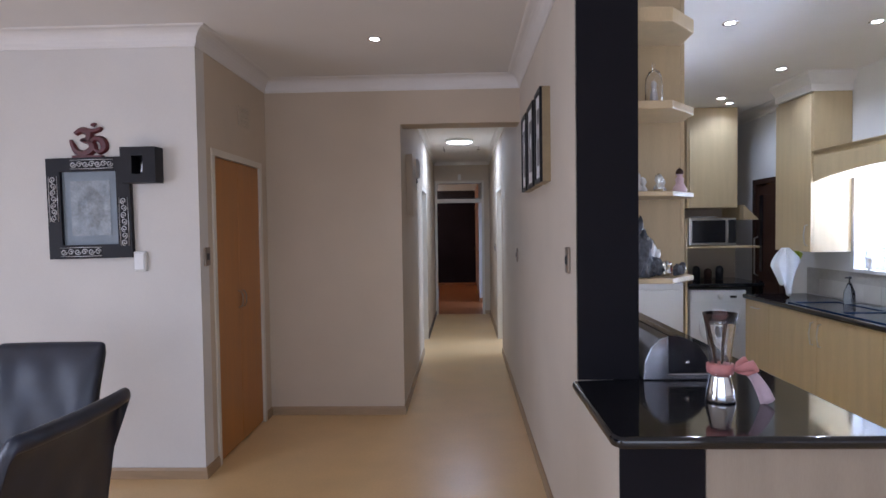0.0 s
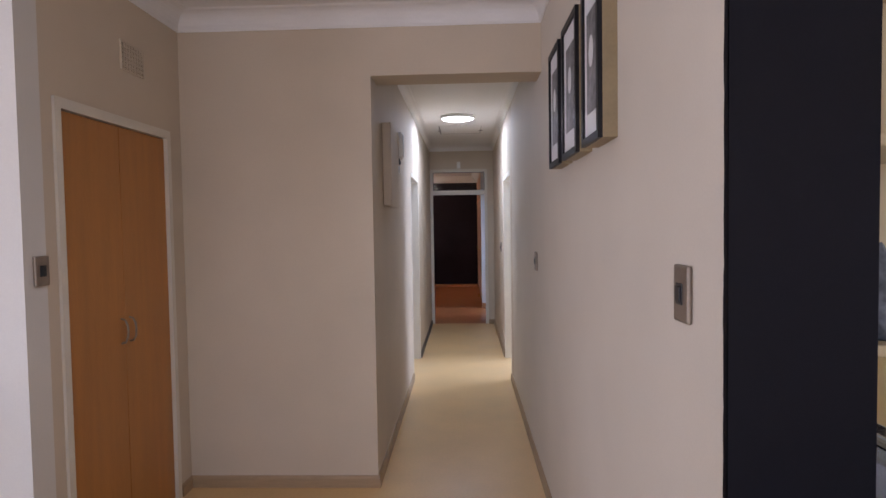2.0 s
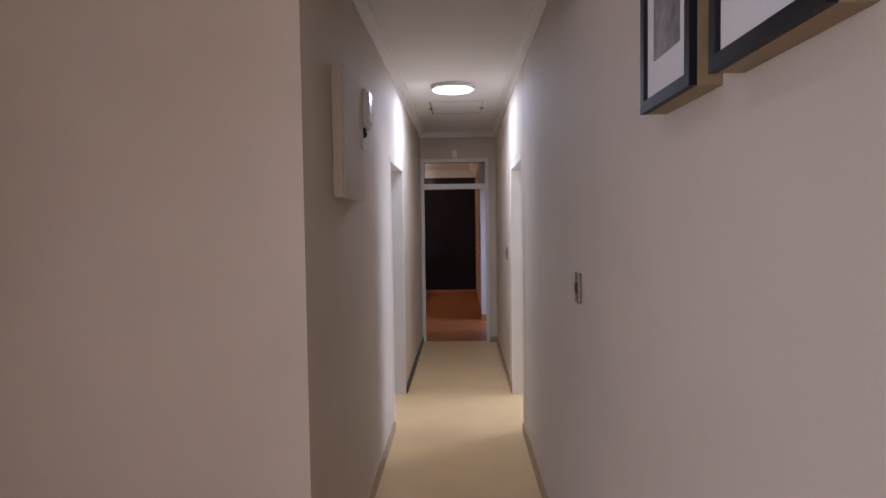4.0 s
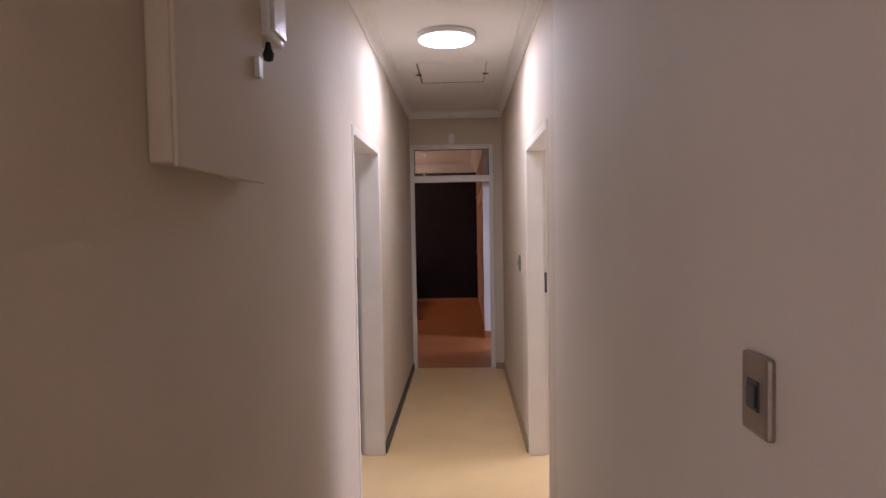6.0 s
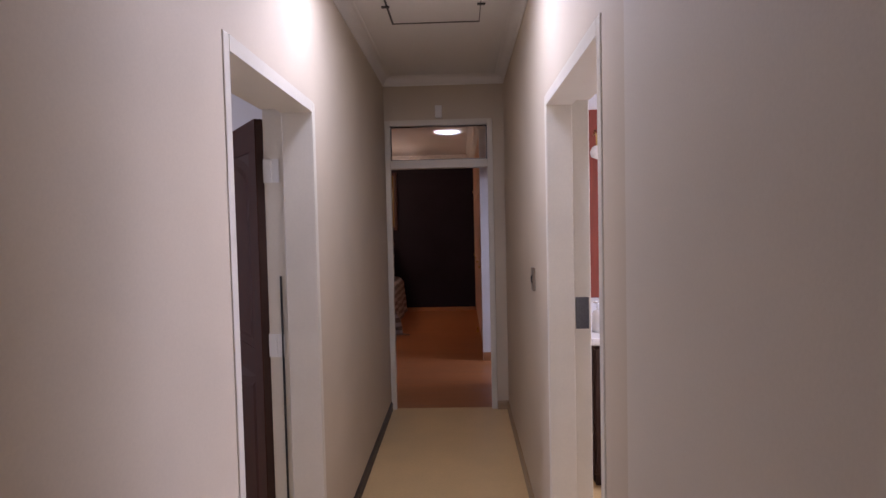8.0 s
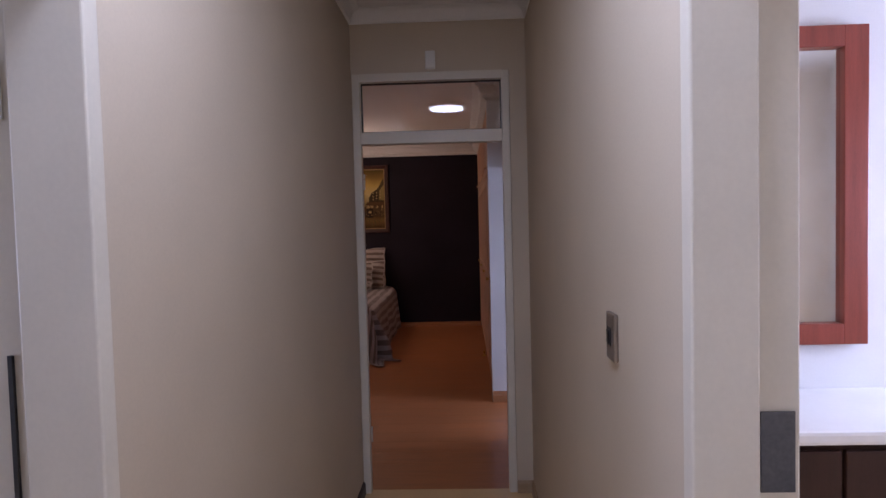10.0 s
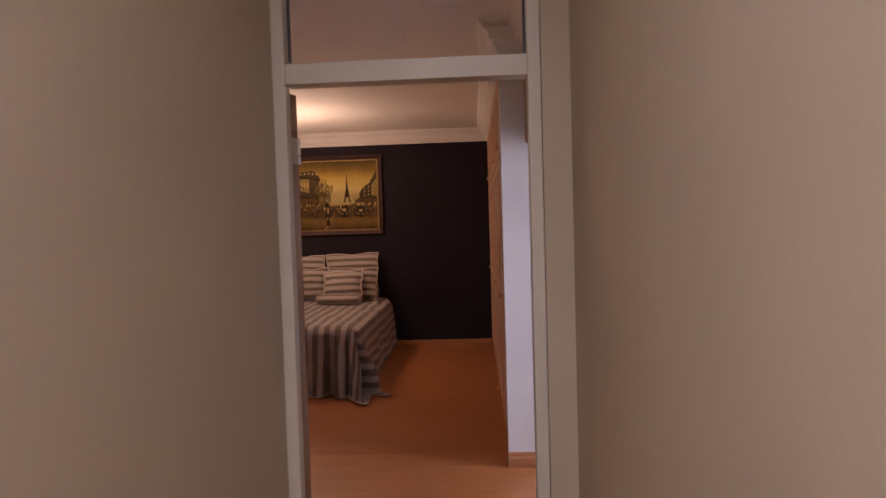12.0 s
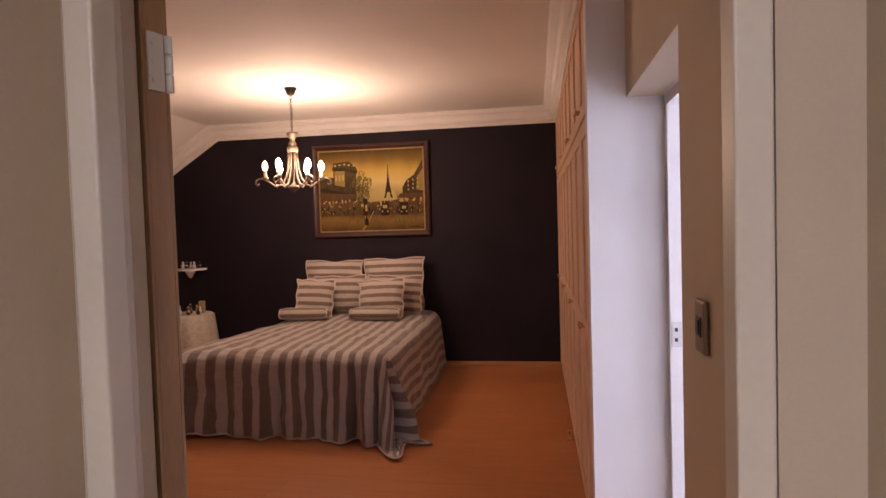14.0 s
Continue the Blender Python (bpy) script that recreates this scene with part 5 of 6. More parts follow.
def stripes(name, period, share, a, b):
    """Woven cloth with stripes across the U of its UV map."""
    m = bpy.data.materials.new(name)
    m.use_nodes = True
    nt = m.node_tree
    bs = nt.nodes["Principled BSDF"]
    uv = nt.nodes.new("ShaderNodeUVMap")
    sep = nt.nodes.new("ShaderNodeSeparateXYZ")
    nt.links.new(uv.outputs[0], sep.inputs[0])
    wob = nt.nodes.new("ShaderNodeTexNoise")
    wob.inputs["Scale"].default_value = 9
    nt.links.new(uv.outputs[0], wob.inputs["Vector"])
    w1 = nt.nodes.new("ShaderNodeMath")
    w1.operation = "MULTIPLY_ADD"
    w1.inputs[1].default_value = 0.014
    nt.links.new(wob.outputs[0], w1.inputs[0])
    nt.links.new(sep.outputs[0], w1.inputs[2])
    mod = nt.nodes.new("ShaderNodeMath")
    mod.operation = "FLOORED_MODULO"
    mod.inputs[1].default_value = period
    nt.links.new(w1.outputs[0], mod.inputs[0])
    ramp = nt.nodes.new("ShaderNodeValToRGB")
    e = ramp.color_ramp.elements
    e[0].position, e[0].color = 0.0, (*a, 1)
    e[1].position, e[1].color = share, (*b, 1)
    for p, c in ((share - 0.05, a), (0.95, b), (1.0, a)):
        k = e.new(p)
        k.color = (*c, 1)
    div = nt.nodes.new("ShaderNodeMath")
    div.operation = "DIVIDE"
    div.inputs[1].default_value = period
    nt.links.new(mod.outputs[0], div.inputs[0])
    nt.links.new(div.outputs[0], ramp.inputs[0])
    grain = nt.nodes.new("ShaderNodeTexNoise")
    grain.inputs["Scale"].default_value, grain.inputs["Detail"].default_value = 90, 4
    nt.links.new(uv.outputs[0], grain.inputs["Vector"])
    mx = nt.nodes.new("ShaderNodeMix")
    mx.data_type, mx.blend_type = "RGBA", "MULTIPLY"
    mx.inputs[0].default_value = 0.35
    nt.links.new(ramp.outputs[0], mx.inputs[6])
    nt.links.new(grain.outputs[0], mx.inputs[7])
    nt.links.new(mx.outputs[2], bs.inputs["Base Color"])
    bs.inputs["Roughness"].default_value = 0.72
    bs.inputs["Sheen Weight"].default_value = 0.25
    bp = nt.nodes.new("ShaderNodeBump")
    bp.inputs["Strength"].default_value, bp.inputs["Distance"].default_value = 0.9, 0.014
    big = nt.nodes.new("ShaderNodeTexNoise")
    big.inputs["Scale"].default_value, big.inputs["Detail"].default_value = 22, 6
    nt.links.new(uv.outputs[0], big.inputs["Vector"])
    nt.links.new(big.outputs[0], bp.inputs["Height"])
    nt.links.new(bp.outputs[0], bs.inputs["Normal"])
    return m


SPREAD = stripes("striped_bedspread", 0.105, 0.52, (0.19, 0.147, 0.13), (0.49, 0.435, 0.43))
PILLOWCLOTH = stripes("striped_pillow_cloth", 0.085, 0.45, (0.19, 0.135, 0.11), (0.50, 0.43, 0.38))
PIPING = mat("pale_piping", (0.52, 0.46, 0.41), 0.7, var=0.06, scale=20, fine=150, bump=0.1)

bm = bmesh.new()
prof = [(0, 0), (0, -0.162), (0.014, -0.162), (0.022, -0.144), (0.034, -0.138), (0.034, -0.118), (0.056, -0.106), (0.072, -0.062), (0.094, -0.05), (0.094, -0.036), (0.116, -0.024), (0.126, 0)]
sweep_path(bm, prof, [(0.515, 10.1, 2.76), (0.515, 11.70, 2.76), (0.364, 11.70, 2.76), (0.364, 11.803, 2.76), (0.38, 11.803, 2.76), (0.38, YB, 2.76), (-3.5, YB, 2.76)])
structure(finish("cornice_bedroom", bm, CORN), "white stepped plaster cornice of the bedroom", "cornice")
bm = bmesh.new()
sl_pts = [(-3.5, 2.76), (-4.7, 1.99)]
d = Vector((sl_pts[1][0] - sl_pts[0][0], 0, sl_pts[1][1] - sl_pts[0][1])).normalized()
nrm = Vector((-d.z, 0, d.x))
if nrm.z > 0:
    nrm = -nrm
rings = []
for x, z in sl_pts:
    rings.append([bm.verts.new(Vector((x, YB, z)) + nrm * -v + Vector((0, -u, 0))) for u, v in prof])
for i in range(len(prof)):
    j = (i + 1) % len(prof)
    bm.faces.new((rings[0][i], rings[0][j], rings[1][j], rings[1][i]))
structure(finish("cornice_slope", bm, CORN), "white cornice along the sloping ceiling", "cornice")
bm = bmesh.new()
sweep_path(bm, [(0, 0), (0.018, 0), (0.018, 0.038), (0.012, 0.046), (0.012, 0.052), (0.004, 0.058), (0, 0.058)], [(0.38, YB, 0), (-4.75, YB, 0)])
structure(finish("baseboard_bedroom", bm, SKIRTWOOD), "orange-brown wooden skirting board", "skirting")
bm = bmesh.new()
sweep_path(bm, [(0, 0), (0.018, 0), (0.018, 0.06), (0.012, 0.075), (0.012, 0.085), (0.004, 0.095), (0, 0.095)], [(0.72, 11.70, 0), (0.364, 11.70, 0)])
structure(finish("baseboard_pier", bm, SKIRTWOOD), "orange-brown wooden skirting board", "skirting")

# en-suite door frame at the pier
ef = structure(thing("door_5", pose(0.66, 11.26, 0, 0, 0, -90), "open en-suite doorway with a white frame", "door"))
boxes("jamb", [((-0.438, -0.002, 0), (-0.395, 0.05, 2.026))], ENAMEL, ef, "", 0.003)
boxes("jamb", [((0.395, -0.002, 0), (0.438, 0.05, 2.026))], ENAMEL, ef, "", 0.003)
boxes("head", [((-0.395, -0.002, 1.983), (0.395, 0.05, 2.026))], ENAMEL, ef, "", 0.003)
boxes("strike_plate", [((-0.3945, 0.006, 1.04), (-0.392, 0.044, 1.14))], STEEL, ef, "small steel strike plate", 0.0008)
# thin black chips stand in for the shade inside the bolt holes
boxes("bolt_hole_shade", [((-0.3922, 0.016, 1.06), (-0.3915, 0.028, 1.075)), ((-0.3922, 0.016, 1.10), (-0.3915, 0.028, 1.115))], BLACKPLASTIC, ef)
structure(box("floor_ensuite", (0.66, 10.1, -0.006), (2.7, 11.7, 0.002), TILE), "pale tiled en-suite floor", "floor")


# wardrobe row
def wardrobe_unit(y0, y1, label):
    w = y1 - y0
    u = thing("wardrobe", pose(0.38, y0, 0), label, "wardrobe", "row of built-in wardrobes")
    box("body", (0.022, 0.001, 0.0), (0.62, w - 0.001, 2.63), PINE, u)
    for k in range(2):
        for a, b in ((0.08, 2.0), (2.02, 2.61)):
            x0, x1 = 0.004 + k * w / 2, (k + 1) * w / 2 - 0.004
            d = box("door", (0.006, x0, a), (0.0215, x1, b), PINE, u)
            f = 0.07
            spans = [((-0.004, x0, a), (0.0055, x0 + f, b)), ((-0.004, x1 - f, a), (0.0055, x1, b)), ((-0.004, x0 + f, a), (0.0055, x1 - f, a + f)), ((-0.004, x0 + f, b - f), (0.0055, x1 - f, b))]
            if b - a > 1:
                spans += [((-0.004, x0 + f, 0.98), (0.0055, x1 - f, 1.06))]
            for lo, hi in spans:
                box("stile" if hi[1] - lo[1] < 0.08 else "rail", lo, hi, PINE, d)
            bm = bmesh.new()
            lathe(bm, [(0.006, 0.0), (0.006, 0.012), (0.014, 0.018), (0.014, 0.026), (0.0, 0.03)], 12)
            kn = part("knob", bm, BRASS if b - a > 1 else PINE, d, "round knob", True)
            zz = 1.02 if b - a > 1 else 2.08
            kn.matrix_basis = pose(-0.004, (x1 - 0.035) if k == 0 else (x0 + 0.035), zz, 0, -90, 0)
    return u


for i in range(4):
    y0 = 11.802 + i * 0.966
    wardrobe_unit(y0, y0 + 0.964, "pine wardrobe unit with framed doors and round knobs")

# painting above the bed
PX0, PX1, PZ0, PZ1 = -2.312, -0.988, 1.45, 2.477
pt = thing("painting", pose((PX0 + PX1) / 2, YB, (PZ0 + PZ1) / 2), "golden street scene in oils in a dark red frame", "painting")
hw, hh = (PX1 - PX0) / 2, (PZ1 - PZ0) / 2
bm = bmesh.new()
fp = [(0, 0), (0, 0.040), (0.015, 0.045), (0.035, 0.036), (0.054, 0.020), (0.058, 0.012), (0.058, 0)]
cs = [(-hw, -hh), (hw, -hh), (hw, hh), (-hw, hh)]
sg = [(1, 1), (-1, 1), (-1, -1), (1, -1)]
rings = [[bm.verts.new((x + sx * u, -v, z + sz * u)) for u, v in fp] for (x, z), (sx, sz) in zip(cs, sg)]
for i in range(4):
    a, b = rings[i], rings[(i + 1) % 4]
    for k in range(len(fp)):
        j = (k + 1) % len(fp)
        bm.faces.new((a[k], a[j], b[j], b[k]))
part("frame", bm, ROSEWOOD, pt, "dark red wooden frame")
iw, ih = hw - 0.058, hh - 0.058
boxes("slip", [((-iw, -0.016, -ih), (-iw + 0.014, -0.006, ih)), ((iw - 0.014, -0.016, -ih), (iw, -0.006, ih)), ((-iw + 0.014, -0.016, -ih), (iw - 0.014, -0.006, -ih + 0.014)), ((-iw + 0.014, -0.016, ih - 0.014), (iw - 0.014, -0.006, ih))], GILT, pt, "thin gilt slip")


def paint(name, stops, rough=0.4, scale=9.0, mixin=0.35):
    """Oil paint that changes with height, with dabs of the brush."""
    m = bpy.data.materials.new(name)
    m.use_nodes = True
    nt = m.node_tree
    bs = nt.nodes["Principled BSDF"]
    tc = nt.nodes.new("ShaderNodeTexCoord")
    sp = nt.nodes.new("ShaderNodeSeparateXYZ")
    nt.links.new(tc.outputs["Object"], sp.inputs[0])
    mr = nt.nodes.new("ShaderNodeMapRange")
    mr.inputs["From Min"].default_value, mr.inputs["From Max"].default_value = -ih, ih
    nt.links.new(sp.outputs[2], mr.inputs[0])
    ns = nt.nodes.new("ShaderNodeTexNoise")
    ns.inputs["Scale"].default_value, ns.inputs["Detail"].default_value = scale, 6
    mp = nt.nodes.new("ShaderNodeMapping")
    mp.inputs["Scale"].default_value = (1, 1, 0.6)
    nt.links.new(tc.outputs["Object"], mp.inputs[0])
    nt.links.new(mp.outputs[0], ns.inputs["Vector"])
    ad = nt.nodes.new("ShaderNodeMath")
    ad.operation = "MULTIPLY_ADD"
    ad.inputs[1].default_value = mixin
    nt.links.new(ns.outputs[0], ad.inputs[0])
    nt.links.new(mr.outputs[0], ad.inputs[2])
    su = nt.nodes.new("ShaderNodeMath")
    su.operation = "SUBTRACT"
    su.inputs[1].default_value = mixin / 2
    nt.links.new(ad.outputs[0], su.inputs[0])
    rp = nt.nodes.new("ShaderNodeValToRGB")
    el = rp.color_ramp.elements
    el[0].position, el[0].color = stops[0][0], (*stops[0][1], 1)
    el[1].position, el[1].color = stops[-1][0], (*stops[-1][1], 1)
    for p, c in stops[1:-1]:
        k = el.new(p)
        k.color = (*c, 1)
    nt.links.new(su.outputs[0], rp.inputs[0])
    nt.links.new(rp.outputs[0], bs.inputs["Base Color"])
    bs.inputs["Roughness"].default_value = rough + 0.2
    bs.inputs["Specular IOR Level"].default_value = 0.12
    return m


SKYP = paint("painted_sky_and_road", [(0.0, (0.055, 0.028, 0.010)), (0.14, (0.20, 0.11, 0.03)), (0.22, (0.09, 0.045, 0.014)), (0.32, (0.035, 0.02, 0.008)), (0.44, (0.30, 0.23, 0.09)), (0.60, (0.60, 0.46, 0.18)), (0.74, (0.52, 0.35, 0.08)), (0.86, (0.22, 0.13, 0.03)), (1.0, (0.06, 0.038, 0.012))], 0.4, 4, 0.14)
FACADE = paint("painted_facades", [(0.0, (0.02, 0.012, 0.006)), (0.45, (0.045, 0.03, 0.013)), (0.7, (0.085, 0.06, 0.025)), (1.0, (0.06, 0.042, 0.018))], 0.4, 16, 0.7)
DARKP = paint("painted_darks", [(0.0, (0.015, 0.009, 0.006)), (0.6, (0.035, 0.02, 0.009)), (1.0, (0.09, 0.055, 0.02))], 0.4, 30, 0.6)
AWN = paint("painted_awnings", [(0.0, (0.045, 0.02, 0.01)), (0.5, (0.10, 0.05, 0.018)), (1.0, (0.08, 0.045, 0.018))], 0.4, 22, 0.5)
LIGHTP = paint("painted_lights", [(0.0, (0.30, 0.17, 0.05)), (0.5, (0.46, 0.32, 0.12)), (1.0, (0.42, 0.33, 0.15))], 0.4, 40, 0.3)
TREEP = paint("painted_tree", [(0.0, (0.06, 0.045, 0.012)), (0.6, (0.17, 0.125, 0.03)), (1.0, (0.24, 0.17, 0.04))], 0.4, 30, 0.7)
box("canvas", (-iw, -0.008, -ih), (iw, -0.002, ih), SKYP, pt, "painted golden sky and wet road")


def patch(name, polys, y, material):
    """Flat painted shapes, in shares of the canvas from -1 to 1."""
    small = len(polys) > 4
    for group in ([polys] if small else [[p] for p in polys]):
        bm = bmesh.new()
        for poly in group:
            bm.faces.new([bm.verts.new((x * iw * 0.985, -y - 0.0008, z * ih * 0.985)) for x, z in poly])
        ob = part(name, bm, material, pt)
        if small:
            ob["kind"] = "stuff"


def rect(x0, z0, x1, z1):
    return [(x0, z0), (x1, z0), (x1, z1), (x0, z1)]


patch("painted_far_haze", [[(-0.2, -0.28), (0.5, -0.28), (0.45, -0.02), (0.2, 0.08), (0.0, -0.05)]], 0.0084, paint("painted_haze", [(0.0, (0.30, 0.22, 0.08)), (1.0, (0.58, 0.46, 0.2))], 0.4, 12, 0.4))
patch("painted_building", [[(-1, -0.3), (-0.28, -0.28), (-0.28, 0.44), (-0.24, 0.48), (-0.30, 0.62), (-0.42, 0.74), (-0.72, 0.70), (-0.72, 0.34), (-1, 0.40)], [(0.60, -0.22), (1, -0.3), (1, 0.74), (0.94, 0.60), (0.82, 0.34), (0.68, 0.22), (0.60, 0.05)]], 0.0088, FACADE)
LITFACE = paint("painted_lit_stone", [(0.0, (0.10, 0.07, 0.02)), (0.6, (0.26, 0.19, 0.06)), (1.0, (0.30, 0.22, 0.07))], 0.4, 18, 0.5)
patch("painted_lit_face", [[(-0.70, 0.16), (-0.50, 0.10), (-0.50, 0.50), (-0.70, 0.50)], [(0.86, -0.02), (1, -0.06), (1, 0.50), (0.88, 0.30)]], 0.0090, LITFACE)
patch("painted_cornice", [[(-0.74, 0.52), (-0.50, 0.50), (-0.26, 0.42), (-0.25, 0.48), (-0.50, 0.58), (-0.74, 0.60)], [(-1, 0.10), (-0.42, -0.06), (-0.40, -0.12), (-1, 0.02)]], 0.0092, DARKP)
patch("painted_crowd_shade", [[(-1, -0.62), (1, -0.6), (1, -0.26), (0.55, -0.24), (0.1, -0.3), (-0.3, -0.24), (-1, -0.28)]], 0.0094, paint("painted_shade", [(0.0, (0.05, 0.03, 0.012)), (0.35, (0.09, 0.05, 0.02)), (1.0, (0.3, 0.2, 0.07))], 0.4, 34, 0.75))
wins = []
for c in range(3):
    wins.append(rect(-0.685 + 0.065 * c, 0.26, -0.65 + 0.065 * c, 0.40))
for c in range(5):
    wins.append(rect(-0.70 + 0.09 * c, 0.615 + 0.012 * c - 0.03 * max(0, c - 2), -0.665 + 0.09 * c, 0.66 + 0.012 * c - 0.03 * max(0, c - 2)))
for r in range(3):
    for c in range(3):
        x, z = 0.70 + 0.09 * c, -0.04 + 0.1 * r + 0.03 * c
        wins.append(rect(x, z, x + 0.022, z + 0.05))
patch("painted_windows", wins, 0.0096, LIGHTP)
tw = []
prev = None
for k in range(9):
    t = k / 8
    z = -0.16 + 0.78 * t
    w = 0.075 * (1 - t) ** 2.2 + 0.006
    if prev:
        tw.append([(0.33 - prev[0], prev[1]), (0.33 + prev[0], prev[1]), (0.33 + w, z), (0.33 - w, z)])
    prev = (w, z)
patch("painted_tower", tw[1:] + [[(0.245, -0.2), (0.285, -0.2), (0.305, -0.06), (0.28, -0.06)], [(0.375, -0.2), (0.415, -0.2), (0.38, -0.06), (0.355, -0.06)]], 0.0092, DARKP)
rng = random.Random(4)
leafs = []
for k in range(420):
    a = rng.random() * 2 * math.pi
    r = rng.random() ** 0.6 * (0.85 + 0.15 * math.sin(5 * a))
    x, z = -0.17 + 0.20 * r * math.cos(a), 0.10 + 0.42 * r * math.sin(a)
    q = 0.006 + 0.011 * rng.random()
    leafs.append([(x - q, z), (x, z - 1.6 * q), (x + q, z + 0.2 * q), (x + 0.2 * q, z + 1.6 * q)])
patch("painted_tree", leafs + [rect(-0.175, -0.45, -0.16, 0.1)], 0.0104, TREEP)
patch("painted_awnings", [[(-1, -0.26), (-0.3, -0.2), (-0.28, -0.08), (-1, -0.04)], [(0.5, -0.2), (1, -0.26), (1, -0.1), (0.56, -0.1)]], 0.0112, AWN)
figs, lights = [], []
for k in range(46):
    x = -0.98 + 1.96 * rng.random()
    z = -0.5 - 0.16 * rng.random()
    h = 0.10 + 0.08 * rng.random()
    w = 0.010 + 0.010 * rng.random()
    h *= 0.45 + 0.5 * rng.random()
    z += 0.1 * rng.random()
    figs.append([(x - w * 0.4, z), (x + w * 0.4, z), (x + w, z + h * 0.55), (x + w * 0.5, z + h * 0.75), (x + w * 0.3, z + h), (x - w * 0.3, z + h), (x - w * 0.5, z + h * 0.75), (x - w, z + h * 0.55)])
    lights.append(rect(x + 0.03, -0.32 + 0.06 * rng.random(), x + 0.05, -0.27 + 0.06 * rng.random()))
figs += [rect(0.20, -0.55, 0.32, -0.27), rect(0.56, -0.55, 0.70, -0.32), rect(-0.16, -0.6, -0.08, -0.2)]
patch("painted_crowd", figs, 0.0116, DARKP)
lights += [rect(0.15, -0.5, 0.165, -0.44), rect(0.22, -0.5, 0.235, -0.44), rect(0.17, -0.4, 0.2, -0.27), rect(-0.2, -0.4, -0.15, -0.33), [(-0.2, -1), (-0.16, -1), (0.06, -0.5), (0.05, -0.5)]]
patch("painted_lamp_light", lights, 0.0122, LIGHTP)
streaks = []
for k in range(60):
    x = -0.95 + 1.9 * rng.random()
    z = -0.62 - 0.2 * rng.random()
    w = 0.006 + 0.012 * rng.random()
    streaks.append([(x - w, z), (x + w, z), (x + w * 0.4, z - 0.08 - 0.16 * rng.random()), (x - w * 0.4, z - 0.1)])
patch("painted_reflections", streaks, 0.0108, LITFACE)
glints = []
for k in range(70):
    x = -0.96 + 1.92 * rng.random()
    if -0.1 < x < 0.1:
        continue
    z = -0.56 + 0.26 * rng.random()
    q = 0.004 + 0.007 * rng.random()
    glints.append([(x - q, z), (x, z - 2.4 * q), (x + q, z), (x, z + 2.4 * q)])
patch("painted_glints", glints, 0.0124, LIGHTP)
for x, z, w, h in ((0.26, -0.48, 0.075, 0.15), (0.62, -0.5, 0.07, 0.13), (-0.10, -0.56, 0.035, 0.3)):
    patch("painted_vehicle", [[(x - w, z - h), (x + w, z - h), (x + w, z + h * 0.3), (x + w * 0.7, z + h), (x - w * 0.7, z + h), (x - w, z + h * 0.3)]], 0.0128, DARKP)
    patch("painted_windscreen", [rect(x - w * 0.55, z + h * 0.15, x + w * 0.55, z + h * 0.7)], 0.0136, LIGHTP)
    patch("painted_headlight", [rect(x - w * 0.85, z - h * 0.5, x - w * 0.5, z - h * 0.2)], 0.0136, LIGHTP)
    patch("painted_headlight", [rect(x + w * 0.5, z - h * 0.5, x + w * 0.85, z - h * 0.2)], 0.0136, LIGHTP)
patch("signature", [rect(0.72, -0.93, 0.9, -0.915)], 0.0126, DARKP)

# bed with a striped bedspread
bed = thing("bed", pose(-1.685, 0, 0), "double bed with a dark base", "bed")
box("base", (-0.74, 13.45, 0.06), (0.72, 15.55, 0.34), DARKWOOD, bed, "dark bed base", 0.01)
box("mattress", (-0.75, 13.4, 0.34), (0.73, 15.58, 0.58), CLOTH, bed, "mattress", 0.05)
for x in (-0.66, 0.64):
    for y in (13.55, 15.45):
        box("leg", (x - 0.03, y - 0.03, 0), (x + 0.03, y + 0.03, 0.06), DARKWOOD, bed)
spread = thing("bedspread", pose(-1.685, 13.36, 0), "taupe and grey striped bedspread hanging to the floor in folds", "bedspread")
HWID, LEN, TOP, R = 0.78, 2.22, 0.62, 0.11
NU, NV = 112, 100
DROPU, DROPV = 0.64, 0.66
bm = bmesh.new()
uvl = bm.loops.layers.uv.new("UVMap")
uvs = {}
g = []


def bend(e):
    """Goes over a rounded edge: how far out and how far down after e metres of cloth."""
    q = R * math.pi / 2
    if e < q:
        return R * math.sin(e / R), R * (1 - math.cos(e / R))
    return R, R + e - q


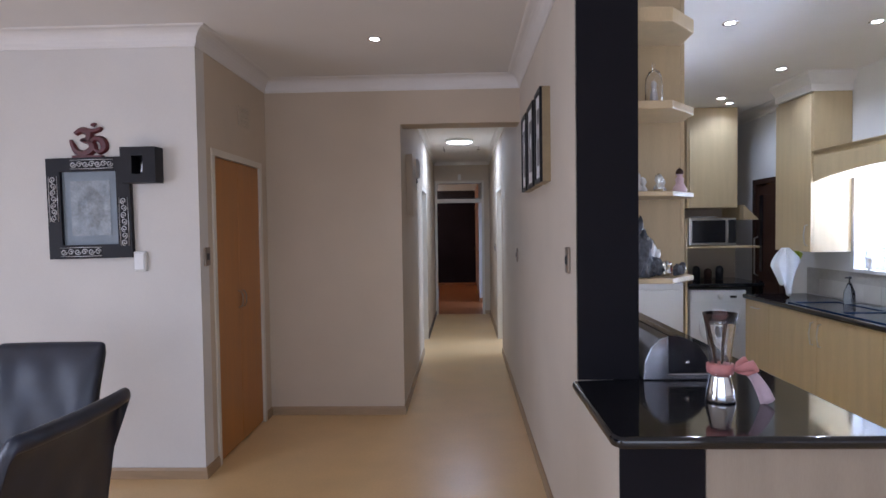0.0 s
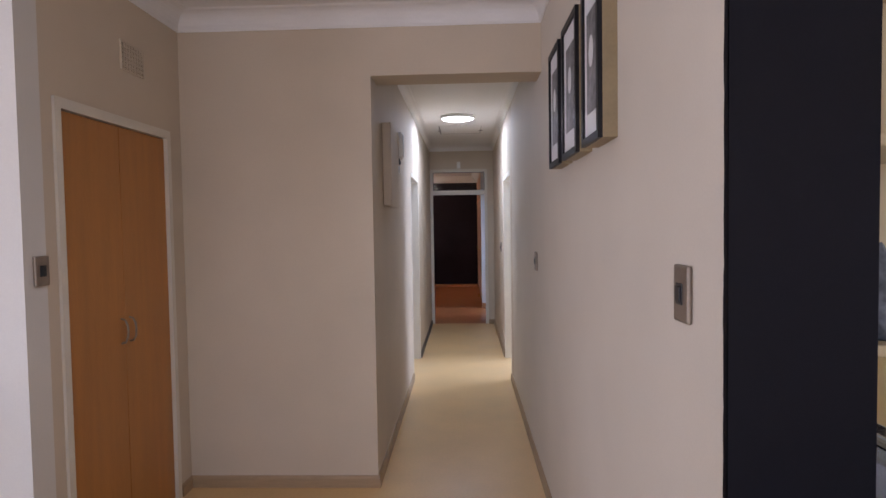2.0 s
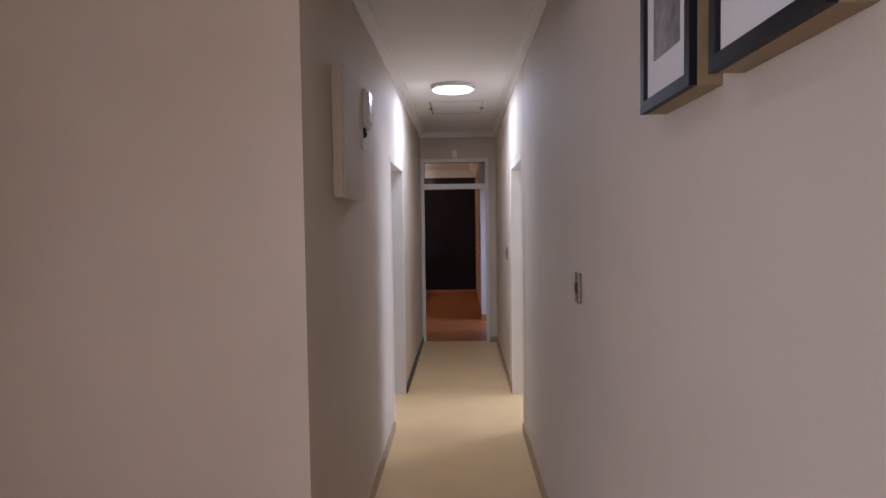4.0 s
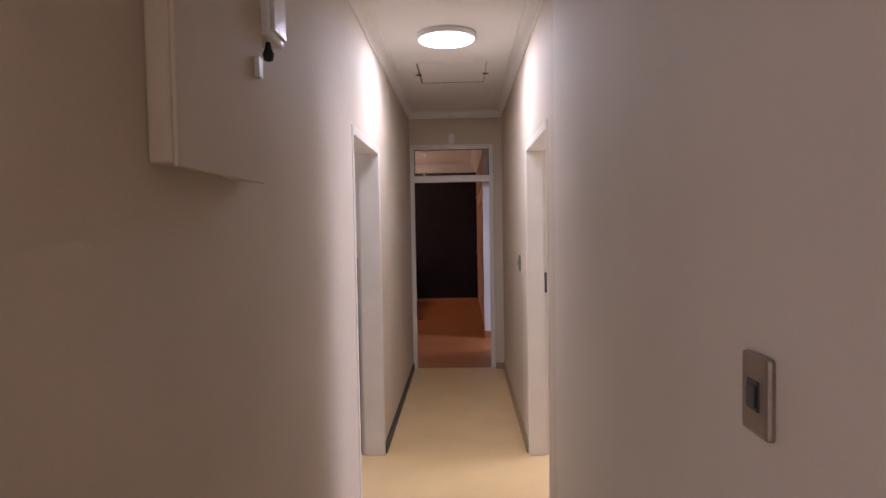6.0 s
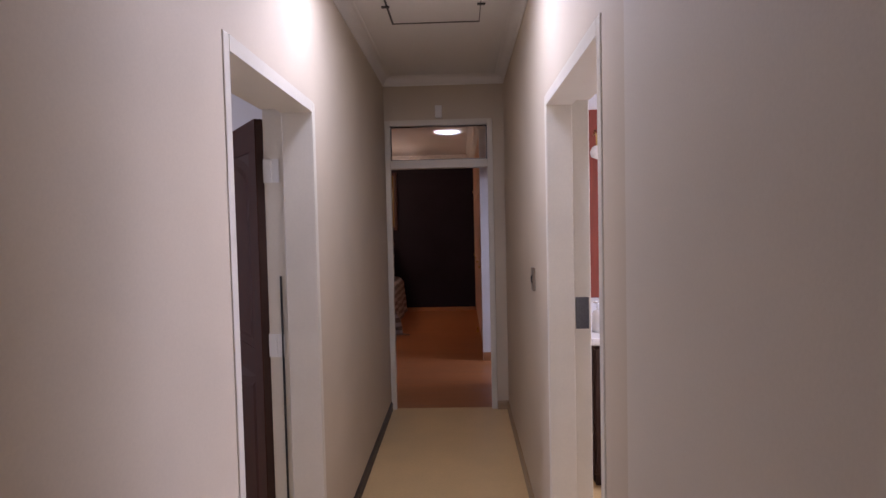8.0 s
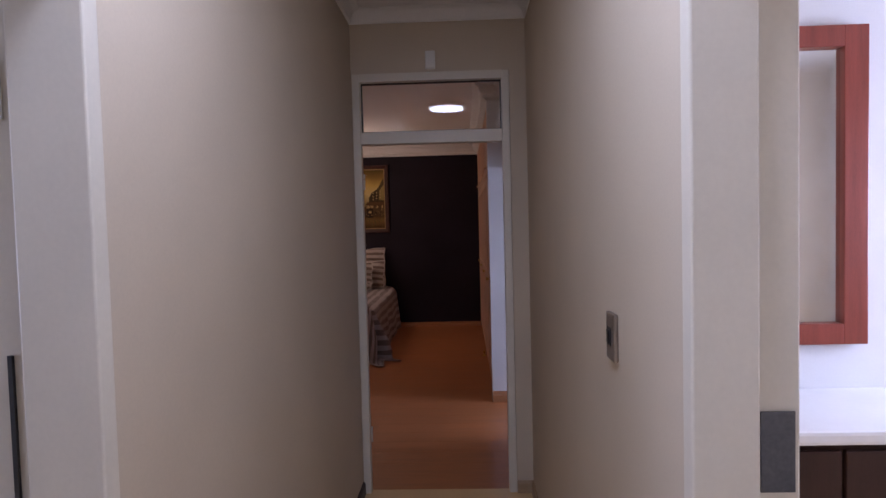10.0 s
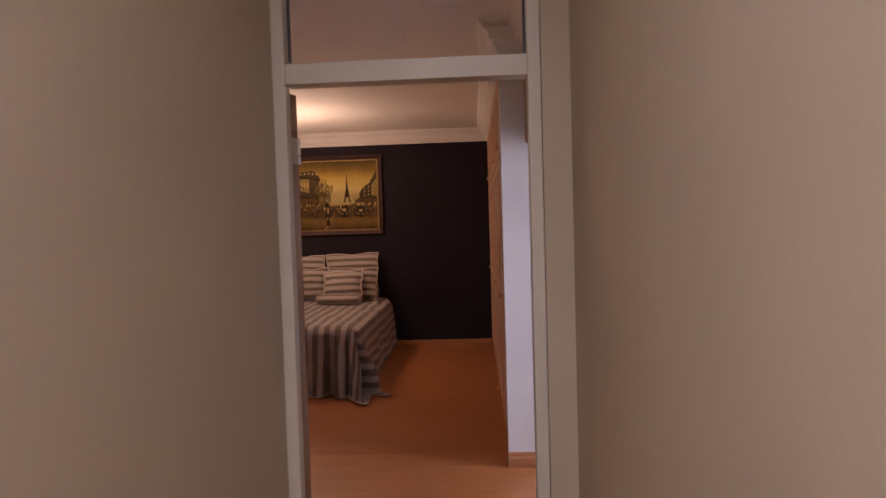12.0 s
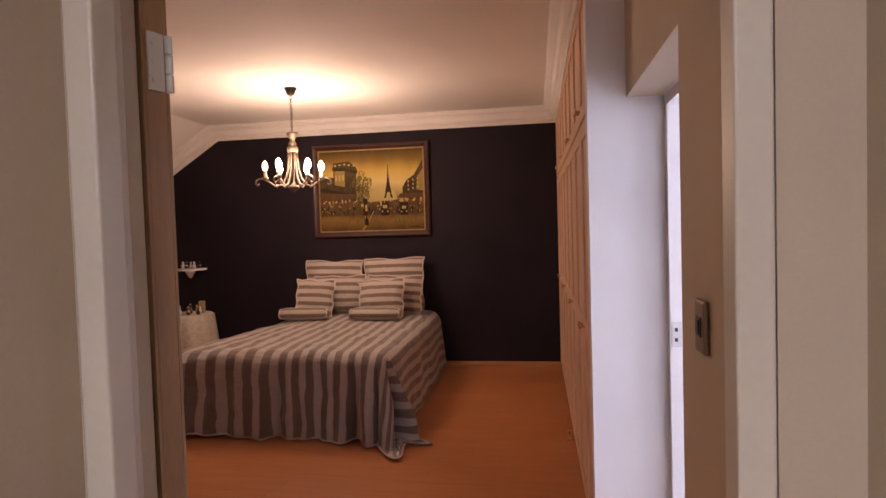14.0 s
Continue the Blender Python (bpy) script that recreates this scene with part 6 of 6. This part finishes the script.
for j in range(NV + 1):
    v = -DROPV + (LEN + DROPV) * j / NV
    row = []
    for i in range(NU + 1):
        u = -(HWID + DROPU) + 2 * (HWID + DROPU) * i / NU
        ex, ey = max(0, abs(u) - (HWID - R)), max(0, -(v - R)) * (0.84 + 0.16 * min(1, max(0, (u + HWID) / (2 * HWID))))
        sx = 1 if u > 0 else -1
        r = math.hypot(ex, ey)
        if ex > 0 and ey > 0:
            r = max(ex, ey) * (1 + 0.10 * math.sin(2 * math.atan2(ey, ex)) ** 2)
        out, down = bend(r)
        cx, cy = sx * (HWID - R), R
        if ex > 0 and ey > 0:
            a = math.atan2(ey, ex)
            flare = 0.20 * max(0, down - 0.1) * math.sin(2 * a)
            fold = 0.13 * math.cos(2 * math.pi * (a - 1.15) / 0.80) * min(1, down / 0.5) * math.sin(2 * a) ** 0.5
            fold += (0.028 * math.sin(a * 15 + 3 * down) + 0.05 * noise.noise(Vector((a * 3, down * 4, 8)))) * min(1, down / 0.3)
            o = out + flare + fold + 0.05 * down + (0.10 * down * math.sin(a) ** 2 if sx > 0 else 0)
            x, y = cx + sx * o * math.cos(a), cy - o * math.sin(a)
        elif ey > 0:
            fold = (0.030 * math.sin(u * 19 + 0.8 * math.sin(u * 5)) + 0.024 * math.sin(u * 41 + 1.0 + 2 * down) + 0.055 * noise.noise(Vector((u * 4, v * 2.5, 1))) + 0.02 * noise.noise(Vector((u * 16, v * 9, 4)))) * min(1, down / 0.35)
            fold += 0.035 * math.sin(u * 30 + 2) * min(1, down / 0.3) * min(1, max(0, (u + 0.1) / 0.6))
            fold += 0.16 * down * min(1, max(0, (u - 0.2) / (HWID - R - 0.2))) ** 2
            x, y = u + 0.02 * noise.noise(Vector((u * 6, v * 4, 7))) * min(1, down / 0.2), cy - out - fold - 0.05 * down
        elif ex > 0:
            fold = (0.014 * math.sin(v * 9) + 0.004 * math.sin(v * 31 + 3 * down) + 0.02 * noise.noise(Vector((v * 4, u * 3, 2)))) * min(1, down / 0.4)
            x, y = cx + sx * (out + fold + 0.07 * down), v
        else:
            x, y = u, v
        z = TOP - down + 0.014 * noise.noise(Vector((u * 4, v * 4, 0))) + 0.010 * noise.noise(Vector((u * 13, v * 9, 3))) + 0.02 * (1 - (u / HWID) ** 2 if abs(u) < HWID else 0)
        floor_z = 0.012 + 0.004 * noise.noise(Vector((u * 9, v * 9, 5)))
        if z < floor_z:
            extra = floor_z - z
            z = floor_z + 0.018 * (0.5 + 0.5 * math.sin(extra * 40 + u * 9)) * min(1, extra * 8)
            if ex > 0 and ey > 0:
                a = math.atan2(ey, ex)
                x, y = x + sx * extra * 0.55 * math.cos(a), y - extra * 0.55 * math.sin(a)
        x -= 0.34 * min(1, max(0, -u / HWID)) ** 1.5 * min(1, max(0, 1 - v / 1.7))
        vert = bm.verts.new((x, y, z))
        uvs[vert] = (u + 3, v + 3)
        row.append(vert)
    g.append(row)
for j in range(NV):
    for i in range(NU):
        f = bm.faces.new((g[j][i], g[j][i + 1], g[j + 1][i + 1], g[j + 1][i]))
        for lp in f.loops:
            lp[uvl].uv = uvs[lp.vert]
hem_line = [v.co.copy() for v in g[0]]
ob = part("cloth", bm, SPREAD, spread, "", True)
so = ob.modifiers.new("thick", "SOLIDIFY")
so.thickness = 0.006
bm = bmesh.new()
tube(bm, hem_line, 0.007, 6)
part("hem", bm, PIPING, spread, "pale piped hem", True)


def cushion(name, m, w, h, t, label, category="pillow"):
    """A stuffed pillow with piped edges; local x wide, z high, y thick."""
    c = thing(name, m, label, category, "pillows on the bed")
    bm = bmesh.new()
    lay = bm.loops.layers.uv.new("UVMap")
    n = 18
    sides = []
    uvd = {}
    for s in (-1, 1):
        grid = []
        for j in range(n + 1):
            row = []
            for i in range(n + 1):
                a, b = 2 * i / n - 1, 2 * j / n - 1
                puff = ((1 - abs(a) ** 2.6) * (1 - abs(b) ** 2.6)) ** 0.55
                x = a * w / 2 * (1 - 0.06 * (1 - b * b)) + 0.008 * math.sin(b * 7 + w * 9)
                z = b * h / 2 * (1 - 0.07 * (1 - a * a)) + 0.008 * math.sin(a * 6 + h * 8)
                y = s * (t / 2 * 1.25 * puff + 0.002) + 0.006 * noise.noise(Vector((a * 3 + w, b * 3, s + h)))
                vt = bm.verts.new((x, y, z))
                uvd[vt] = (z + 2.0 + 0.03, x + 2)
                row.append(vt)
            grid.append(row)
        for j in range(n):
            for i in range(n):
                f = bm.faces.new((grid[j][i], grid[j][i + 1], grid[j + 1][i + 1], grid[j + 1][i]))
                for lp in f.loops:
                    lp[lay].uv = uvd[lp.vert]
        sides.append(grid)
    part("cover", bm, PILLOWCLOTH, c, "", True)
    bm = bmesh.new()
    ring = []
    for k in range(n):
        ring.append((2 * k / n - 1, -1))
    for k in range(n):
        ring.append((1, 2 * k / n - 1))
    for k in range(n):
        ring.append((1 - 2 * k / n, 1))
    for k in range(n):
        ring.append((-1, 1 - 2 * k / n))
    ring.append(ring[0])
    tube(bm, [((a * w / 2 * (1 - 0.06 * (1 - b * b)) + 0.008 * math.sin(b * 7 + w * 9)) * 1.004, 0, (b * h / 2 * (1 - 0.07 * (1 - a * a)) + 0.008 * math.sin(a * 6 + h * 8)) * 1.004) for a, b in ring], 0.008, 6)
    part("piping", bm, PIPING, c, "pale piped edge", True)


cushion("pillow", pose(-2.065, 15.50, 0.925, -10, 1, 2), 0.64, 0.56, 0.15, "large striped taupe pillow leaning on the wall")
cushion("pillow", pose(-1.385, 15.50, 0.935, -10, -1, -2), 0.67, 0.57, 0.15, "large striped taupe pillow leaning on the wall")
cushion("pillow", pose(-1.935, 15.33, 0.84, -14, 0, 3), 0.56, 0.42, 0.15, "striped taupe pillow in the middle row")
cushion("pillow", pose(-1.335, 15.31, 0.835, -14, 2, -3), 0.60, 0.42, 0.15, "striped taupe pillow in the middle row")
cushion("cushion", pose(-2.145, 15.13, 0.83, -18, 3, 5), 0.40, 0.40, 0.13, "small square striped cushion in the front row", "cushion")
cushion("cushion", pose(-1.425, 15.1, 0.825, -18, -2, -3), 0.48, 0.40, 0.13, "small square striped cushion in the front row", "cushion")


def bolster(m, length, r):
    c = thing("bolster", m, "grey-taupe striped bolster lying on the bed", "bolster", "pillows on the bed")
    bm = bmesh.new()
    lay = bm.loops.layers.uv.new("UVMap")
    steps, n = 20, 14
    rings = []
    for i in range(n + 1):
        t = 2 * i / n - 1
        rr = r * (1 - 0.5 * abs(t) ** 10)
        rings.append([bm.verts.new((t * length / 2, rr * math.cos(2 * math.pi * k / steps), rr * 0.92 * math.sin(2 * math.pi * k / steps))) for k in range(steps)])
    for i in range(n):
        for k in range(steps):
            j = (k + 1) % steps
            f = bm.faces.new((rings[i][k], rings[i][j], rings[i + 1][j], rings[i + 1][k]))
            for lp, (q, p) in zip(f.loops, ((k, i), (k + 1, i), (k + 1, i + 1), (k, i + 1))):
                lp[lay].uv = (q * 0.021 + 2, p * 0.04)
    bm.faces.new(rings[0][::-1])
    bm.faces.new(rings[-1])
    part("cover", bm, PILLOWCLOTH, c, "", True)
    bm = bmesh.new()
    for s in (-1, 1):
        tube(bm, [(s * length * 0.485, r * 0.74 * math.cos(2 * math.pi * k / 20), r * 0.68 * math.sin(2 * math.pi * k / 20)) for k in range(21)], 0.005, 6)
    part("piping", bm, PIPING, c, "pale piped ends", True)


bolster(pose(-2.165, 14.88, 0.705, 0, 0, 3), 0.50, 0.07)
bolster(pose(-1.425, 14.86, 0.705, 0, 0, -3), 0.52, 0.07)

# chandelier
CX, CY = -1.90, 14.12
ch = thing("chandelier", pose(CX, CY, 2.76), "antique cream chandelier with curled arms and lit candle bulbs", "chandelier")
bm = bmesh.new()
lathe(bm, [(0.052, 0.0), (0.052, -0.012), (0.04, -0.03), (0.034, -0.055), (0.012, -0.065), (0.0, -0.066)], 24)
part("canopy", bm, BRONZE, ch, "dark metal canopy", True)
for k in range(13):
    bm = bmesh.new()
    z0 = -0.07 - 0.0235 * k
    pts = [(0.010 * math.cos(a), 0, z0 - 0.016 + 0.017 * math.sin(a)) for a in [2 * math.pi * i / 12 for i in range(13)]]
    tube(bm, pts, 0.0028, 6)
    ob = part("chain_link", bm, BRONZE, ch)
    ob.matrix_basis = pose(0, 0, 0, 0, 0, 90 * (k % 2) + 20)
bm = bmesh.new()
lathe(bm, [(0.005, -0.372), (0.010, -0.376), (0.050, -0.381), (0.047, -0.400), (0.026, -0.430), (0.018, -0.452), (0.030, -0.466), (0.034, -0.482), (0.024, -0.492), (0.044, -0.505), (0.050, -0.522), (0.044, -0.545), (0.030, -0.556), (0.010, -0.565), (0.009, -0.80), (0.02, -0.822), (0.05, -0.838), (0.046, -0.855), (0.02, -0.868), (0.022, -0.882), (0.0, -0.895)], 24)
part("column", bm, ANTIQUE, ch, "turned antique cream column", True)
ARMS = 6
for k in range(ARMS):
    m = pose(0, 0, 0, 0, 0, 360 / ARMS * k + 23)
    bm = bmesh.new()
    pts = [(0.034, 0, -0.548), (0.037, 0, -0.62), (0.043, 0, -0.69), (0.062, 0, -0.765), (0.10, 0, -0.825), (0.15, 0, -0.838), (0.195, 0, -0.808), (0.235, 0, -0.782), (0.272, 0, -0.768), (0.306, 0, -0.782), (0.316, 0, -0.812), (0.297, 0, -0.828), (0.282, 0, -0.812)]
    tube(bm, pts, [0.0085] * 10 + [0.007, 0.006, 0.004], 8)
    ob = part("arm", bm, ANTIQUE, ch, "curled antique cream arm", True)
    ob.matrix_basis = m
    bm = bmesh.new()
    lathe(bm, [(0.006, -0.79), (0.012, -0.785), (0.024, -0.772), (0.027, -0.762), (0.013, -0.758), (0.012, -0.708), (0.008, -0.706)], 14, (0.235, 0, 0))
    cd = part("candle_tube", bm, ANTIQUE, ch, "cream candle sleeve", True)
    cd.matrix_basis = m
    bm = bmesh.new()
    lathe(bm, [(0.009, -0.706), (0.020, -0.693), (0.025, -0.674), (0.023, -0.652), (0.013, -0.632), (0.002, -0.620)], 12, (0.235, 0, 0))
    lit = part("bulb", bm, DIMGLOW if k == 3 else BULBGLOW, ch, "dim candle bulb" if k == 3 else "glowing candle bulb", True)
    lit.matrix_basis = m
    p = m @ Vector((0.235, 0, -0.65))
    if k == 3:
        continue
    bulb("chandelier_bulb", (CX + p.x, CY + p.y, 2.76 + p.z), 5.9, 0.06, (1.0, 0.79, 0.57))

# bedside table with a lace cloth, wall shelf, small bottles
tb_ = thing("bedside_table", pose(-3.66, 15.25, 0), "round bedside table under a cream lace cloth", "table")
bm = bmesh.new()
steps = 48
rings = []
for r, z, wv in ((0.0, 0.66, 0), (0.15, 0.662, 0), (0.25, 0.66, 0), (0.272, 0.645, 0.004), (0.285, 0.5, 0.012), (0.30, 0.3, 0.02), (0.315, 0.03, 0.028)):
    rings.append([bm.verts.new(((r + wv * math.sin(11 * 2 * math.pi * k / steps) + 0.0004) * math.cos(2 * math.pi * k / steps), (r + wv * math.sin(11 * 2 * math.pi * k / steps) + 0.0004) * math.sin(2 * math.pi * k / steps), z)) for k in range(steps)])
for a, b in zip(rings, rings[1:]):
    for k in range(steps):
        bm.faces.new((a[k], a[(k + 1) % steps], b[(k + 1) % steps], b[k]))
part("cloth", bm, LACE, tb_, "cream lace cloth", True)
bm = bmesh.new()
lathe(bm, [(0.16, 0.0), (0.16, 0.02), (0.03, 0.05), (0.025, 0.6), (0.24, 0.63), (0.245, 0.652), (0.0, 0.654)], 24)
part("stand", bm, DARKWOOD, tb_, "dark turned stand", True)
ws = thing("wall_shelf", pose(-3.83, YB, 1.115), "small white curved wall shelf on the dark wall", "shelf")
bm = bmesh.new()
half = [(0.17 * math.cos(math.pi * k / 16), -0.2 * math.sin(math.pi * k / 16)) for k in range(17)]
lo_ = [bm.verts.new((x, y, 0)) for x, y in half]
hi_ = [bm.verts.new((x, y, 0.025)) for x, y in half]
bm.faces.new(lo_)
bm.faces.new(hi_)
for i in range(17):
    bm.faces.new((lo_[i], lo_[(i + 1) % 17], hi_[(i + 1) % 17], hi_[i]))
part("board", bm, ENAMEL, ws)
bm = bmesh.new()
lathe(bm, [(0.0, -0.09), (0.02, -0.08), (0.05, -0.03), (0.06, -0.001)], 14, (0, -0.07, 0))
part("bracket", bm, ENAMEL, ws, "", True)
rng = random.Random(9)
for k in range(9):
    x, y = -3.74 + 0.032 * k, 15.12 + 0.18 * rng.random()
    s = 0.6 + 0.7 * rng.random()
    material = (GLASSY, BRASS, PORCELAIN, ROSEWOOD, GLASSY)[k % 5]
    on_shelf("perfume_bottle", x, y, 0.664, [(0.0, 0.0), (0.018, 0.001), (0.02, 0.05 * s), (0.008, 0.065 * s), (0.008, 0.075 * s), (0.012, 0.078 * s), (0.012, 0.105 * s), (0.0, 0.11 * s)], material, "small perfume bottle on the bedside table", "bottle", 10)
for k in range(5):
    on_shelf("perfume_bottle", -3.91 + 0.05 * k, YB - 0.08 - 0.02 * (k % 2), 1.1415, [(0.0, 0.0), (0.02, 0.001), (0.022, 0.035), (0.008, 0.045), (0.014, 0.05), (0.012, 0.075), (0.0, 0.08)], (PORCELAIN, GLASSY, CHROME, PORCELAIN, GLASSY)[k], "small glass bottle on the wall shelf", "bottle", 10)
box_ = thing("carton", pose(-3.52, 15.30, 0.664), "small tan carton on the bedside table", "box")
box("carton", (-0.03, -0.02, 0), (0.03, 0.02, 0.13), TANSIDE, box_, "", 0.002)
stop = thing("door_wedge", pose(0.352, 13.5, 0), "small brass door stop at the foot of the wardrobe", "door stop")
bm = bmesh.new()
lathe(bm, [(0.022, 0.0), (0.024, 0.01), (0.012, 0.02), (0.012, 0.045), (0.02, 0.06), (0.0, 0.066)], 14)
part("body", bm, BRASS, stop, "", True)

# bathroom behind the east door
van = thing("vanity_unit", pose(1.31, 8.9, 0), "dark wooden vanity unit with a white basin top", "vanity")
box("cabinet", (-0.42, -0.46, 0.08), (0.42, -0.002, 0.84), DARKWOOD, van, "", 0.003)
box("plinth", (-0.40, -0.42, 0.0), (0.40, -0.002, 0.08), DARKWOOD, van)
box("basin_top", (-0.44, -0.49, 0.8405), (0.44, -0.002, 0.885), ENAMEL, van, "white basin top", 0.012)
for k in range(2):
    d = box("door", (-0.41 + 0.415 * k, -0.48, 0.1), (-0.01 + 0.415 * k, -0.4605, 0.82), DARKWOOD, van, "", 0.003)
mir = thing("bathroom_mirror", pose(1.31, 8.9, 1.66), "mirror in a red-brown wooden frame above the basin", "mirror")
REDWOOD = mat("red_brown_wood", (0.26, 0.05, 0.03), 0.35, var=0.15, scale=6, bump=0.03, stretch=(6, 6, 0.6))
boxes("frame", [((-0.36, -0.04, -0.6), (-0.27, -0.001, 0.6)), ((0.27, -0.04, -0.6), (0.36, -0.001, 0.6)), ((-0.27, -0.04, -0.6), (0.27, -0.001, -0.52)), ((-0.27, -0.04, 0.52), (0.27, -0.001, 0.6))], REDWOOD, mir, "red-brown wooden frame", 0.004)
box("mirror_glass", (-0.27, -0.012, -0.52), (0.27, -0.004, 0.52), CHROME, mir, "mirror glass")
wl = thing("wall_lamp", pose(1.0, 8.858, 2.02), "small brass wall lamp with a white globe", "wall lamp")
bm = bmesh.new()
tube(bm, [(0, 0, 0.08), (0, -0.05, 0.1), (0.0, -0.09, 0.05), (0, -0.09, 0.0)], 0.006, 8)
part("arm", bm, BRASS, wl, "", True)
bm = bmesh.new()
lathe(bm, [(0.0, -0.085), (0.035, -0.07), (0.045, -0.04), (0.03, -0.01), (0.012, 0.0), (0.0, 0.001)], 16, (0, -0.09, 0))
part("globe", bm, ENAMEL, wl, "white glass globe", True)
dis = thing("soap_dispenser", pose(0.955, 8.6, 0.885), "white soap dispenser with a steel pump on the basin", "soap dispenser")
bm = bmesh.new()
lathe(bm, [(0.0, 0.0), (0.034, 0.002), (0.036, 0.09), (0.028, 0.125), (0.012, 0.135), (0.0, 0.136)], 18)
part("bottle", bm, PORCELAIN, dis, "", True)
bm = bmesh.new()
tube(bm, [(0, 0, 0.135), (0, 0, 0.18), (-0.03, -0.02, 0.185)], 0.006, 8)
part("pump", bm, CHROME, dis, "", True)

# laminate boards of the bedroom floor
fl = structure(new("floor_bedroom"), "orange-brown laminate floor boards", "floor")
PW, PL = 0.192, 1.285
shared = {}
rng = random.Random(2)
row = 0
y = 10.0
while y < YB - 0.001:
    y1 = min(y + PW, YB)
    x = -4.75 - rng.random() * PL
    while x < 0.655:
        x0, x1 = max(x, -4.75), min(x + PL, 0.655)
        x += PL
        if x1 - x0 < 0.02:
            continue
        key = (round(x1 - x0, 3), round(y1 - y, 3))
        if key not in shared:
            bm = bmesh.new()
            a, b, e = key[0], key[1], 0.0012
            low = [bm.verts.new(p) for p in ((0, 0, -0.008), (a, 0, -0.008), (a, b, -0.008), (0, b, -0.008))]
            mid = [bm.verts.new(p) for p in ((0, 0, -0.0012), (a, 0, -0.0012), (a, b, -0.0012), (0, b, -0.0012))]
            top = [bm.verts.new(p) for p in ((e, e, 0), (a - e, e, 0), (a - e, b - e, 0), (e, b - e, 0))]
            for p, q in ((low, mid), (mid, top)):
                for i in range(4):
                    bm.faces.new((p[i], p[(i + 1) % 4], q[(i + 1) % 4], q[i]))
            bm.faces.new(top)
            me = bpy.data.meshes.new("plank")
            bm.to_mesh(me)
            bm.free()
            me.materials.append(LAMINATE)
            shared[key] = me
        ob = new("plank", shared[key])
        ob.parent = fl
        ob.location = (x0, y, 0)
    y = y1
